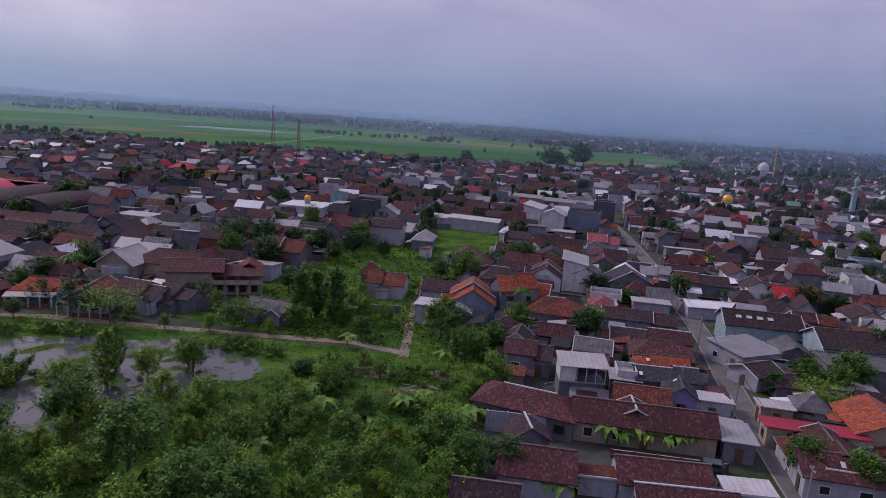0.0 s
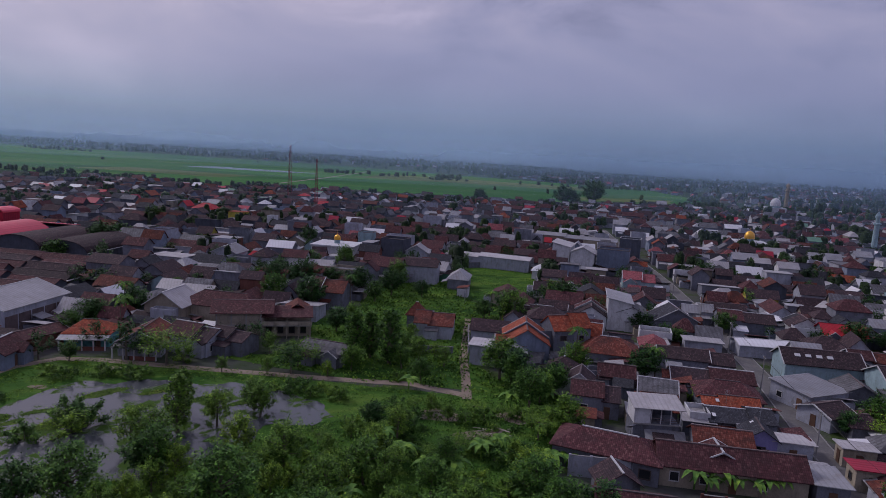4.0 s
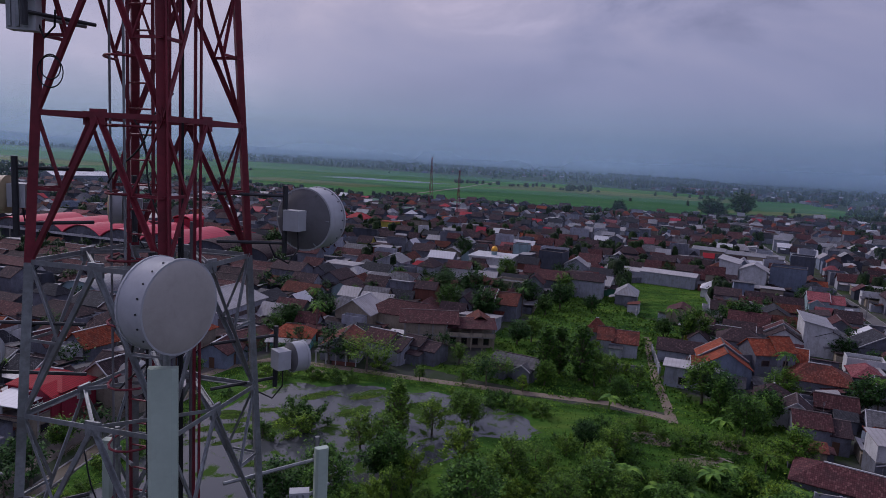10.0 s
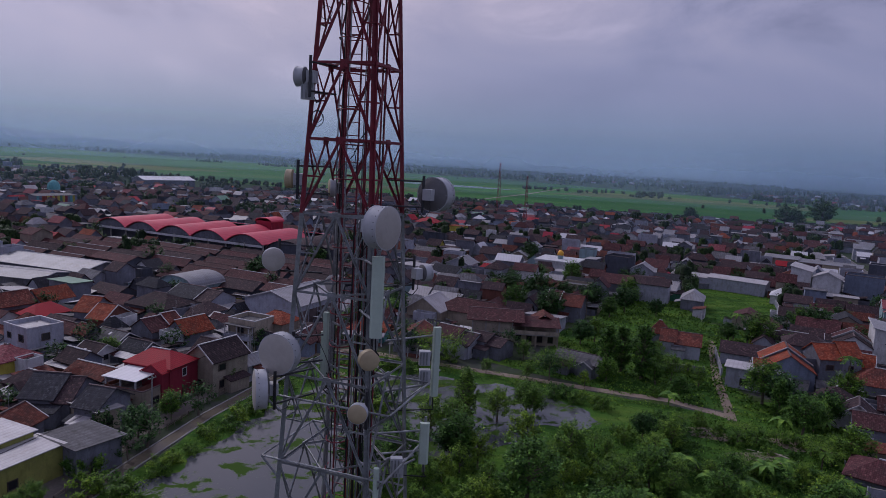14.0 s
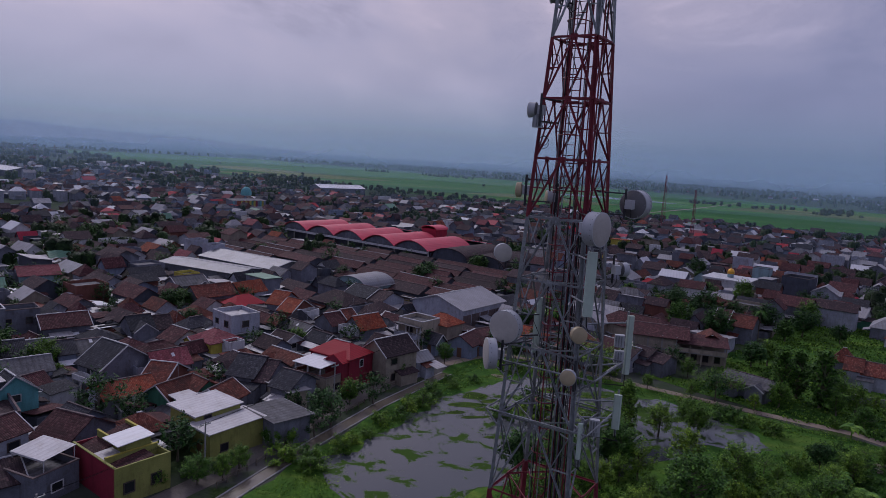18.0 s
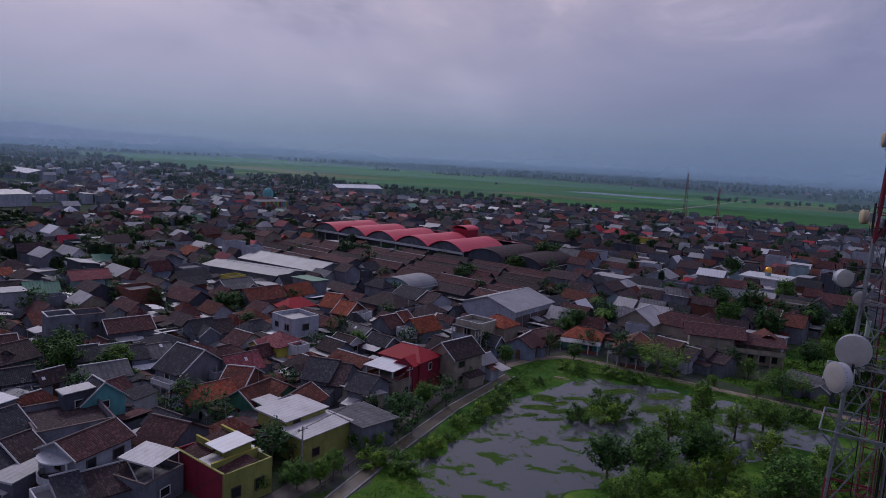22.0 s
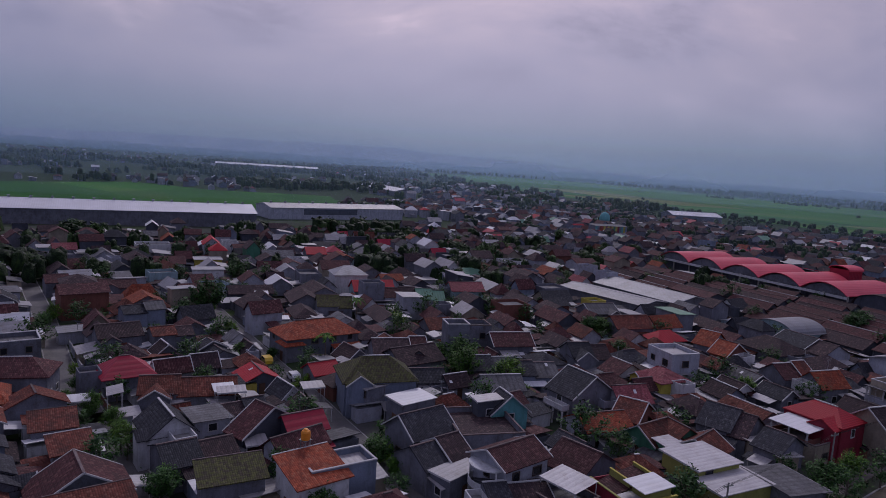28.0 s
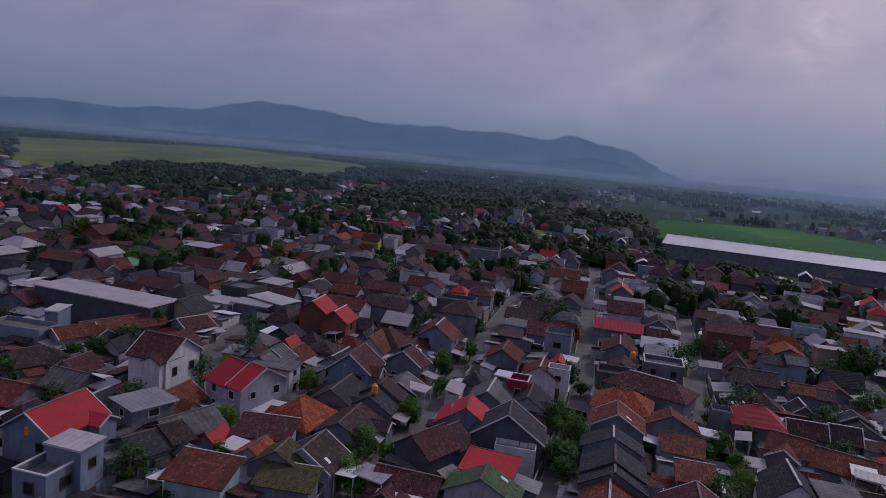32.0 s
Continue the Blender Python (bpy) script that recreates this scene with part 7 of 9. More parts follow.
def settle(x, y, near_limit=260.0, small=0.0):
    global count_near
    turn = town_turn(x, y) + rng.choice((0, 0, 90)) + rng.uniform(-4, 4)
    w, d = rng.uniform(7, 12), rng.uniform(5.5, 8.5)
    if math.hypot(x + 10, y) < 165:
        w, d = w * 0.72, d * 0.82
    if math.hypot(x + 10, y) > 300:
        w, d = w * 0.84, d * 0.86
    r = 0.48 * w + 0.22 * d
    if not free(x, y, r):
        w, d = w * 0.66, d * 0.72
        r = 0.48 * w + 0.22 * d
        if not free(x, y, r):
            return
    take(x, y, r)
    style = pick(rng, STYLES)
    two = rng.random() < 0.17
    h = rng.uniform(5.2, 6.6) if two else rng.uniform(2.9, 3.9)
    roof = pick(rng, MIX)
    if style in ("flat", "shed"):
        roof = rng.choice(("white", "white", "steel", "grey", "brown"))
    if style == "parapet":
        roof, h = "grey", h + 0.6
    rise = rng.uniform(1.6, 2.6) if style in ("gable", "hip") else 0.9
    wall = pick(rng, WMIX if math.hypot(x + 10, y) < 300 else WMIX_EAST if x > 60 or x < -420 else WMIX_FAR)
    if (x > 90 and y < 400 or x < -420) and style == "gable" and rng.random() < 0.10:
        roof = rng.choice(("white", "bright", "steel"))
    if math.hypot(x + 10, y) < 165:   # low plain houses near by
        style, h, rise = rng.choice(("gable", "gable", "hip")), rng.uniform(2.6, 3.2), rng.uniform(1.4, 2.0)
        roof, wall = pick(rng, [("brown", 30), ("maroon", 24), ("slate", 12 if x > 0 else 20), ("rust", 14), ("red", 0 if x > 0 else 4), ("grey", 8)]), pick(rng, [("grey", 40), ("dark", 8), ("pale", 30), ("white", 14), ("blue", 8)])
    if math.hypot(x + 10, y) < near_limit and count_near < 120:
        count_near += 1
        house(x, y, turn, w, d, h, style, rise, roof, wall, windows=math.hypot(x + 10, y) < 150)
    else:
        far_house(x, y, turn, w, d, h, style, rise, roof, wall)


def settle_zone(x0, x1, y0, y1, step, keep, test=None):
    nx, ny = int((x1 - x0) / step), int((y1 - y0) / step)
    cells = [(i, j) for i in range(nx) for j in range(ny)]
    cells.sort(key=lambda c: math.hypot(x0 + (c[0] + 0.5) * step + 10, y0 + (c[1] + 0.5) * step))
    a = radians(-18)
    for i, j in cells:
        x, y = x0 + (i + rng.uniform(0.15, 0.85)) * step, y0 + (j + rng.uniform(0.15, 0.85)) * step
        if rng.random() > keep or (test and not test(x, y)):
            continue
        settle(x, y)


CAM_FREE = [(60, -60), (60, 30), (-30, 30), (-60, -20), (-60, -100)]
settle_zone(-300, 260, -150, 330, 6.6, 0.93, lambda x, y: not inside(x, y, CAM_FREE) and not (x > -75 and x < 60 and y < 60) and not (x > 40 and y < 50) )
settle_zone(-480, 700, 330, 660, 8.6, 0.85, lambda x, y: y < 600 + 60 * noise.noise((x * 0.01, 3, 0)) and (x > -330 or y < 560))
settle_zone(260, 900, 20, 330, 8.8, 0.8)
settle_zone(-420, -300, -160, 330, 8.5, 0.8, lambda x, y: not inside(x, y, WOODS))
settle_zone(-620, -60, -520, -150, 9.2, 0.74, lambda x, y: not inside(x, y, WOODS) and not inside(x, y, SW_FIELD) and math.hypot(x + 26, y + 16) > 60 and noise.noise((x * 0.012, y * 0.012, 2)) > -0.25)
settle_zone(-800, -420, 230, 900, 14, 0.55, lambda x, y: not inside(x, y, WOODS) and noise.noise((x * 0.006, y * 0.006, 2)) > -0.1)
settle_zone(430, 2400, 330, 1500, 22, 0.55, lambda x, y: noise.noise((x * 0.004, y * 0.004, 9)) > -0.22)
settle_zone(-1300, 560, 1500, 2700, 45, 0.22, lambda x, y: noise.noise((x * 0.003, y * 0.006, 4)) > 0.0)
settle_zone(-2500, -800, 400, 1700, 36, 0.3, lambda x, y: noise.noise((x * 0.003, y * 0.004, 6)) > -0.1)
settle_zone(-1500, -480, -500, 300, 24, 0.22, None)
settle_zone(-640, -420, -160, 60, 12, 0.6, None)
settle_zone(-1000, -430, -420, 60, 13, 0.55, lambda x, y: noise.noise((x * 0.009, y * 0.009, 7)) < 0.0)


def yard_roofs():
    """The lean-tos, canopies and sheds that fill the yards between the houses."""
    rg, made = random.Random(93), 0
    tones = [("brown", 22), ("maroon", 18), ("grey", 18), ("white", 17), ("steel", 10), ("rust", 9), ("slate", 8), ("bright", 10)]
    for _ in range(16000):
        if made >= 2100:
            break
        x, y = rg.uniform(-300, 190), rg.uniform(-150, 260)
        if inside(x, y, CAM_FREE) or (-75 < x < 60 and y < 60) or (x > 40 and y < 62) or math.hypot(x + 20, y) > 290 or any(inside(x, y, q) for q in KEEP_FREE):
            continue
        if near_line(x, y, EAST_ROAD, 4.6) or any(near_line(x, y, q, 3.4) for q in STREETS.values()):
            continue
        i, j = int(x // 30), int(y // 30)
        near = [(math.hypot(x - ox, y - oy), orad) for a in (-1, 0, 1) for c in (-1, 0, 1) for ox, oy, orad in GRID.get((i + a, j + c), ())]
        if any(dist < orad * (0.70 if orad > 2 else 1.6) for dist, orad in near):
            continue
        made += 1
        take(x, y, 1.3)
        m = pose(x, y, 0, 0, 0, town_turn(x, y) + rg.choice((0, 90, 180, 270)) + rg.uniform(-4, 4))
        w, d, h = rg.uniform(1.6, 3.4), rg.uniform(1.2, 2.3), rg.uniform(1.9, 3.0)
        tone = rg.choice(("white", "bright", "white", "steel")) if rg.random() < 0.45 and any(near_line(x, y, q, 6.5) for q in STREETS.values()) else pick(rg, tones)
        FAR_YARD.setdefault("r" + tone, Build()).slab([m @ Vector(p) for p in ((-w, -d, h - 0.3), (w, -d, h - 0.3), (w, d, h + 0.35), (-w, d, h + 0.35))], 0.09)
        b = Build().box(-w + 0.25, -d + 0.3, 0, w - 0.25, d - 0.1, h - 0.42)
        FAR_YARD.setdefault("w" + pick(rg, WMIX), Build()).add([m @ Vector(p) for p in b.v], b.f)


FAR_YARD = {}
yard_roofs()
for key, b in FAR_YARD.items():
    structure("yard_roofs" if key[0] == "r" else "yard_walls", b, [ROOFS[key[1:]] if key[0] == "r" else WALLS[key[1:]]],
              "%s of sheds and lean-tos in the yards" % (ROOFWORD[key[1:]] + " roofs" if key[0] == "r" else WALLWORD[key[1:]] + " walls"), 0, "stuff")
for key, b in FAR.items():
    if b.v:
        name = "far_roofs" if key[0] == "r" else "far_walls"
        mat = ROOFS[key[1:]] if key[0] == "r" else WALLS[key[1:]]
        structure(name, b, [mat], "%s of the crowded town further off" % (ROOFWORD[key[1:]] + " roofs" if key[0] == "r" else WALLWORD[key[1:]] + " walls"), 0, "stuff")

# ---- the lattice radio tower ----
TOWER = (-3.5, 14.05)
TOWER_TURN = -14.8


def tower():
    e = thing("radio_tower", TOWER[0], TOWER[1], 0, TOWER_TURN, "tall red and galvanised lattice radio tower with antennas", "radio tower")
    top, joints = 58.0, []

    def half(z):
        return max(0.34, 0.90 + (43.2 - z) * 0.0435)
    z, levels = 0.0, [0.0]
    while z < top:
        z += max(1.9, 2 * half(z) * 0.95)
        levels.append(min(z, top))
    red = lambda zz: 41.3 < zz < 47.5 or zz > 53 or (22 < zz < 32.4) or zz < 11
    corners = ((-1, -1), (1, -1), (1, 1), (-1, 1))
    for z0, z1 in zip(levels, levels[1:]):
        a, b = half(z0), half(z1)
        mat = M_REDP if red((z0 + z1) / 2) else M_STEELP
        r = 0.058 if z0 > 30 else 0.08
        for cx, cy in corners:
            part("leg", Build().angle((cx * a, cy * a, z0), (cx * b, cy * b, z1), r * 2.0, 0.02).mesh("leg", mat), e)
        for k in range(4):
            (ax, ay), (bx, by) = corners[k], corners[(k + 1) % 4]
            am, bm_ = ((ax + bx) / 2 * a, (ay + by) / 2 * a), ((ax + bx) / 2 * b, (ay + by) / 2 * b)
            part("girt", Build().angle((ax * b, ay * b, z1), (bx * b, by * b, z1), 0.066).mesh("girt", mat), e)
            zm = (z0 + z1) / 2
            m_ = half(zm)
            for sx, sy in ((ax, ay), (bx, by)):
                mid = ((sx * a + bm_[0]) / 2, (sy * a + bm_[1]) / 2, zm)
                g = Build().angle((sx * a, sy * a, z0), (bm_[0], bm_[1], z1), 0.058)
                g.angle((sx * m_, sy * m_, zm), mid, 0.04).angle((sx * b, sy * b, z1), mid, 0.036)
                part("brace", g.mesh("brace", mat), e)
            n = Vector(((ax + bx) / 2, (ay + by) / 2, 0))
            t_ = Vector((bx - ax, by - ay, 0)) / 2
            p = Vector((bm_[0], bm_[1], z1))
            q = Build()
            q.add([p - t_ * 0.11 - n * 0.02 - Vector((0, 0, .11)), p + t_ * 0.11 - n * 0.02 - Vector((0, 0, .11)), p + t_ * 0.11 - n * 0.02 + Vector((0, 0, .08)), p - t_ * 0.11 - n * 0.02 + Vector((0, 0, .08)),
                   p - t_ * 0.11 + n * 0.02 - Vector((0, 0, .11)), p + t_ * 0.11 + n * 0.02 - Vector((0, 0, .11)), p + t_ * 0.11 + n * 0.02 + Vector((0, 0, .08)), p - t_ * 0.11 + n * 0.02 + Vector((0, 0, .08))],
                  [(3, 2, 1, 0), (4, 5, 6, 7), (0, 1, 5, 4), (1, 2, 6, 5), (2, 3, 7, 6), (3, 0, 4, 7)])
            part("gusset_plate", q.mesh("gusset_plate", mat), e)
        h = Build()
        h.angle((0, -b, z1), (b, 0, z1), 0.05).angle((b, 0, z1), (0, b, z1), 0.05).angle((0, b, z1), (-b, 0, z1), 0.05).angle((-b, 0, z1), (0, -b, z1), 0.05)
        part("plan_brace", h.mesh("plan_brace", mat), e)
    # ladder, hoops and cable trays up the middle
    for x0 in (-0.42, -0.02):
        part("ladder_rail", Build().tube((x0, 0.15, 0), (x0, 0.15, top), 0.026, 0.026, 5).mesh("ladder_rail", M_REDP), e)
    rung = Build().tube((-0.42, 0.15, 0), (-0.02, 0.15, 0), 0.014, 0.014, 5).mesh("rung", M_REDP)
    for k in range(int((top - 24) / 0.35)):
        part("rung", rung, e, "", pose(0, 0, 24 + k * 0.35))
    for k in range(int((50 - 25) / 0.9)):
        pts = [(-0.22 + 0.36 * math.cos(a), 0.15 - 0.55 * math.sin(a), 25 + k * 0.9) for a in [math.pi * i / 8 for i in range(9)]]
        part("cage_hoop", Build().pipe(pts, 0.018).mesh("cage_hoop", M_REDP), e)
    for x0, y0, m_, r in ((0.18, 0.2, M_CABLE, 0.05), (0.28, 0.2, M_GREYCABLE, 0.04), (0.36, 0.22, M_CABLE, 0.05), (0.12, -0.18, M_CABLE, 0.035), (0.48, 0.1, M_CABLE, 0.03), (-0.6, 0.3, M_CABLE, 0.03), (0.05, 0.3, M_GREYCABLE, 0.03), (0.62, 0.3, M_CABLE, 0.03), (0.68, 0.22, M_REDP, 0.03), (-0.12, -0.3, M_STEELP, 0.03), (0.3, -0.35, M_STEELP, 0.035), (-0.5, -0.1, M_GREYCABLE, 0.028), (0.45, 0.35, M_GREYCABLE, 0.04)):
        part("feeder_cable", Build().tube((x0, y0, 0), (x0, y0, 40.6 + 2.5 * x0 if r > 0.03 else 50), r * 0.62, r * 0.62, 6).mesh("feeder_cable", m_), e, "feeder cable")
    part("cable_ladder", Build().box(0.06, 0.34, 0, 0.09, 0.38, 50).box(0.25, 0.34, 0, 0.28, 0.38, 50).mesh("cable_ladder", M_REDP), e, "flat red cable ladder")
    for k, (zc, rc) in enumerate(((43.6, 0.19), (43.66, 0.15), (46.2, 0.16))):
        ring = [(-half(zc) + 0.22 + rc * math.cos(a), -half(zc) - 0.05, zc + rc * math.sin(a)) for a in [math.pi * i / 10 for i in range(21)]]
        coil = Build().pipe(ring, 0.009, 4)
        part("cable_coil", coil.mesh("cable_coil", M_CABLE), e, "coil of thin black cable")
    loose = random.Random(31)
    for k in range(12):
        z1, x0 = loose.uniform(35.5, 43.5), loose.uniform(-0.5, 0.7)
        z0, sx = z1 - loose.uniform(1.2, 3.4), loose.choice((-1, 1))
        pts = [(x0 + sx * (half(z1) - 0.15) * f + 0.05 * math.sin(9 * f + k), -0.25 + 0.3 * f, z1 + (z0 - z1) * (1 - f) ** 2 - 0.35 * math.sin(math.pi * f)) for f in [i / 9 for i in range(10)]]
        part("jumper_cable", Build().pipe(pts, 0.013, 4).mesh("jumper_cable", M_CABLE if k % 3 else M_GREYCABLE), e, "slack jumper cable")
    for x0, y0 in ((0.15, 0.28), (0.55, 0.28)):
        part("cable_tray", Build().tube((x0, y0, 0), (x0, y0, top), 0.028, 0.028, 4).mesh("cable_tray", M_REDP), e)
    for z0, s in ((36.4, 1.9), (34.6, 1.8)):
        g = Build()
        for sx, sy in corners:
            for tx, ty in (((sx, -sy)), (-sx, sy)):
                g.tube((sx * s, sy * s * 0.75, z0), (tx * s, ty * s * 0.75, z0), 0.028, 0.028, 5)
            g.tube((sx * half(z0), sy * half(z0), z0 - 0.6), (sx * s, sy * s * 0.75, z0), 0.03, 0.03, 5)
        part("mounting_frame", g.mesh("mounting_frame", M_STEELP), e, "galvanised mounting frame")
    return e


tower()


def drum(x, y, z, r, deep, face, label, mast=True, shell=M_DISHBACK, cover=M_DISH):
    """Microwave drum that faces towards the heading face (degrees from +x)."""
    e = thing("microwave_dish", x, y, z, face, label, "microwave dish", "dishes on the tower")
    m = pose(0, 0, 0, 0, 90, 0)
    part("shroud", Build().lathe([(r * 0.96, -deep * 0.93), (r * 1.02, -deep * 0.93), (r * 1.02, -deep * 0.86), (r, -deep * 0.86), (r, 0), (r * 1.03, 0.0), (r * 1.03, 0.04)], m, 40).round_mesh("shroud", shell), e)
    back = part("reflector_back", Build().lathe([(r * 0.12, -deep * 1.30), (r * 0.50, -deep * 1.20), (r * 0.80, -deep * 1.06), (r * 0.97, -deep * 0.931)], m, 40).round_mesh("reflector_back", M_BACK if shell is M_DISHBACK else shell), e, "shaped back of the reflector, its shade put into the colour")
    for k in range(6 if r > 0.4 else 0):
        part("back_rib", Build().tube((-deep * 1.27, r * 0.15 * math.cos(k * 1.047), r * 0.15 * math.sin(k * 1.047)), (-deep * 0.96, r * 0.95 * math.cos(k * 1.047), r * 0.95 * math.sin(k * 1.047)), 0.012, 0.012, 4).mesh("back_rib", M_STEELP), back)
    part("radome", Build().lathe([(r * 0.985, 0.041), (r * 0.9, 0.06), (r * 0.5, 0.075), (0.02, 0.08)], m, 40).round_mesh("radome", cover), e, "cream radome" if cover is M_CREAM else "off-white radome")
    part("radio_unit", Build().box(-deep * 1.25 - 0.22, -0.13, -0.15, -deep * 1.25, 0.13, 0.15).mesh("radio_unit", M_DISHBACK), e, "small grey radio box")
    if r > 0.4:
        bolts = Build()
        for k in range(20):
            a = 2 * math.pi * k / 20
            bolts.tube((-deep * 0.12, r * math.cos(a), r * math.sin(a)), (-deep * 0.12, (r + 0.012) * math.cos(a), (r + 0.012) * math.sin(a)), 0.012, 0.012, 5)
        part("rim_bolts", bolts.mesh("rim_bolts", M_MOUNT), e, "dark bolts round the rim")
    if mast:
        part("jumper_cable", Build().pipe([(-deep * 1.25 - 0.1, -0.05, -0.15), (-deep * 1.25 - 0.12, -0.08, -0.42), (-deep * 1.25 - 0.25, 0.0, -0.62), (-deep * 1.25 - 0.45, 0.1, -0.5), (-deep * 1.25 - 0.5, 0.16, -0.32)], 0.013, 5).mesh("jumper_cable", M_CABLE), e, "black jumper cable in a loop")
        part("mast_pipe", Build().tube((-deep * 1.25 - 0.12, 0.16, -0.5), (-deep * 1.25 - 0.12, 0.16, 0.5), 0.04, 0.04, 8).mesh("mast_pipe", M_MOUNT), e)
        dx, dy = TOWER[0] - x, TOWER[1] - y
        a = radians(-face)
        lx, ly = dx * math.cos(a) - dy * math.sin(a), dx * math.sin(a) + dy * math.cos(a)
        for zz in (-0.35, 0.35):
            part("bracket", Build().tube((-deep * 1.25 - 0.12, 0.16, zz), (lx * 0.62, ly * 0.62, zz), 0.026, 0.026, 6).mesh("bracket", M_MOUNT), e, "dark steel pipe bracket")
    return e


def panel(x, y, z0, z1, w, face, label):
    e = thing("panel_antenna", x, y, z0, face, label, "panel antenna", "panels on the tower")
    L, b = z1 - z0, Build()
    prof = [(-w / 2, -0.04), (w / 2, -0.04), (w / 2, 0.05), (w * 0.35, 0.09), (-w * 0.35, 0.09), (-w / 2, 0.05)]
    v = [(q, p, 0) for p, q in prof] + [(q, p, L) for p, q in prof]
    n = len(prof)
    b.add(v, [tuple(range(n)), tuple(range(2 * n - 1, n - 1, -1))] + [(i, n + i, n + (i + 1) % n, (i + 1) % n) for i in range(n)])
    part("radome", b.mesh("radome", M_PANEL), e)
    part("mast_pipe", Build().tube((-0.2, 0, -0.35), (-0.2, 0, L + 0.1), 0.04, 0.04, 8).mesh("mast_pipe", M_STEELP), e)
    for zz in (0.25, L - 0.3):
        part("clamp", Build().box(-0.24, -0.05, zz, -0.03, 0.05, zz + 0.08).mesh("clamp", M_STEELP), e)
    a = radians(-face)
    dx, dy = TOWER[0] - x, TOWER[1] - y
    lx, ly = dx * math.cos(a) - dy * math.sin(a), dx * math.sin(a) + dy * math.cos(a)
    for zz in (0.3, L - 0.3):
        part("bracket", Build().tube((-0.2, 0, zz), (lx * 0.6, ly * 0.6, zz), 0.03, 0.03, 6).mesh("bracket", M_STEELP), e)
    cab = Build()
    pts = [(-0.05, 0, 0), (-0.08, 0.02, -0.35), (-0.2, 0.1, -0.5), (lx * 0.5, ly * 0.5, -0.3)]
    for p, q in zip(pts, pts[1:]):
        cab.tube(p, q, 0.018, 0.018, 5)
    part("cable", cab.mesh("cable", M_CABLE), e)
    return e
drum(-2.22, 11.70, 41.12, 0.50, 0.36, -27, "large drum-shaped microwave dish with an off-white radome")
drum(-1.35, 15.20, 41.78, 0.47, 0.42, 68, "large grey drum dish seen from behind")
drum(-5.03, 12.60, 37.63, 0.52, 0.30, -105, "large round microwave dish with a pale cover")
drum(-5.49, 12.40, 36.73, 0.50, 0.26, 205, "round microwave dish turned aside on its bracket")
drum(-2.61, 12.30, 37.75, 0.25, 0.16, -62, "small round microwave dish", cover=M_CREAM, shell=M_CREAM)
drum(-2.83, 12.20, 36.39, 0.25, 0.14, -92, "small round microwave dish with a cream cover", cover=M_CREAM)
drum(-4.85, 13.20, 44.60, 0.24, 0.20, 175, "small drum dish high on the tower", cover=M_CREAM)
drum(-4.55, 13.75, 48.35, 0.36, 0.30, 195, "large drum dish high on the galvanised part of the tower")
drum(-5.10, 13.40, 42.05, 0.24, 0.12, 185, "small cream dish on a side arm", cover=M_CREAM, shell=M_CREAM)
drum(-4.35, 14.90, 41.80, 0.24, 0.14, -160, "small cream dish inside the lattice", cover=M_CREAM)
drum(-5.41, 13.30, 39.94, 0.29, 0.20, -70, "small grey dish on a leg of the tower")
drum(-1.56, 15.30, 39.52, 0.24, 0.20, 40, "small white dish with looped cable")
drum(-4.29, 15.40, 38.97, 0.28, 0.14, -110, "small white dish inside the lattice")
panel(-2.38, 11.70, 38.51, 40.45, 0.30, -80, "long pale green-grey panel antenna in front of the tower")
panel(-1.20, 15.40, 35.85, 37.93, 0.22, -60, "tall slim panel antenna on a side arm")
panel(-1.34, 14.60, 34.12, 35.33, 0.27, -90, "short pale panel antenna on a pipe")
panel(-4.23, 14.40, 36.54, 38.38, 0.15, -100, "slim white panel antenna behind the bracing")
panel(-2.32, 12.40, 33.76, 34.93, 0.13, -100, "short white panel antenna low on the tower")
panel(-4.34, 14.60, 36.37, 37.77, 0.13, -100, "slim white panel antenna beside the leg")


def remote_unit(x, y, z, label):
    e = thing("remote_radio_unit", x, y, z, -80, label, "radio box", "radio boxes on the tower")
    part("body", Build().box(-0.08, -0.16, 0, 0.12, 0.16, 0.42).mesh("body", M_DISHBACK), e)
    for k in (-0.14, -0.05, 0.04):
        part("fin", Build().box(0.12, k, 0.03, 0.15, k + 0.04, 0.39).mesh("fin", M_STEELP), e)
    part("arm", Build().tube((-0.08, 0, 0.2), (-0.6, 0.5, 0.2), 0.03, 0.03, 6).mesh("arm", M_STEELP), e)


remote_unit(-1.51, 15.20, 36.84, "grey radio box with cooling fins")
remote_unit(-1.48, 15.20, 36.28, "grey radio box with cooling fins")
remote_unit(-4.60, 13.20, 44.05, "grey radio box with cooling fins")
remote_unit(-1.98, 13.60, 34.28, "grey radio box with cooling fins")
remote_unit(-1.96, 13.80, 34.07, "grey radio box with cooling fins")

# ---- plants ----
def leaf(b, p, size, rng, droop=0.0):
    """One leaf spray: two joined triangles, folded a little."""
    a, t = rng.uniform(0, 2 * math.pi), rng.uniform(-0.9, 0.5) - droop
    d = Vector((math.cos(a) * math.cos(t), math.sin(a) * math.cos(t), math.sin(t)))
    s = Vector((-math.sin(a), math.cos(a), rng.uniform(-0.5, 0.5))) * size * 0.42
    b.add([p, p + d * size * 0.5 + s, p + d * size, p + d * size * 0.5 - s + Vector((0, 0, size * 0.1))], [(0, 1, 2), (0, 2, 3)])


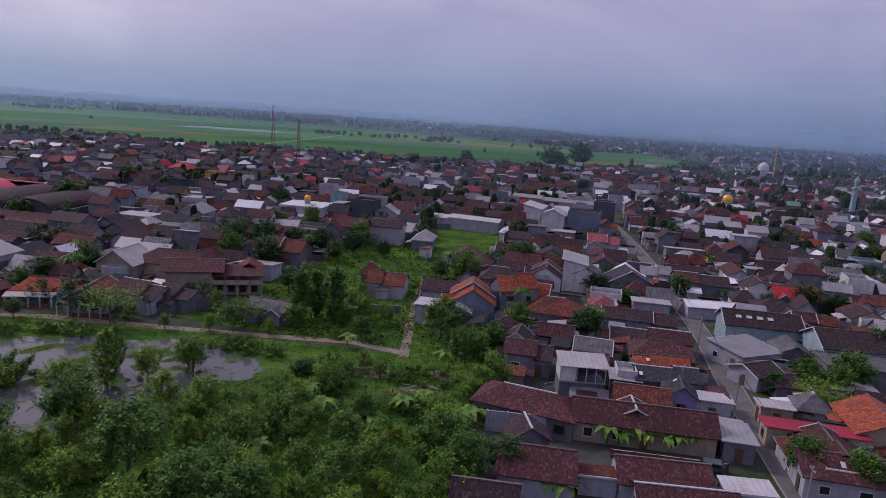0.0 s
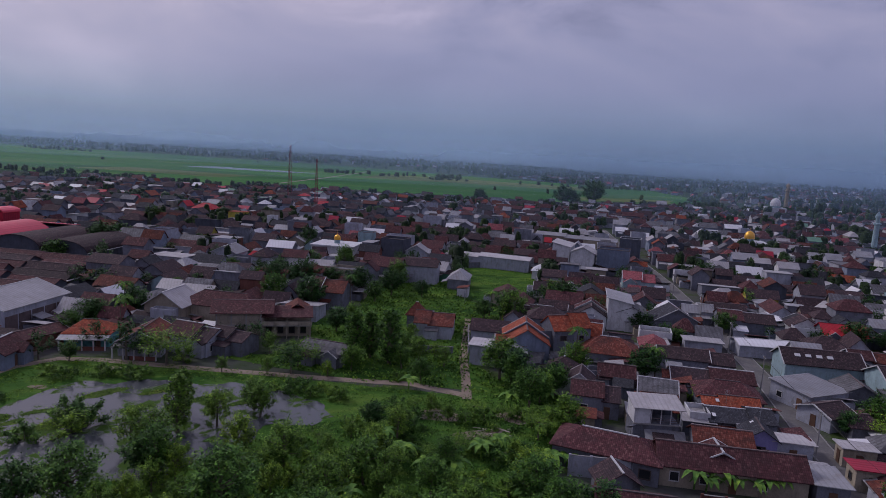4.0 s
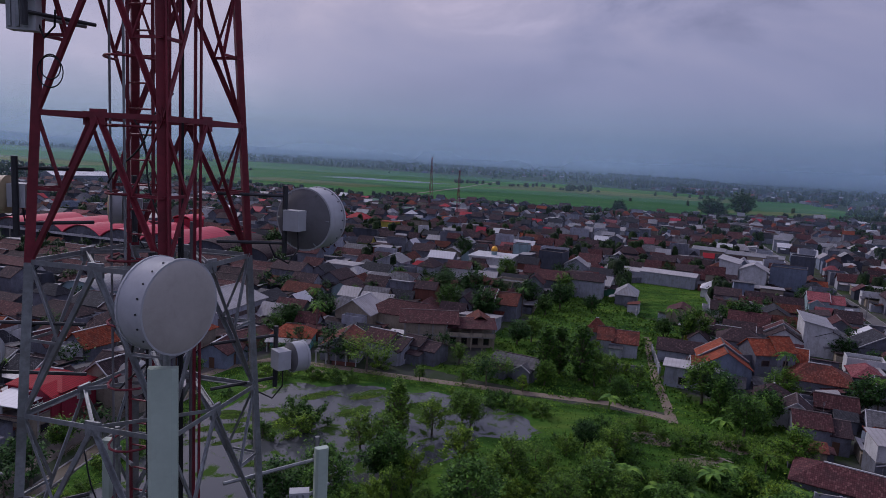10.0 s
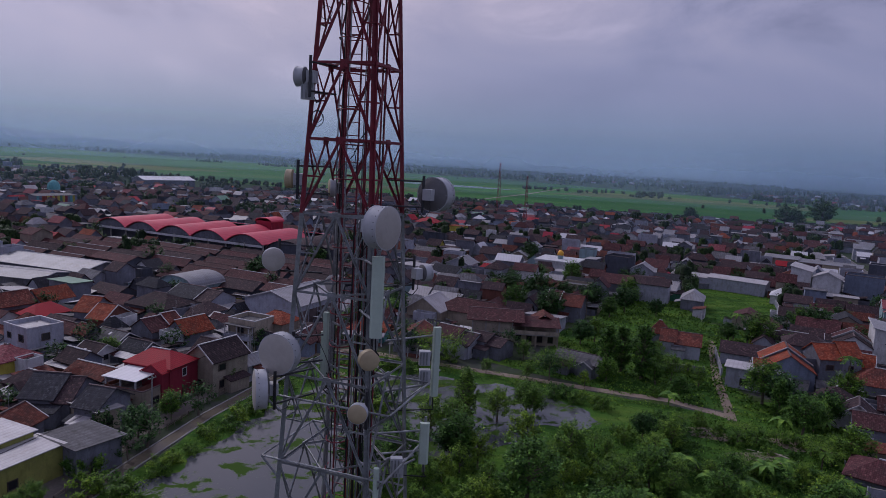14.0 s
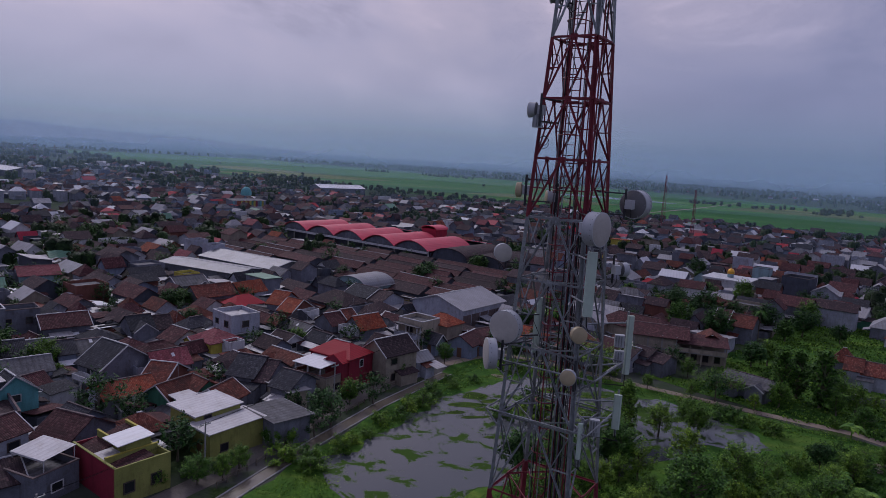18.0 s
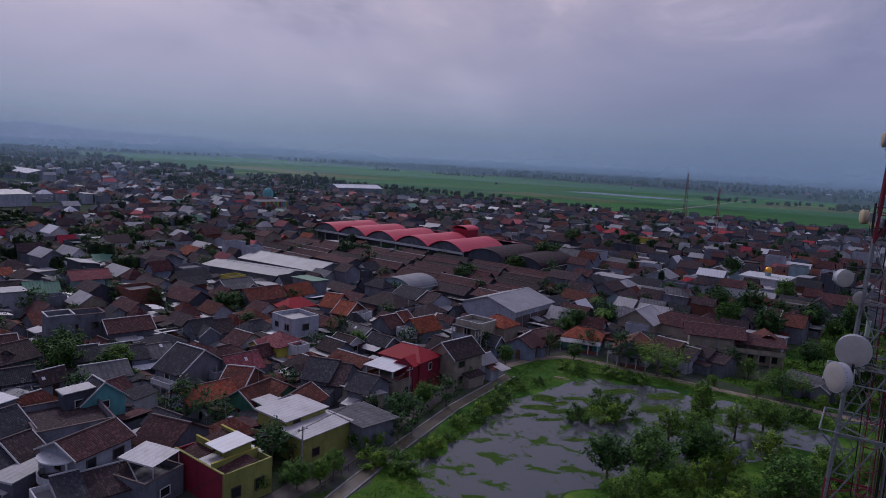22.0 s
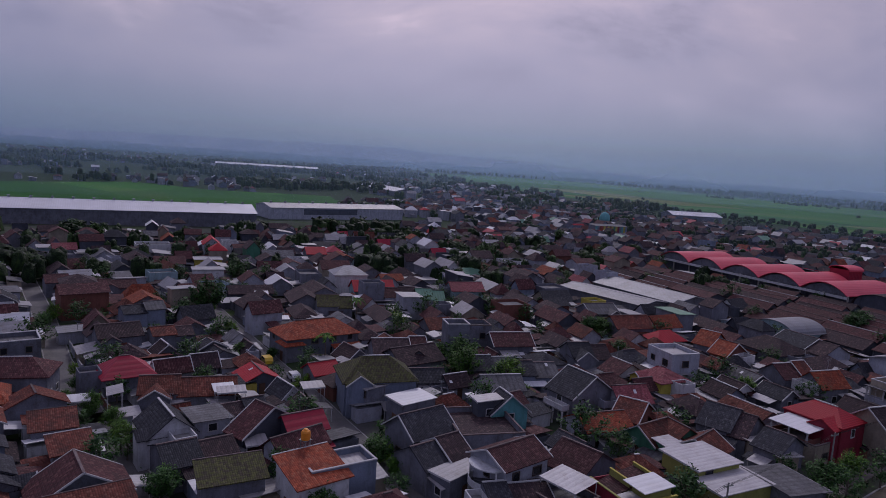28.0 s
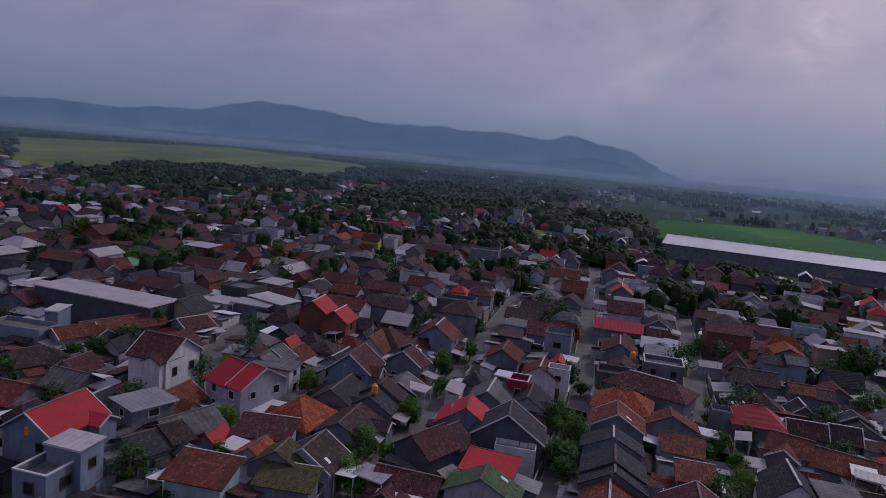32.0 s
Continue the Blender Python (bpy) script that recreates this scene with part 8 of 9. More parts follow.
def leaflet(b, p, size, rng):
    """One small pointed leaf."""
    a, t = rng.uniform(0, 2 * math.pi), rng.uniform(-1.0, 0.6)
    d = Vector((math.cos(a) * math.cos(t), math.sin(a) * math.cos(t), math.sin(t))) * size
    s = Vector((-math.sin(a), math.cos(a), rng.uniform(-0.6, 0.6))) * size * 0.30
    b.add([p + s, p - s, p + d], [(0, 1, 2)])


def make_tree(name, seed, h, r, clumps, leaves, size, mat, trunk_h=0.35, spread=0.75):
    """Trunk with limbs, and a crown of many small leaf sprays in uneven clumps. Returns (trunk mesh, crown mesh)."""
    rng = random.Random(seed)
    tr, cr = Build(), Build()
    top = Vector((rng.uniform(-.3, .3), rng.uniform(-.3, .3), h * trunk_h))
    tr.tube((0, 0, -0.1), top, 0.035 * h, 0.024 * h, 7)
    tr.tube(top, (top.x * 1.5, top.y * 1.5, h * 0.8), 0.024 * h, 0.006 * h, 6)
    for k in range(clumps):
        u = (k + rng.random()) / clumps
        a, z = k * 2.399 + rng.uniform(-.4, .4), h * (trunk_h + (0.98 - trunk_h) * u)
        ring = r * math.sqrt(max(0.05, 1 - (2 * (u * 0.9 + 0.02) - 0.85) ** 2)) * rng.uniform(spread * 0.5, 1.22)
        c = Vector((math.cos(a) * ring, math.sin(a) * ring, z))
        if k % 2 == 0:
            base = top + Vector((0, 0, (h * 0.75 - top.z) * u * 0.7))
            tr.tube(base, c, 0.011 * h, 0.003 * h, 5)
        cr_r = r * rng.uniform(0.15, 0.29)
        out = (c - Vector((0, 0, h * trunk_h * 0.6))).normalized()
        for _ in range(leaves):
            q = Vector((rng.gauss(0, 0.55), rng.gauss(0, 0.55), rng.gauss(0, 0.42))) * cr_r + out * cr_r * rng.gauss(0, 0.85)
            leaflet(cr, c + q, size * rng.uniform(0.6, 1.4), rng)
    return tr.mesh("trunk", M_BARK), cr.mesh("crown", mat)


KINDS = {
    "broad": [make_tree("a", 1, 7.5, 2.9, 49, 92, 0.39, LEAF), make_tree("b", 2, 6.8, 2.6, 43, 92, 0.37, LEAF), make_tree("c", 3, 8.5, 3.3, 53, 92, 0.41, LEAF)],
    "young": [make_tree("d", 4, 6.0, 2.3, 34, 92, 0.33, LEAF_Y, 0.3), make_tree("e", 5, 7.2, 2.6, 37, 92, 0.34, LEAF_Y, 0.3)],
    "dark": [make_tree("f", 6, 8.0, 3.2, 49, 62, 0.55, LEAF_D), make_tree("g", 7, 6.4, 2.7, 41, 62, 0.52, LEAF_D)],
    "slim": [make_tree("h", 8, 11.0, 1.9, 64, 45, 0.52, LEAF, 0.12), make_tree("i", 9, 12.0, 2.1, 68, 45, 0.52, LEAF_Y, 0.12)],
    "spread": [make_tree("o", 15, 5.2, 4.3, 30, 80, 0.34, LEAF_Y, 0.66, 1.1), make_tree("p", 16, 5.8, 4.0, 28, 80, 0.34, LEAF_Y, 0.66, 1.1)],
    "bush": [make_tree("j", 10, 2.4, 1.6, 13, 110, 0.28, LEAF_Y, 0.08), make_tree("k", 11, 2.0, 1.5, 12, 110, 0.27, LEAF, 0.08)],
    "light": [make_tree("l", 12, 7.0, 3.0, 18, 38, 0.58, LEAF_D), make_tree("m", 13, 6.0, 2.6, 16, 38, 0.56, LEAF), make_tree("n", 14, 8.0, 3.2, 19, 38, 0.60, LEAF_D)],
}
TREEWORD = {"broad": "leafy green broadleaf tree", "young": "bright young tree with yellow-green leaves", "dark": "dense dark green tree", "slim": "tall slim leafy tree", "spread": "light green umbrella-shaped tree",
            "bush": "low green bush with small leaves", "light": "round dark green tree between the houses"}
TREES = random.Random(21)


def tree(x, y, kind="broad", scale=1.0, where=""):
    i = TREES.randrange(len(KINDS[kind]))
    tr, cr = KINDS[kind][i]
    e = thing("bush" if kind == "bush" else "tree", x, y, 0, TREES.uniform(0, 360), TREEWORD[kind] + (" " + where if where else ""), "bush" if kind == "bush" else "tree")
    s = scale * TREES.uniform(0.88, 1.12)
    e.scale = (s * TREES.uniform(0.9, 1.15), s * TREES.uniform(0.9, 1.15), s)
    part("trunk", tr, e)
    part("crown", cr, e)


def grove(n, pts, kinds, s0, s1, seed, gap=2.6, where="", test=None):
    rng = random.Random(seed)
    xs, ys = [p[0] for p in pts], [p[1] for p in pts]
    made, tries = [], 0
    while len(made) < n and tries < n * 60:
        tries += 1
        x, y = rng.uniform(min(xs), max(xs)), rng.uniform(min(ys), max(ys))
        if not inside(x, y, pts) or any(math.hypot(x - a, y - c) < gap for a, c in made) or (test and not test(x, y)):
            continue
        made.append((x, y))
        tree(x, y, rng.choice(kinds), rng.uniform(s0, s1), where)


# the young wood in front of the pond and in the empty plots
grove(50, [(0, 50), (2, 70), (8, 88), (20, 94), (40, 88), (47, 80), (45, 66), (38, 46)], ["broad", "young", "broad", "young", "young"], 0.55, 0.95, 31, 2.7, "in the scrub by the pond")
grove(34, [(6, 88), (20, 100), (26, 111), (46, 113), (54, 104), (50, 88)], ["bush", "young", "bush", "bush", "spread"], 0.34, 0.62, 32, 2.6, "in the scrub by the pond")
grove(12, [(-20, 58), (-13, 74), (-2, 88), (4, 84), (0, 60)], ["broad", "young", "young"], 0.5, 0.8, 33, 3.2, "at the water's edge")
grove(64, [(-16, 66), (-8, 82), (4, 88), (10, 98), (22, 104), (30, 112), (46, 112), (56, 104), (50, 84), (45, 62), (20, 50), (-8, 52)], ["bush"], 0.5, 1.2, 38, 2.2, "in the undergrowth by the pond", lambda x, y: not inside(x, y, POND))
grove(13, [(-43, 70), (-36, 108), (-30, 122), (-34, 106), (-40, 80), (-41, 66)], ["bush"], 0.5, 1.1, 34, 1.6, "on the grassy bank")
grove(16, [(-30, 128), (20, 118), (24, 112), (-20, 130)], ["bush"], 0.5, 1.0, 35, 2.0, "beside the dirt path")
grove(20, [(6, 134), (42, 119), (50, 150), (56, 166), (30, 160), (18, 142)], ["young", "bush", "bush", "broad"], 0.4, 0.75, 36, 3.0, "in the overgrown garden")
grove(16, [(0, 175), (30, 180), (60, 200), (40, 250), (0, 230)], ["dark", "broad"], 0.8, 1.1, 39, 4.5, "behind the houses", lambda x, y: all(math.hypot(x - a, y - c) > r for a, c, r in TAKEN))
tree(-9.7, 132.5, "spread", 1.0)
tree(14.5, 130.8, "spread", 0.9)
tree(0.8, 128.5, "young", 0.45)
tree(9.0, 127.5, "young", 0.5)
tree(20.0, 125.2, "young", 0.5)
tree(-18.2, 107.4, "bush", 0.75)
tree(-16.8, 107.2, "bush", 0.6)
tree(-19.6, 107.0, "bush", 0.5)
tree(-37.2, 106.0, "bush", 0.8)
tree(-37.6, 104.0, "bush", 0.7)
tree(-35.8, 113.3, "bush", 0.7)
tree(-25.2, 125.4, "bush", 1.1)
tree(-39.2, 99.3, "bush", 0.6)
tree(52.7, 115.6, "slim", 0.62)
tree(26.2, 101.6, "dark", 0.62)
tree(55.8, 96.4, "broad", 0.9)
tree(-2.3, 101.6, "slim", 0.78)
tree(-7.3, 97.0, "young", 0.95)
tree(3.0, 103.6, "young", 0.7)
tree(9.1, 106.8, "broad", 0.7)
tree(-27.4, 135.3, "dark", 0.5)
tree(-4.0, 94.8, "young", 0.8)
tree(-47.0, 131.4, "dark", 0.7)
tree(-12.9, 149.3, "spread", 0.7)
tree(243.4, 580.3, "dark", 2.00, "at the edge of the rice field")
tree(257.0, 587.5, "dark", 1.90, "at the edge of the rice field")
tree(275.2, 586.0, "dark", 2.60, "at the edge of the rice field")
tree(167.5, 588.7, "dark", 1.80, "at the edge of the rice field")
tree(25.6, 134.1, "slim", 1.0)
tree(32.5, 132.7, "slim", 1.0)
tree(29.0, 137.0, "slim", 0.8)
tree(23.1, 156.6, "dark", 0.95)
tree(26.9, 160.0, "broad", 0.8)
tree(8.0, 109.7, "broad", 0.6)
tree(7.0, 93.9, "young", 0.9)
tree(13.3, 89.2, "young", 0.9)
tree(-3.9, 88.5, "dark", 0.8)
tree(36.4, 107.4, "young", 0.5)
tree(30.0, 100.7, "young", 0.6)
tree(54.3, 118.7, "dark", 0.8)
tree(60.4, 113.8, "broad", 0.9)
tree(54.0, 108.6, "broad", 0.8)
tree(9.5, 226.8, "dark", 0.9)
tree(5.9, 266.7, "dark", 1.0)
tree(16.7, 284.2, "dark", 1.0)
tree(2.2, 207.1, "broad", 0.8)
tree(-7.2, 223.1, "broad", 0.7)
tree(67.8, 165.3, "broad", 0.9)
tree(62.0, 169.9, "dark", 0.8)
tree(90.3, 185.9, "dark", 0.9)
tree(76.6, 252.8, "light", 0.8)
tree(-7.1, 135.1, "bush", 1.2)
tree(13.3, 137.2, "young", 0.6)
tree(8.8, 140.4, "young", 0.6)
tree(-16.8, 102.0, "bush", 1.3)
tree(-19.0, 108.3, "bush", 1.4)
tree(-23.7, 168.6, "dark", 0.8)
tree(-31.8, 162.0, "dark", 0.9)
tree(-73.7, 200.1, "dark", 1.0)
tree(-57.9, 269.7, "dark", 1.2)
tree(110.8, 93.6, "broad", 0.88)
tree(108.6, 87.4, "spread", 0.85)
tree(104.6, 93.6, "dark", 0.68)
tree(114.5, 90.6, "broad", 0.7)
tree(119.1, 92.9, "broad", 1.0)
tree(89.6, 67.9, "broad", 0.85)
tree(135.6, 104.1, "dark", 0.9)
tree(94.0, 63.3, "broad", 0.9)
tree(82.1, 120.9, "dark", 0.95)
tree(103.1, 145.0, "dark", 0.7)
tree(100.1, 157.6, "dark", 0.8)
tree(123.4, 155.9, "dark", 0.75)
tree(151.1, 186.3, "light", 0.9)
tree(150.2, 141.3, "dark", 0.8)
tree(157.4, 139.1, "dark", 0.9)
tree(241.5, 221.4, "broad", 1.1)
tree(242.1, 232.3, "broad", 1.1)
tree(227.1, 200.8, "dark", 1.0)
tree(181.3, 196.7, "light", 0.8)
tree(50.3, 71.2, "dark", 0.6)
tree(52.8, 122.8, "broad", 0.9)
tree(56.6, 110.6, "broad", 0.9)
tree(61.3, 116.3, "dark", 0.8)
tree(69.5, 126.1, "broad", 0.7)
tree(87.1, 109.8, "bush", 1.4)
tree(88.6, 181.4, "dark", 0.9)
tree(87.4, 188.5, "broad", 0.8)
tree(-83.0, 46.6, "broad", 0.36)
tree(-89.9, 44.5, "bush", 0.72)
tree(-89.4, 41.6, "broad", 0.43)
tree(-110.3, 77.1, "dark", 0.8)
tree(-122.2, 83.0, "broad", 0.6)
tree(-102.8, 81.9, "broad", 0.75)
tree(-145.8, 91.5, "young", 0.8)
tree(-80.0, 75.0, "young", 0.5)
tree(-77.5, 77.6, "bush", 0.8)
tree(-50.2, 65.1, "broad", 0.42)
tree(-50.6, 73.6, "broad", 0.45)
tree(-50.6, 62.1, "broad", 0.42)
tree(-52.7, 59.8, "broad", 0.4)
tree(-56.4, 56.9, "broad", 0.38)
tree(-55.4, 61.9, "bush", 0.8)
tree(-48.9, 86.0, "dark", 0.75)
tree(-47.7, 93.5, "broad", 0.6)
tree(-44.9, 109.5, "broad", 0.55)
tree(-40.3, 123.8, "broad", 0.6)
tree(-59.8, 67.3, "dark", 0.45)
tree(-48.4, 73.6, "bush", 1.0)
tree(-43.3, 71.0, "bush", 1.1)
tree(-46.2, 69.7, "bush", 1.0)
tree(-116.7, 131.0, "dark", 0.8)
tree(-101.9, 120.4, "dark", 0.6)
tree(-73.7, 208.2, "dark", 1.1)
tree(-63.0, 234.9, "dark", 1.2)
tree(-56.4, 262.5, "dark", 1.2)
tree(-29.8, 160.8, "dark", 0.9)
tree(-72.2, 118.3, "broad", 0.7)
tree(-97.2, 79.7, "broad", 0.45)
tree(-89.3, 121.8, "dark", 0.6)
tree(-31.7, 150.7, "broad", 0.7)
tree(-22.1, 100.2, "bush", 1.3)
tree(-15.6, 104.7, "bush", 1.6)
tree(-2.6, 108.2, "slim", 0.6)
tree(-10.3, 80.5, "broad", 0.9)
tree(-15.5, 79.9, "dark", 0.8)
tree(-2.4, 87.7, "broad", 0.9)
tree(-241.8, 295.4, "dark", 1.2)
tree(-212.2, 199.5, "dark", 1.1)
tree(-148.4, 144.1, "dark", 0.7)
tree(-118.2, -8.0, "dark", 0.76)
tree(-126.2, -5.5, "broad", 0.72)
tree(-132.0, -7.4, "broad", 0.65)
tree(-155.0, -4.8, "dark", 0.8)
tree(-133.7, -9.2, "young", 0.5)
tree(-127.3, -30.9, "broad", 0.54)
tree(-111.5, -30.9, "broad", 0.5)
tree(-113.6, -35.0, "broad", 0.5)
tree(-105.0, -34.9, "young", 0.54)
tree(-134.5, -49.6, "broad", 0.5)
tree(-135.5, -54.5, "broad", 0.43)
tree(-121.6, -56.5, "broad", 0.5)
tree(-113.0, -56.9, "broad", 0.5)
tree(-108.7, -58.4, "young", 0.43)
tree(-115.4, -55.5, "broad", 0.5)
tree(-137.2, -89.8, "dark", 0.65)
tree(-135.6, -93.6, "dark", 0.5)
tree(-144.6, -90.1, "dark", 0.58)
tree(-210.6, -118.5, "broad", 1.0)
tree(-213.6, -129.2, "broad", 1.0)
tree(-221.8, -117.4, "dark", 1.0)
tree(-187.5, -46.1, "broad", 0.9)
tree(-199.5, -40.9, "broad", 0.7)
tree(-225.1, -21.0, "dark", 0.7)
tree(-153.9, -29.0, "broad", 0.7)
tree(-165.4, -24.4, "broad", 0.6)
tree(-143.0, -27.6, "broad", 0.43)
tree(-137.6, 15.6, "broad", 0.43)
tree(-153.2, 15.1, "broad", 0.6)
tree(-174.8, 17.2, "dark", 0.6)
tree(-247.6, -98.1, "broad", 0.9)
tree(-269.6, -168.0, "dark", 1.1)
tree(-249.0, -170.1, "dark", 1.0)
tree(-309.2, -103.6, "dark", 1.0)
tree(-269.0, -31.2, "broad", 0.8)
tree(-96.9, -56.0, "broad", 0.36)
tree(-184.0, -24.7, "dark", 0.7)
tree(-148.8, -62.8, "dark", 0.36)
tree(-183.1, 61.1, "dark", 1.0)
tree(-145.5, 50.0, "dark", 0.58)
tree(-115.4, 82.2, "dark", 0.8)
tree(-135.8, 37.8, "bush", 0.8)
tree(-132.9, 17.8, "broad", 0.43)
tree(-118.4, 17.0, "broad", 0.43)
tree(-103.0, 16.7, "broad", 0.43)
tree(-88.5, 43.3, "broad", 0.36)
tree(-126.1, 51.4, "bush", 0.8)
tree(-127.7, 91.4, "broad", 0.7)
tree(-184.2, 18.3, "dark", 0.6)
tree(-194.2, 29.4, "young", 0.7)
tree(-317.8, 79.1, "dark", 1.0)
tree(-327.3, 72.3, "dark", 1.1)
tree(-316.9, 196.5, "dark", 0.9)
tree(-228.0, 229.6, "dark", 1.0)
tree(-249.8, 308.2, "dark", 1.1)
tree(-203.2, 186.6, "dark", 0.9)
tree(-114.7, 133.1, "dark", 0.8)
tree(-94.5, 44.4, "bush", 0.8)
tree(-82.0, 48.0, "broad", 0.43)
tree(-61.3, 259.6, "dark", 1.00)
tree(-57.6, 265.6, "dark", 1.10)
tree(-53.4, 275.0, "dark", 1.00)
tree(-19.0, 194.6, "dark", 0.70)
tree(-14.2, 201.0, "dark", 0.75)
tree(9.0, 255.8, "dark", 0.85)
tree(18.0, 275.1, "dark", 0.85)
tree(-57.6, 353.5, "dark", 1.00)
tree(-47.5, 370.0, "dark", 0.90)

# ---- far trees, too many to count ----
def far_trees(name, n, test, seed, x0, x1, y0, y1, mat, label, hmin=4.0, hmax=8.0, sprays=26, wide=1.0):
    rng = random.Random(seed)
    b = Build()
    made = tries = 0
    while made < n and tries < n * 30:
        tries += 1
        x, y = rng.uniform(x0, x1), rng.uniform(y0, y1)
        if not test(x, y) or inside(x, y, GLADE) or inside(x, y, WEST_FIELD):
            continue
        made += 1
        h, r = rng.uniform(hmin, hmax), rng.uniform(1.7, 3.2) * wide
        for _ in range(max(2, sprays // 6)):
            a = rng.uniform(0, 6.28)
            c, q = Vector((x + 0.55 * r * math.cos(a), y + 0.55 * r * math.sin(a), h * rng.uniform(0.48, 0.72))), r * rng.uniform(0.55, 0.85)
            v = []
            for k in range(10):
                t, low = 1.2566 * k + a, k < 5
                g = q * rng.uniform(0.75, 1.2)
                v.append(c + Vector((g * math.cos(t + 0.6 * low), g * math.sin(t + 0.6 * low), (-0.42 if low else 0.12) * h * rng.uniform(0.75, 1.15))) * (1.0 if low else 0.97))
                if not low:
                    v[-1] = c + Vector((0.82 * g * math.cos(t), 0.82 * g * math.sin(t), 0.16 * h * rng.uniform(0.6, 1.3)))
            v.append(c + Vector((rng.uniform(-.2, .2) * q, rng.uniform(-.2, .2) * q, h * rng.uniform(0.24, 0.34))))
            b.add(v, [(k, (k + 1) % 5, 5 + (k + 1) % 5, 5 + k) for k in range(5)] + [(5 + k, 5 + (k + 1) % 5, 10) for k in range(5)])
            for _ in range(9 if sprays > 15 else 2):
                t, up = rng.uniform(0, 6.28), rng.uniform(0.0, 1.0)
                leaf(b, c + Vector((q * (1.0 - 0.6 * up) * math.cos(t), q * (1.0 - 0.6 * up) * math.sin(t), h * (0.04 + 0.24 * up))), rng.uniform(0.7, 1.5) * q * 0.42, rng, -0.5)
    ob = structure(name, b, [mat], label, 0, "stuff")
    ob.data.polygons.foreach_set("use_smooth", [True] * len(ob.data.polygons))


def open_spot(x, y, r=2.2):
    i, j = int(x // 30), int(y // 30)
    for a in (-1, 0, 1):
        for c in (-1, 0, 1):
            for ox, oy, orad in GRID.get((i + a, j + c), ()):
                if math.hypot(x - ox, y - oy) < r + orad * 0.62:
                    return False
    return not near_line(x, y, EAST_ROAD, 7.5)


tb = random.Random(77)
SMALL_T, SMALL_C = Build(), Build()
hand = 0
for _ in range(9000):
    if hand >= 480:
        break
    x, y = tb.uniform(-260, 230), tb.uniform(-230, 280)
    if inside(x, y, CAM_FREE) or any(inside(x, y, q) for q in (SCRUB, GARDEN, PLOT, POND)) or (-75 < x < 60 and y < 62) or (x > 40 and y < 98) or not open_spot(x, y, 1.5) or any(near_line(x, y, s, 3.0) for s in STREETS.values()):
        continue
    if noise.noise((x * 0.02, y * 0.02, 1)) < -0.15:
        continue
    take(x, y, 1.8)
    hand += 1
    tr, cr = tb.choice(KINDS["light"])
    m = pose(x, y, 0, 0, 0, tb.uniform(0, 360)) @ Matrix.Scale(tb.uniform(0.45, 0.95), 4)
    for me, b in ((tr, SMALL_T), (cr, SMALL_C)):
        b.add([m @ v.co for v in me.vertices], [tuple(p.vertices) for p in me.polygons])
town_spot = lambda x, y: not any(inside(x, y, q) for q in (HALL_FRONT, RICE, WEST_FIELD, SW_FIELD, PLOT, SCRUB, POND)) and not inside(x, y, CAM_FREE) and math.hypot(x, y) > 235 and open_spot(x, y, 0.9)
structure("street_tree_crowns", SMALL_C, [LEAF_D], "small dark green trees between the houses", 0, "stuff")
structure("street_tree_trunks", SMALL_T, [M_BARK], "thin trunks of the small trees between the houses", 0, "stuff")


def weeds(name, n, pts, seed, size, mat, label, test=None):
    rng, b, made = random.Random(seed), Build(), 0
    xs, ys = [p[0] for p in pts], [p[1] for p in pts]
    for _ in range(n * 6):
        x, y = rng.uniform(min(xs), max(xs)), rng.uniform(min(ys), max(ys))
        if made >= n or not inside(x, y, pts) or (test and not test(x, y)):
            continue
        made += 1
        for _ in range(7):
            leaf(b, Vector((x + rng.gauss(0, 0.5), y + rng.gauss(0, 0.5), 0.05 + rng.random() * size * 0.5)), size * rng.uniform(0.6, 1.4), rng, -0.9)
    structure(name, b, [mat], label, 0, "stuff")


weeds("weeds", 5200, SCRUB, 51, 0.18, LEAF_Y, "tall green weeds and grass tufts", lambda x, y: not inside(x, y, POND))
weeds("undergrowth", 4200, [(-16, 62), (-10, 80), (4, 88), (10, 100), (24, 106), (30, 114), (48, 113), (56, 104), (50, 84), (45, 62), (20, 48), (-8, 50)], 57, 0.26, LEAF, "rank green undergrowth between the young trees", lambda x, y: not inside(x, y, POND))
weeds("garden_weeds", 3200, GARDEN, 52, 0.4, LEAF_Y, "rank weeds in the overgrown garden")
weeds("plot_weeds", 1500, PLOT, 53, 0.22, LEAF_Y, "tall grass in the walled plot")
for x, y, a, b in ISLETS:
    weeds("islet_grass", int(16 * a * b), [(x - a, y - 0.8 * a), (x + a, y + 0.1 * a), (x + a, y + 0.8 * a), (x - a, y - 0.1 * a)], int(90 + x), 0.13, LEAF_Y, "tufts of marsh grass standing in the pond")
weeds("bank_grass", 3600, [(-44, 62), (-36, 128), (-28, 138), (20, 124), (44, 114), (22, 116), (-8, 128), (-24, 126), (-34, 108), (-40, 76), (-36, 60)], 58, 0.16, LEAF_Y, "tufts of yellow-green grass on the bank", lambda x, y: not inside(x, y, POND) and noise.noise((x * 0.12, y * 0.12, 6)) > -0.2)
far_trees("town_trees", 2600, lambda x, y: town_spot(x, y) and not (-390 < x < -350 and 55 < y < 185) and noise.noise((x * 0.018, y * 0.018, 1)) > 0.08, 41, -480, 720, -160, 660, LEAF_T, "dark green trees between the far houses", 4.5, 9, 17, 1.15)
far_trees("south_town_trees", 620, lambda x, y: town_spot(x, y) and math.hypot(x + 26, y + 16) > 235 and noise.noise((x * 0.02, y * 0.02, 3)) > 0.16, 48, -620, -60, -520, -100, LEAF_T, "dark green trees between the southern houses", 4, 9, 22)
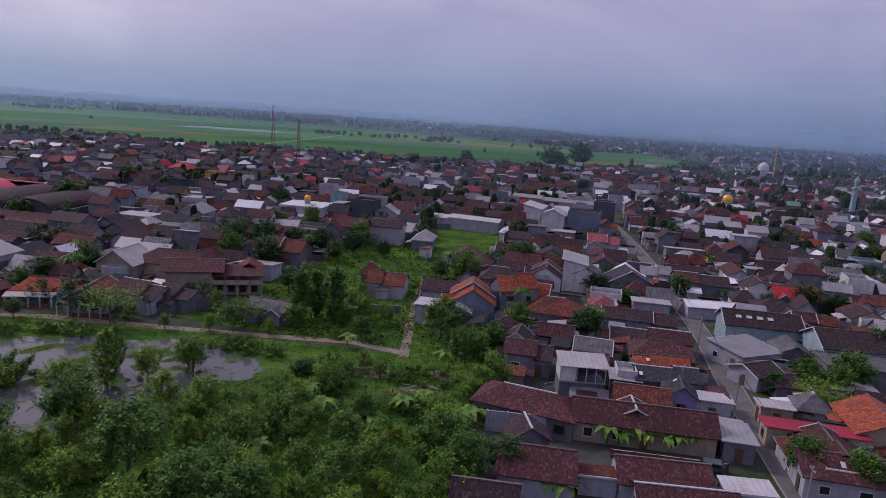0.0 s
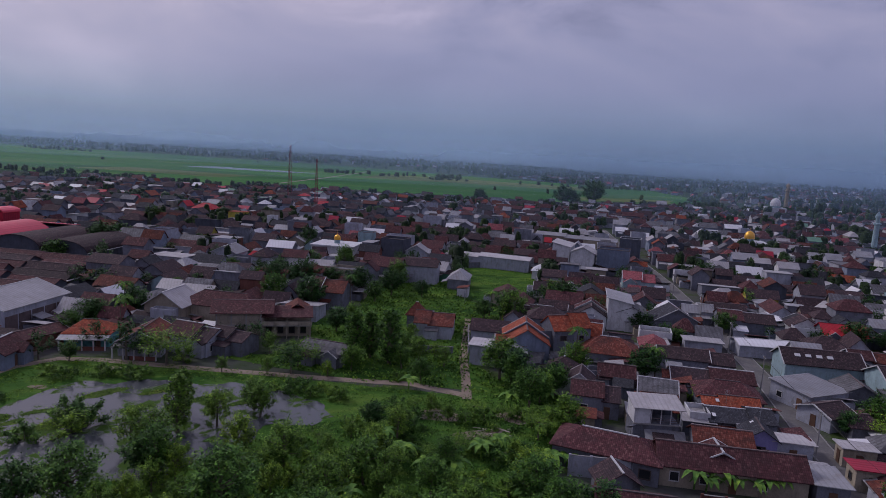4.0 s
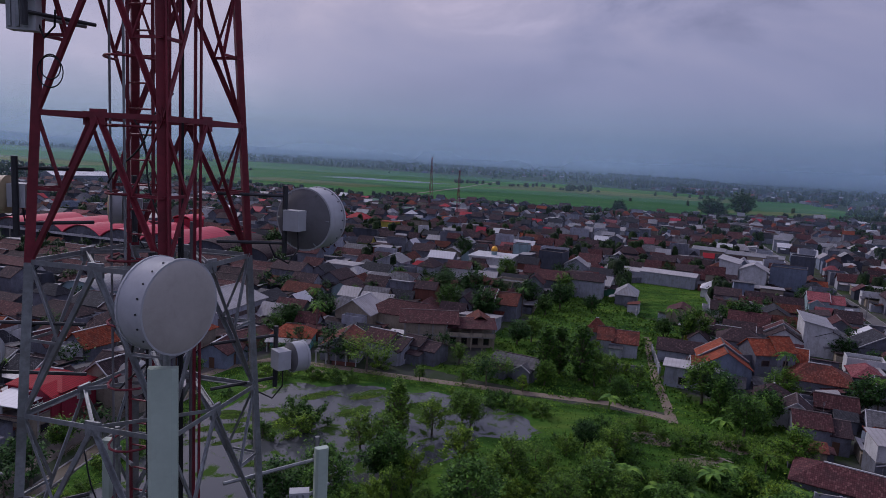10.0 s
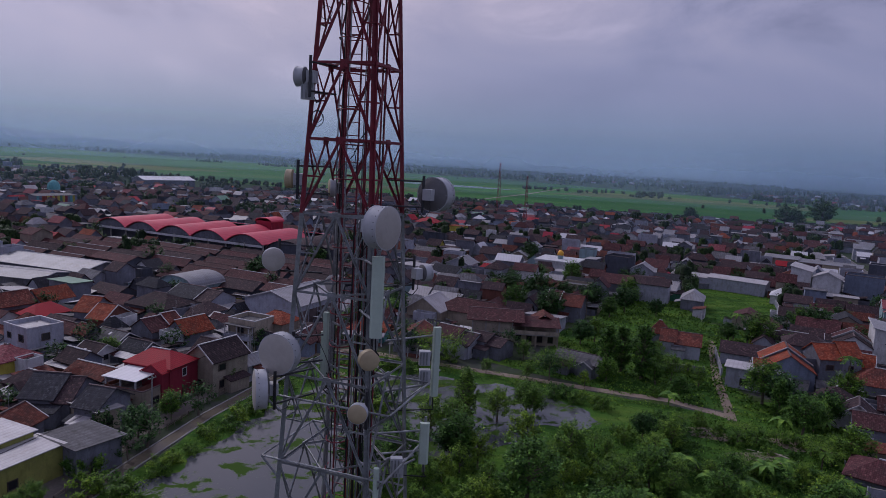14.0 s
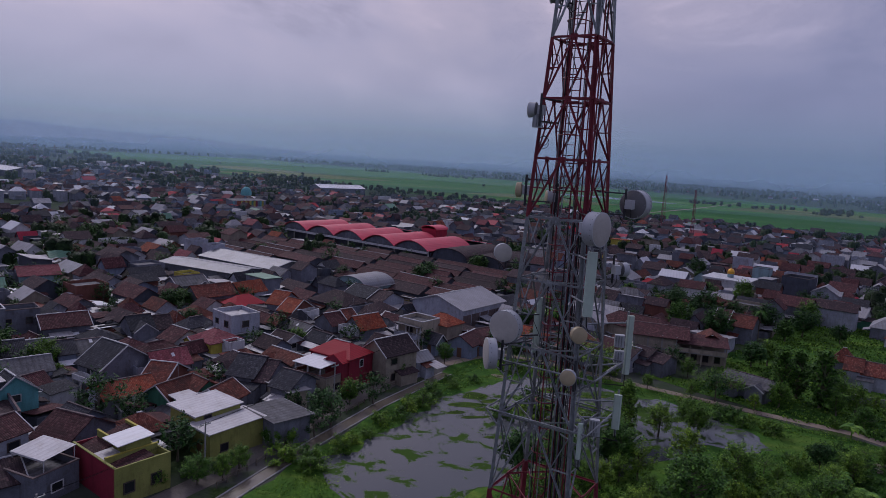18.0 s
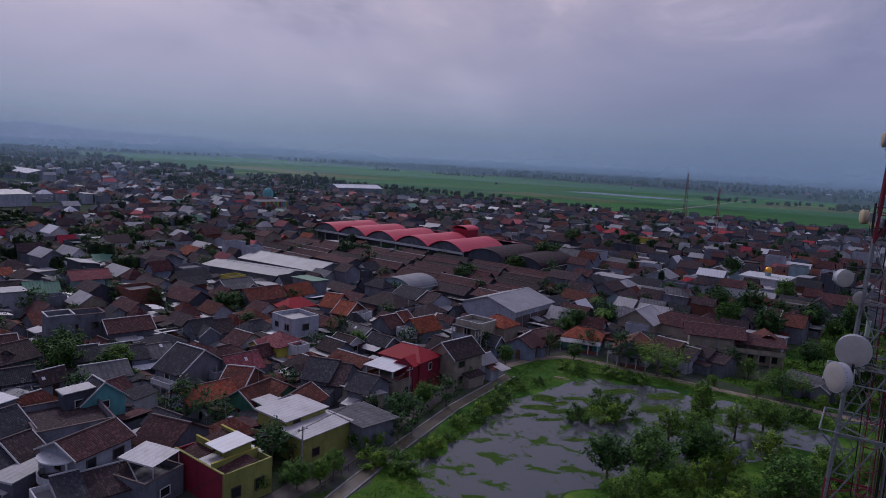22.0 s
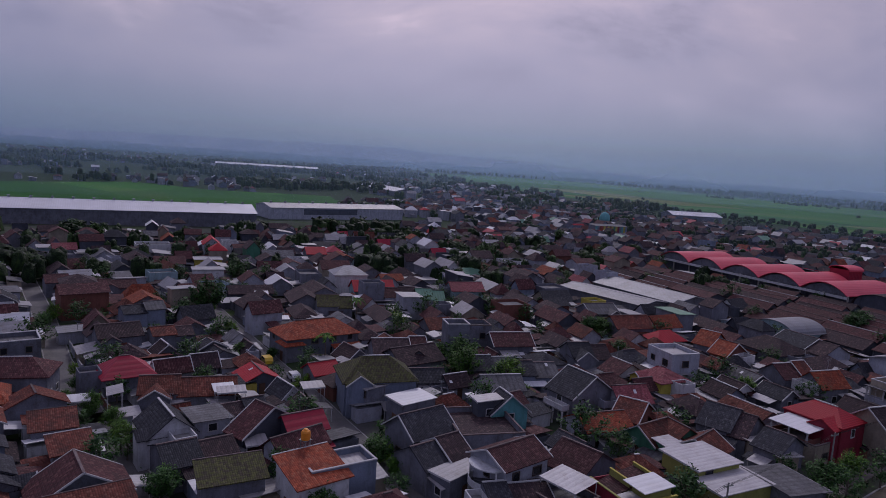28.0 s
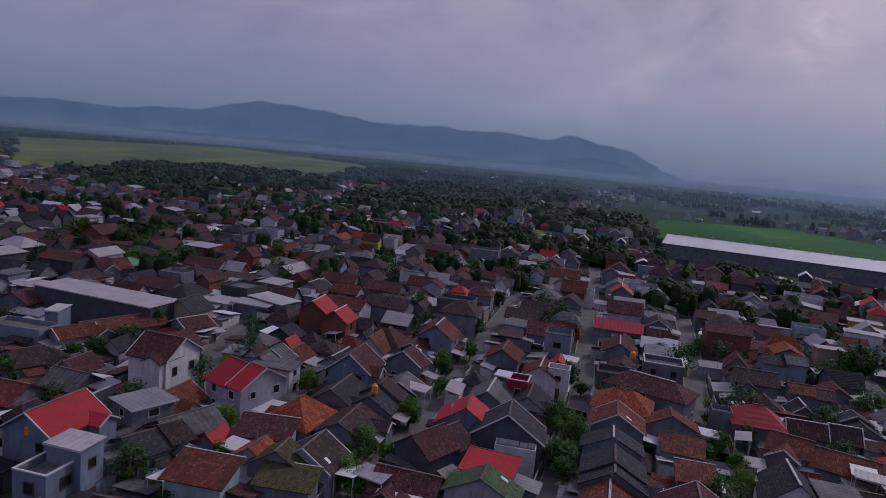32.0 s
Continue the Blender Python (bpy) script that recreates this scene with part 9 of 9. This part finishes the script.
far_trees("wood", 1500, lambda x, y: inside(x, y, WOODS) and math.hypot(x, y) > 380 and noise.noise((x * 0.008, y * 0.008, 7)) > -0.02 and open_spot(x, y, 2.0), 42, -1300, -420, -440, 80, LEAF_F, "dense dark wood at the edge of the town", 7, 11, 30, 3.1)
far_trees("field_edge_trees", 260, lambda x, y: near_line(x, y, RICE[2:9], 16), 43, -700, 620, 560, 860, LEAF_F, "row of trees along the rice fields", 3.5, 7, 20)
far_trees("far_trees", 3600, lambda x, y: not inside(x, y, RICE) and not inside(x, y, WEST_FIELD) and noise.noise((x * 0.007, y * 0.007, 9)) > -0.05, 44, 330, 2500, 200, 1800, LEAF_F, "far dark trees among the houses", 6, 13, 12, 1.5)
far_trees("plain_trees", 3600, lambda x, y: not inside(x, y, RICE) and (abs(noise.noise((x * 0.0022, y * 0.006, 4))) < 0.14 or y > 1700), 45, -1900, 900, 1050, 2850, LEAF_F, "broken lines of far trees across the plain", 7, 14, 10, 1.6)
far_trees("paddy_trees", 9, lambda x, y: inside(x, y, RICE) and noise.noise((x * 0.02, y * 0.02, 4)) > 0.25, 49, -1000, 560, 640, 1500, LEAF_F, "single trees and hedges in the rice fields", 4, 9, 14)
HEDGES = ([(40, 1075), (120, 1050), (260, 1075)], [(200, 1010), (420, 960), (560, 1000)], [(-260, 1640), (-120, 1610), (40, 1660)], [(-700, 1560), (-420, 1500)])
far_trees("paddy_hedges", 330, lambda x, y: any(near_line(x, y, q, 10) for q in HEDGES) and noise.noise((x * 0.012, y * 0.012, 8)) > -0.2, 61, -900, 600, 900, 1700, LEAF_F, "broken hedges and tree rows between the rice fields", 4, 9, 16, 1.5)
far_trees("west_town_trees", 240, lambda x, y: town_spot(x, y) and noise.noise((x * 0.022, y * 0.022, 5)) > 0.16 and not (x < -335 and y > 50), 62, -450, -150, -160, 260, LEAF_T, "dark green trees between the western houses", 6, 10, 22, 1.45)
far_trees("north_west_trees", 2000, lambda x, y: not inside(x, y, RICE) and not inside(x, y, WEST_FIELD) and noise.noise((x * 0.008, y * 0.011, 6)) > 0.14, 46, -1700, -400, 200, 1350, LEAF_F, "far dark trees among scattered houses", 6, 13, 12, 1.5)
far_trees("south_west_trees", 2800, lambda x, y: not inside(x, y, SW_FIELD) and math.hypot(x, y) > 430 and (x < -900 or y < -500 or noise.noise((x * 0.008, y * 0.008, 7)) > 0.02), 47, -1900, -240, -1200, 100, LEAF_F, "far dark trees south of the town", 5, 9, 12, 2.4)

# ---- masts, poles, small things ----
def guyed_mast(x, y, h, label, wide=1.2):
    e = thing("lattice_mast", x, y, 0, 20, label, "mast")
    for k in range(3):
        a = 2 * math.pi * k / 3
        part("leg", Build().tube((wide * math.cos(a), wide * math.sin(a), 0), (0.45 * math.cos(a), 0.45 * math.sin(a), h), 0.16, 0.12, 5).mesh("leg", M_REDP), e)
    g, n = Build(), int(h / 3)
    for k in range(n):
        for j in range(3):
            a0, a1 = 2 * math.pi * j / 3, 2 * math.pi * (j + 1) / 3
            r0, r1 = wide + (0.45 - wide) * k / n, wide + (0.45 - wide) * (k + 1) / n
            g.tube((r0 * math.cos(a0), r0 * math.sin(a0), h * k / n), (r1 * math.cos(a1), r1 * math.sin(a1), h * (k + 1) / n), 0.07, 0.07, 4)
    part("bracing", g.mesh("bracing", M_REDP), e)


guyed_mast(3.0, 525, 41, "far lattice mast at the edge of the fields", 2.0)
guyed_mast(22, 470, 33, "second, lower red lattice mast", 1.4)


def pole(x, y, h, label="grey concrete utility pole with cross arm"):
    e = thing("utility_pole", x, y, 0, 70, label, "utility pole", "utility poles")
    part("post", Build().tube((0, 0, 0), (0, 0, h), 0.15, 0.10, 8).mesh("post", M_CONC), e)
    part("cross_arm", Build().box(-0.8, -0.06, h - 0.5, 0.8, 0.06, h - 0.38).mesh("cross_arm", M_STEELP), e)
    for x0 in (-0.7, 0, 0.7):
        part("insulator", Build().lathe([(0.05, h - 0.38), (0.07, h - 0.28), (0.03, h - 0.18)], Matrix.Translation((x0, 0, 0)), 6).mesh("insulator", M_TRIM), e)
    return (x, y, h)


def wires(a, b, label="black overhead wires sagging between poles"):
    e = Build()
    for off in (-0.7, 0, 0.7):
        last = None
        for i in range(13):
            s = i / 12
            p = Vector((a[0] + (b[0] - a[0]) * s + off * 0.35, a[1] + (b[1] - a[1]) * s + off, a[2] + (b[2] - a[2]) * s - 0.25 - 1.0 * 4 * s * (1 - s) * 0.5))
            if last is not None:
                e.tube(last, p, 0.018, 0.018, 3)
            last = p
    tagged(new("overhead_wire", e.mesh("overhead_wire", M_CABLE)), label, "wire", "overhead wires")


row = [pole(x, y, 8.5) for x, y in ((80.5, 57), (90.4, 84), (101, 111), (111, 136), (122, 165), (134, 200))]
for a, b in zip(row, row[1:]):
    wires(a, b)
row = [pole(x, y, 7.4) for x, y in ((-56.5, 40), (-53.5, 62.3), (-50, 92), (-45, 120))]
for a, b in zip(row, row[1:]):
    wires(a, b)
row = [pole(x, y, 7.5) for x, y in ((-92, -7), (-126, -3.2), (-160, 1.8), (-195, 6))]
for a, b in zip(row, row[1:]):
    wires(a, b)


def water_tank(x, y, z, label="orange plastic water tank on a steel stand", stand=2.4, r=0.6):
    e = thing("water_tank", x, y, z, 10, label, "water tank", "water tanks")
    g = Build()
    for sx in (-1, 1):
        for sy in (-1, 1):
            g.tube((sx * r * 0.8, sy * r * 0.8, 0), (sx * r * 0.7, sy * r * 0.7, stand), 0.04, 0.04, 5)
        g.tube((sx * r * 0.8, -r * 0.8, 0.2), (sx * r * 0.7, r * 0.7, stand - 0.2), 0.025, 0.025, 4)
        g.tube((-r * 0.8, sx * r * 0.8, 0.2), (r * 0.7, sx * r * 0.7, stand - 0.2), 0.025, 0.025, 4)
    part("stand", g.mesh("stand", M_STEELP), e)
    part("platform", Build().box(-r, -r, stand, r, r, stand + 0.06).mesh("platform", M_STEELP), e)
    part("tank", Build().lathe([(r * 0.95, stand + 0.06), (r, stand + 0.2), (r, stand + 0.5), (r * 0.96, stand + 0.55), (r, stand + 0.6), (r, stand + 1.0), (r * 0.8, stand + 1.2), (r * 0.35, stand + 1.35)], None, 16).mesh("tank", M_TANK), e)
    part("lid", Build().lathe([(r * 0.4, stand + 1.34), (r * 0.4, stand + 1.42), (r * 0.1, stand + 1.46)], None, 12).mesh("lid", M_TANK), e)


water_tank(-93.5, 30.2, 4.5)
def banana(x, y, seed):
    rng = random.Random(seed)
    e = thing("banana_plant", x, y, 0, 0, "banana plant with long arching green leaves", "banana plant", "banana plants")
    h = rng.uniform(1.8, 2.6)
    part("stem", Build().tube((0, 0, 0), (0.1, 0, h), 0.14, 0.09, 7).mesh("stem", LEAF_B), e)
    for k in range(8):
        a, L, b = k * 2.4 + rng.uniform(-.3, .3), rng.uniform(1.9, 2.7), Build()
        d = Vector((math.cos(a), math.sin(a), 0))
        s = Vector((-math.sin(a), math.cos(a), 0)) * 0.40
        pts = [Vector((0.1, 0, h)) + d * L * t + Vector((0, 0, L * (0.95 * t - 1.15 * t * t))) for t in (0, 0.25, 0.5, 0.75, 1.0)]
        wd = (0.3, 1, 1.1, 0.8, 0.1)
        v = [p + s * q for p, q in zip(pts, wd)] + [p - Vector((0, 0, 0.06)) for p in pts] + [p - s * q for p, q in zip(pts, wd)]
        b.add(v, [(i, i + 1, i + 6, i + 5) for i in range(4)] + [(i + 5, i + 6, i + 11, i + 10) for i in range(4)])
        part("leaf", b.mesh("leaf", LEAF_B), e)


for i, (x, y) in enumerate(((67.5, 79), (68.8, 78.2), (71, 78.4), (72.6, 77.4), (74.6, 76.8), (76.2, 76.2), (78.2, 76.4), (48, 85), (46.5, 83.5), (49.5, 86), (54, 67), (56, 66), (45, 74), (47, 75.5), (43, 72.5), (9, 73), (34.3, 118), (27.1, 95.4), (31.9, 85.4), (24, 84), (51, 95.9), (52.2, 86.4), (54.5, 113.6), (36.2, 133.8), (40.5, 89.6), (57.9, 110.2), (35.4, 84.5), (50.7, 108.6), (44, 92.5), (29, 90), (21, 78))):
    banana(x, y, i)


def stick_heap(x, y, n, seed):
    rng = random.Random(seed)
    e = thing("bamboo_heap", x, y, 0, 0, "heap of pale cut bamboo poles on bare ground", "bamboo heap")
    for k in range(n):
        a, L = rng.gauss(-0.35, 0.35), rng.uniform(1.6, 3.6)
        p = Vector((rng.uniform(-2.2, 2.2), rng.uniform(-1.6, 1.6), rng.uniform(0.08, 0.35)))
        q = Vector((math.cos(a), math.sin(a), rng.uniform(-0.02, 0.06))) * L * 0.5
        part("bamboo_pole", Build().tube(p - q, p + q, 0.06, 0.045, 5).mesh("bamboo_pole", M_BAMBOO), e)


M_BAMBOO = material("dry_bamboo", (0.34, 0.30, 0.25), 0.8, 0.3, 0.2, 0.8, 8.0)
stick_heap(36.2, 106.2, 16, 4)
stick_heap(44.5, 98.4, 9, 5)


def palm(x, y, h, seed):
    rng = random.Random(seed)
    e = thing("palm_tree", x, y, 0, rng.uniform(0, 360), "coconut palm with a bare trunk and drooping fronds", "palm tree", "coconut palms")
    part("trunk", Build().tube((0, 0, 0), (0.3, 0.1, h * 0.55), 0.17, 0.13, 7).tube((0.3, 0.1, h * 0.55), (0.35, 0.3, h), 0.13, 0.10, 7).mesh("trunk", M_BARK), e)
    for k in range(14):
        a, L, b = k * 2.4 + rng.uniform(-.3, .3), rng.uniform(2.0, 2.7), Build()
        up = rng.uniform(0.1, 0.8)
        d, s = Vector((math.cos(a), math.sin(a), 0)), Vector((-math.sin(a), math.cos(a), 0))
        pts = [Vector((0.35, 0.3, h)) + d * L * t + Vector((0, 0, L * (up * t - (0.6 + up * 0.6) * t * t))) for t in [i / 9 for i in range(10)]]
        for p, q in zip(pts, pts[1:]):
            b.tube(p, q, 0.02, 0.02, 3)
            for sg in (-1, 1):
                w_ = 0.55 * (1 - abs((p - pts[0]).length / L - 0.45))
                b.add([p, q, (p + q) / 2 + s * sg * w_ + d * 0.15 - Vector((0, 0, 0.22))], [(0, 1, 2)])
        part("frond", b.mesh("frond", LEAF), e)


for i, (x, y, h) in enumerate(((70, 128, 9), (-23, 153, 8), (-24, 160, 7), (-26, 170, 8), (84, 120, 7), (28, 185, 8), (64, 172, 7), (-134, 62, 6.5), (-160, 90, 6))):
    palm(x, y, h, i)


def car(x, y, turn, colour, label):
    e = thing("car", x, y, 0.05, turn, label, "car", "parked cars")
    m = material("car_paint", colour, 0.3, 0.05, 0.02, specular=0.5)
    prof = [(-2.0, 0.35), (2.0, 0.35), (2.05, 0.75), (1.25, 0.95), (0.7, 1.5), (-1.5, 1.55), (-2.0, 1.0)]
    b = Build()
    n = len(prof)
    b.add([(p, -0.8, z) for p, z in prof] + [(p, 0.8, z) for p, z in prof], [tuple(range(n)), tuple(range(2 * n - 1, n - 1, -1))] + [(i, n + i, n + (i + 1) % n, (i + 1) % n) for i in range(n)])
    part("body", b.mesh("body", m), e)
    for s in (-1, 1):
        part("side_window", Build().add([(-1.4, s * 0.805, 1.0), (1.0, s * 0.805, 1.0), (0.6, s * 0.805, 1.42), (-1.35, s * 0.805, 1.47)], [(0, 1, 2, 3)]).mesh("side_window", M_GLASS), e)
        for x0 in (-1.25, 1.3):
            part("wheel", Build().lathe([(0.31, -0.1), (0.33, -0.06), (0.33, 0.06), (0.31, 0.1)], pose(x0, s * 0.74, 0.32, 90), 14).mesh("wheel", M_CABLE), e)
    part("windscreen", Build().add([(1.22, -0.7, 0.98), (1.22, 0.7, 0.98), (0.74, 0.66, 1.46), (0.74, -0.66, 1.46)], [(0, 1, 2, 3)]).mesh("windscreen", M_GLASS, ), e, "", Matrix.Translation((0.02, 0, 0.01)))


car(-130.5, 52.5, 165, (0.55, 0.56, 0.58), "silver van parked in a narrow street")
car(109, 90, 160, (0.3, 0.31, 0.33), "grey car parked under the trees")
car(112.5, 89.5, 150, (0.05, 0.05, 0.06), "black car parked under the trees")
car(-101, -57, 160, (0.65, 0.66, 0.68), "white car parked beside a house")
car(-142, 53.6, 165, (0.55, 0.36, 0.02), "yellow delivery van in a narrow street")
for k, c in enumerate(((0.6, 0.6, 0.62), (0.06, 0.06, 0.07), (0.5, 0.51, 0.53), (0.25, 0.03, 0.03), (0.62, 0.62, 0.62), (0.10, 0.12, 0.18))):
    car(-45.5 + 1.0 * (k % 3) * 2.9, 226 + 8 * (k // 3) + 1.0 * (k % 3), 70, c, "%s car in the market car park" % ("white", "black", "silver", "dark red", "white", "dark blue")[k])
car(78, 71, 150, (0.04, 0.06, 0.07), "dark car in a front yard")
water_tank(-160, 8, 6.2, "yellow-orange water tank on a roof", 0.3)
water_tank(-124, -36, 5.8, "orange water tank on a house roof", 0.2, 0.5)
water_tank(-96, -71, 5.9, "pale orange water tank on a roof terrace", 0.05, 0.55)


def satellite_dish(x, y, z, r=1.1):
    e = thing("satellite_dish", x, y, z, 200, "grey mesh satellite dish on a roof pole", "satellite dish", "satellite dishes")
    part("reflector", Build().lathe([(0.05, 0), (r * 0.5, r * 0.09), (r, r * 0.34), (r * 1.0, r * 0.37), (r * 0.5, r * 0.13), (0.05, 0.04)], pose(0, 0, 1.5, 25), 20).mesh("reflector", WALLS["grey"]), e)
    part("post", Build().tube((0, 0, 0), (0, 0, 1.5), 0.05, 0.05, 6).mesh("post", M_STEELP), e)


satellite_dish(61.5, 86.5, 4.2, 0.8)
satellite_dish(-113, -63, 3.2, 0.8)
satellite_dish(-166, 26, 5.0, 0.9)


# ---- walls and fences along the lanes ----
def lane_wall(x0, y0, x1, y1, h, wall, label):
    L, turn = math.hypot(x1 - x0, y1 - y0), math.degrees(math.atan2(y1 - y0, x1 - x0))
    e = thing("garden_wall", x0, y0, 0, turn, label, "garden wall", "garden walls along the lanes")
    part("panel", Build().box(0, -0.07, 0, L, 0.07, h).mesh("panel", WALLS[wall]), e)
    part("coping", Build().box(-0.03, -0.11, h, L + 0.03, 0.11, h + 0.07).mesh("coping", M_CONC), e)
    n = max(2, int(L / 2.8) + 1)
    for k in range(n):
        q = L * k / (n - 1)
        part("pier", Build().box(q - 0.16, -0.16, 0, q + 0.16, 0.16, h + 0.16).mesh("pier", WALLS[wall]), e)


wl = random.Random(61)
for key in ("a", "b", "c", "d"):
    pts = STREETS[key]
    for (x0, y0), (x1, y1) in zip(pts[:4], pts[1:5]):
        dx, dy = x1 - x0, y1 - y0
        L = math.hypot(dx, dy)
        for s in (-1, 1):
            q = 1.0
            while q < L - 7:
                n = wl.uniform(4, 7.5)
                if wl.random() < 0.45:
                    ox, oy = -dy / L * 2.75 * s, dx / L * 2.75 * s
                    c = wl.choice(("grey", "pale", "white", "grey", "brick", "beige"))
                    lane_wall(x0 + dx * q / L + ox, y0 + dy * q / L + oy, x0 + dx * (q + n) / L + ox, y0 + dy * (q + n) / L + oy, wl.uniform(1.0, 1.7), c, "%s garden wall with piers along a lane" % WALLWORD[c])
                q += n + wl.uniform(1.5, 4)
# grey compound wall below the long maroon roof, and the garden walls behind the pond
lane_wall(51.6, 84.2, 62.6, 80.9, 3.0, "pale", "tall stained cement wall of a compound")
lane_wall(66.5, 75.6, 80.5, 70.6, 1.1, "brick", "low brick-red wall before the banana plants")
lane_wall(38, 141, 47, 139.5, 1.6, "grey", "old cement garden wall among weeds")
lane_wall(50.5, 139, 54.5, 156, 1.8, "pale", "pale garden wall beside the earth path")
lane_wall(62, 192, 74, 246, 2.0, "pale", "pale wall round the grass plot")
lane_wall(74, 247, 104, 255, 2.0, "grey", "bare cement wall behind the grass plot")
lane_wall(85, 190, 104, 253, 2.0, "pale", "pale wall round the grass plot")
# fence between the ditch and the lane
for k in range(9):
    a, b = (-51.2 + 0.9 * k, 60 + 7.4 * k), (-50.5 + 0.9 * k, 65.6 + 7.4 * k)
    L, turn = math.hypot(b[0] - a[0], b[1] - a[1]), math.degrees(math.atan2(b[1] - a[1], b[0] - a[0]))
    e = thing("lane_fence", a[0] + 1.2, a[1], 0, turn, "low wooden rail fence between lane and ditch", "fence", "fence along the ditch")
    for q in range(4):
        part("post", Build().box(q * L / 3 - 0.05, -0.05, 0, q * L / 3 + 0.05, 0.05, 0.95).mesh("post", M_BARK), e)
    for z in (0.45, 0.85):
        part("rail", Build().box(-0.1, -0.03, z, L + 0.1, 0.03, z + 0.07).mesh("rail", M_BARK), e)


# trees and pale carports along the lanes of the western streets
def clear_near(x, y, r):
    for k in range(40):
        a, q = k * 2.4, 0.14 * k
        if open_spot(x + q * math.cos(a), y + q * math.sin(a), r):
            return x + q * math.cos(a), y + q * math.sin(a)


LANE_TREES = ((-131.7, 17), (-114.8, 16.5), (-125.6, 18.5), (-101.3, 15.3), (-152.9, 21.4), (-195.6, 29), (-144, 48.1), (-160.4, 55.2), (-143.5, 55.6), (-117.5, 44.6), (-93.5, 42.3), (-84.8, 38.5), (-186.1, 63.8), (-182.3, 57.4), (-196.1, 40.7), (-88.1, 29.6), (-143.2, 87.8), (-122.3, -6), (-114.6, -7.3), (-134.8, -5.7), (-152, -2.1),
              (-111, -34.5), (-103.2, -33.3), (-126.9, -30.7), (-141.6, -28.2), (-151.8, -27.9), (-109.5, -55.3), (-105.2, -52), (-145.3, 19.4), (-142.6, -49.7), (-136.7, -87.9), (-134.3, -93.3), (-211.7, -124.6), (-210.3, -111.5), (-191, -48.5), (-188, 25.9), (-160.9, -24.9), (-172.6, -49.8), (-94.4, -52.6))
for i, (x, y) in enumerate(LANE_TREES):
    spot = clear_near(x, y, 0.7)
    if spot:
        tree(spot[0], spot[1], ("dark", "light", "broad", "dark", "young")[i % 5], 0.33 + 0.06 * (i % 4), "beside a narrow lane")


def carport(x, y, turn, w, d, h, sheet_mat, label):
    e = thing("carport", x, y, 0, turn, label, "carport", "carports along the lanes")
    part("roof_sheet", Build().slab([(-w / 2, -d / 2, h), (w / 2, -d / 2, h), (w / 2, d / 2, h + 0.4), (-w / 2, d / 2, h + 0.4)], 0.06).mesh("roof_sheet", sheet_mat), e)
    part("fascia", Build().box(-w / 2, -d / 2 - 0.05, h - 0.2, w / 2, -d / 2, h + 0.02).mesh("fascia", M_TRIM), e)
    for sx in (-1, 1):
        for sy in (-1, 1):
            px, py = sx * (w / 2 - 0.15), sy * (d / 2 - 0.15)
            part("post", Build().box(px - 0.05, py - 0.05, 0, px + 0.05, py + 0.05, h - 0.06 + (0.37 if sy > 0 else 0.0)).mesh("post", M_TRIM), e)


CARPORTS = ((-133.2, 16), (-130.9, 20.6), (-141.6, 32.5), (-119, 20.2), (-121.8, 34), (-102, 29.9), (-118.3, 48.3), (-104.3, 59.5), (-112.8, 57), (-202, 32.7), (-188.6, 21.7), (-192.1, 59.5), (-187.3, 78.7), (-161.3, 69.6), (-132, 91.1), (-169.1, 98.4),
            (-95.8, -53.4), (-102.7, -29), (-103.3, -34.1), (-162.8, -4.2), (-120.5, 33.5), (-148.5, -16.5), (-110, -47.6), (-105.1, -48.6), (-136, -31.9), (-212.1, 71.9), (-258.4, 51.2), (-178, -78.9), (-162.7, -52.3))
port = random.Random(88)
for x, y in CARPORTS:
    spot = clear_near(x, y, 0.9) or (x, y)
    carport(spot[0], spot[1], port.choice((-20, 70)) + port.uniform(-3, 3), port.uniform(3.0, 4.8), port.uniform(2.2, 3.2), port.uniform(3.1, 4.2), ROOFS[port.choice(("white", "white", "bright"))], "pale metal carport on thin posts beside a lane")
carport(-68.4, 51.4, -4, 5.6, 4.4, 5.1, ROOFS["white"], "flat pale metal canopy over a roof terrace")
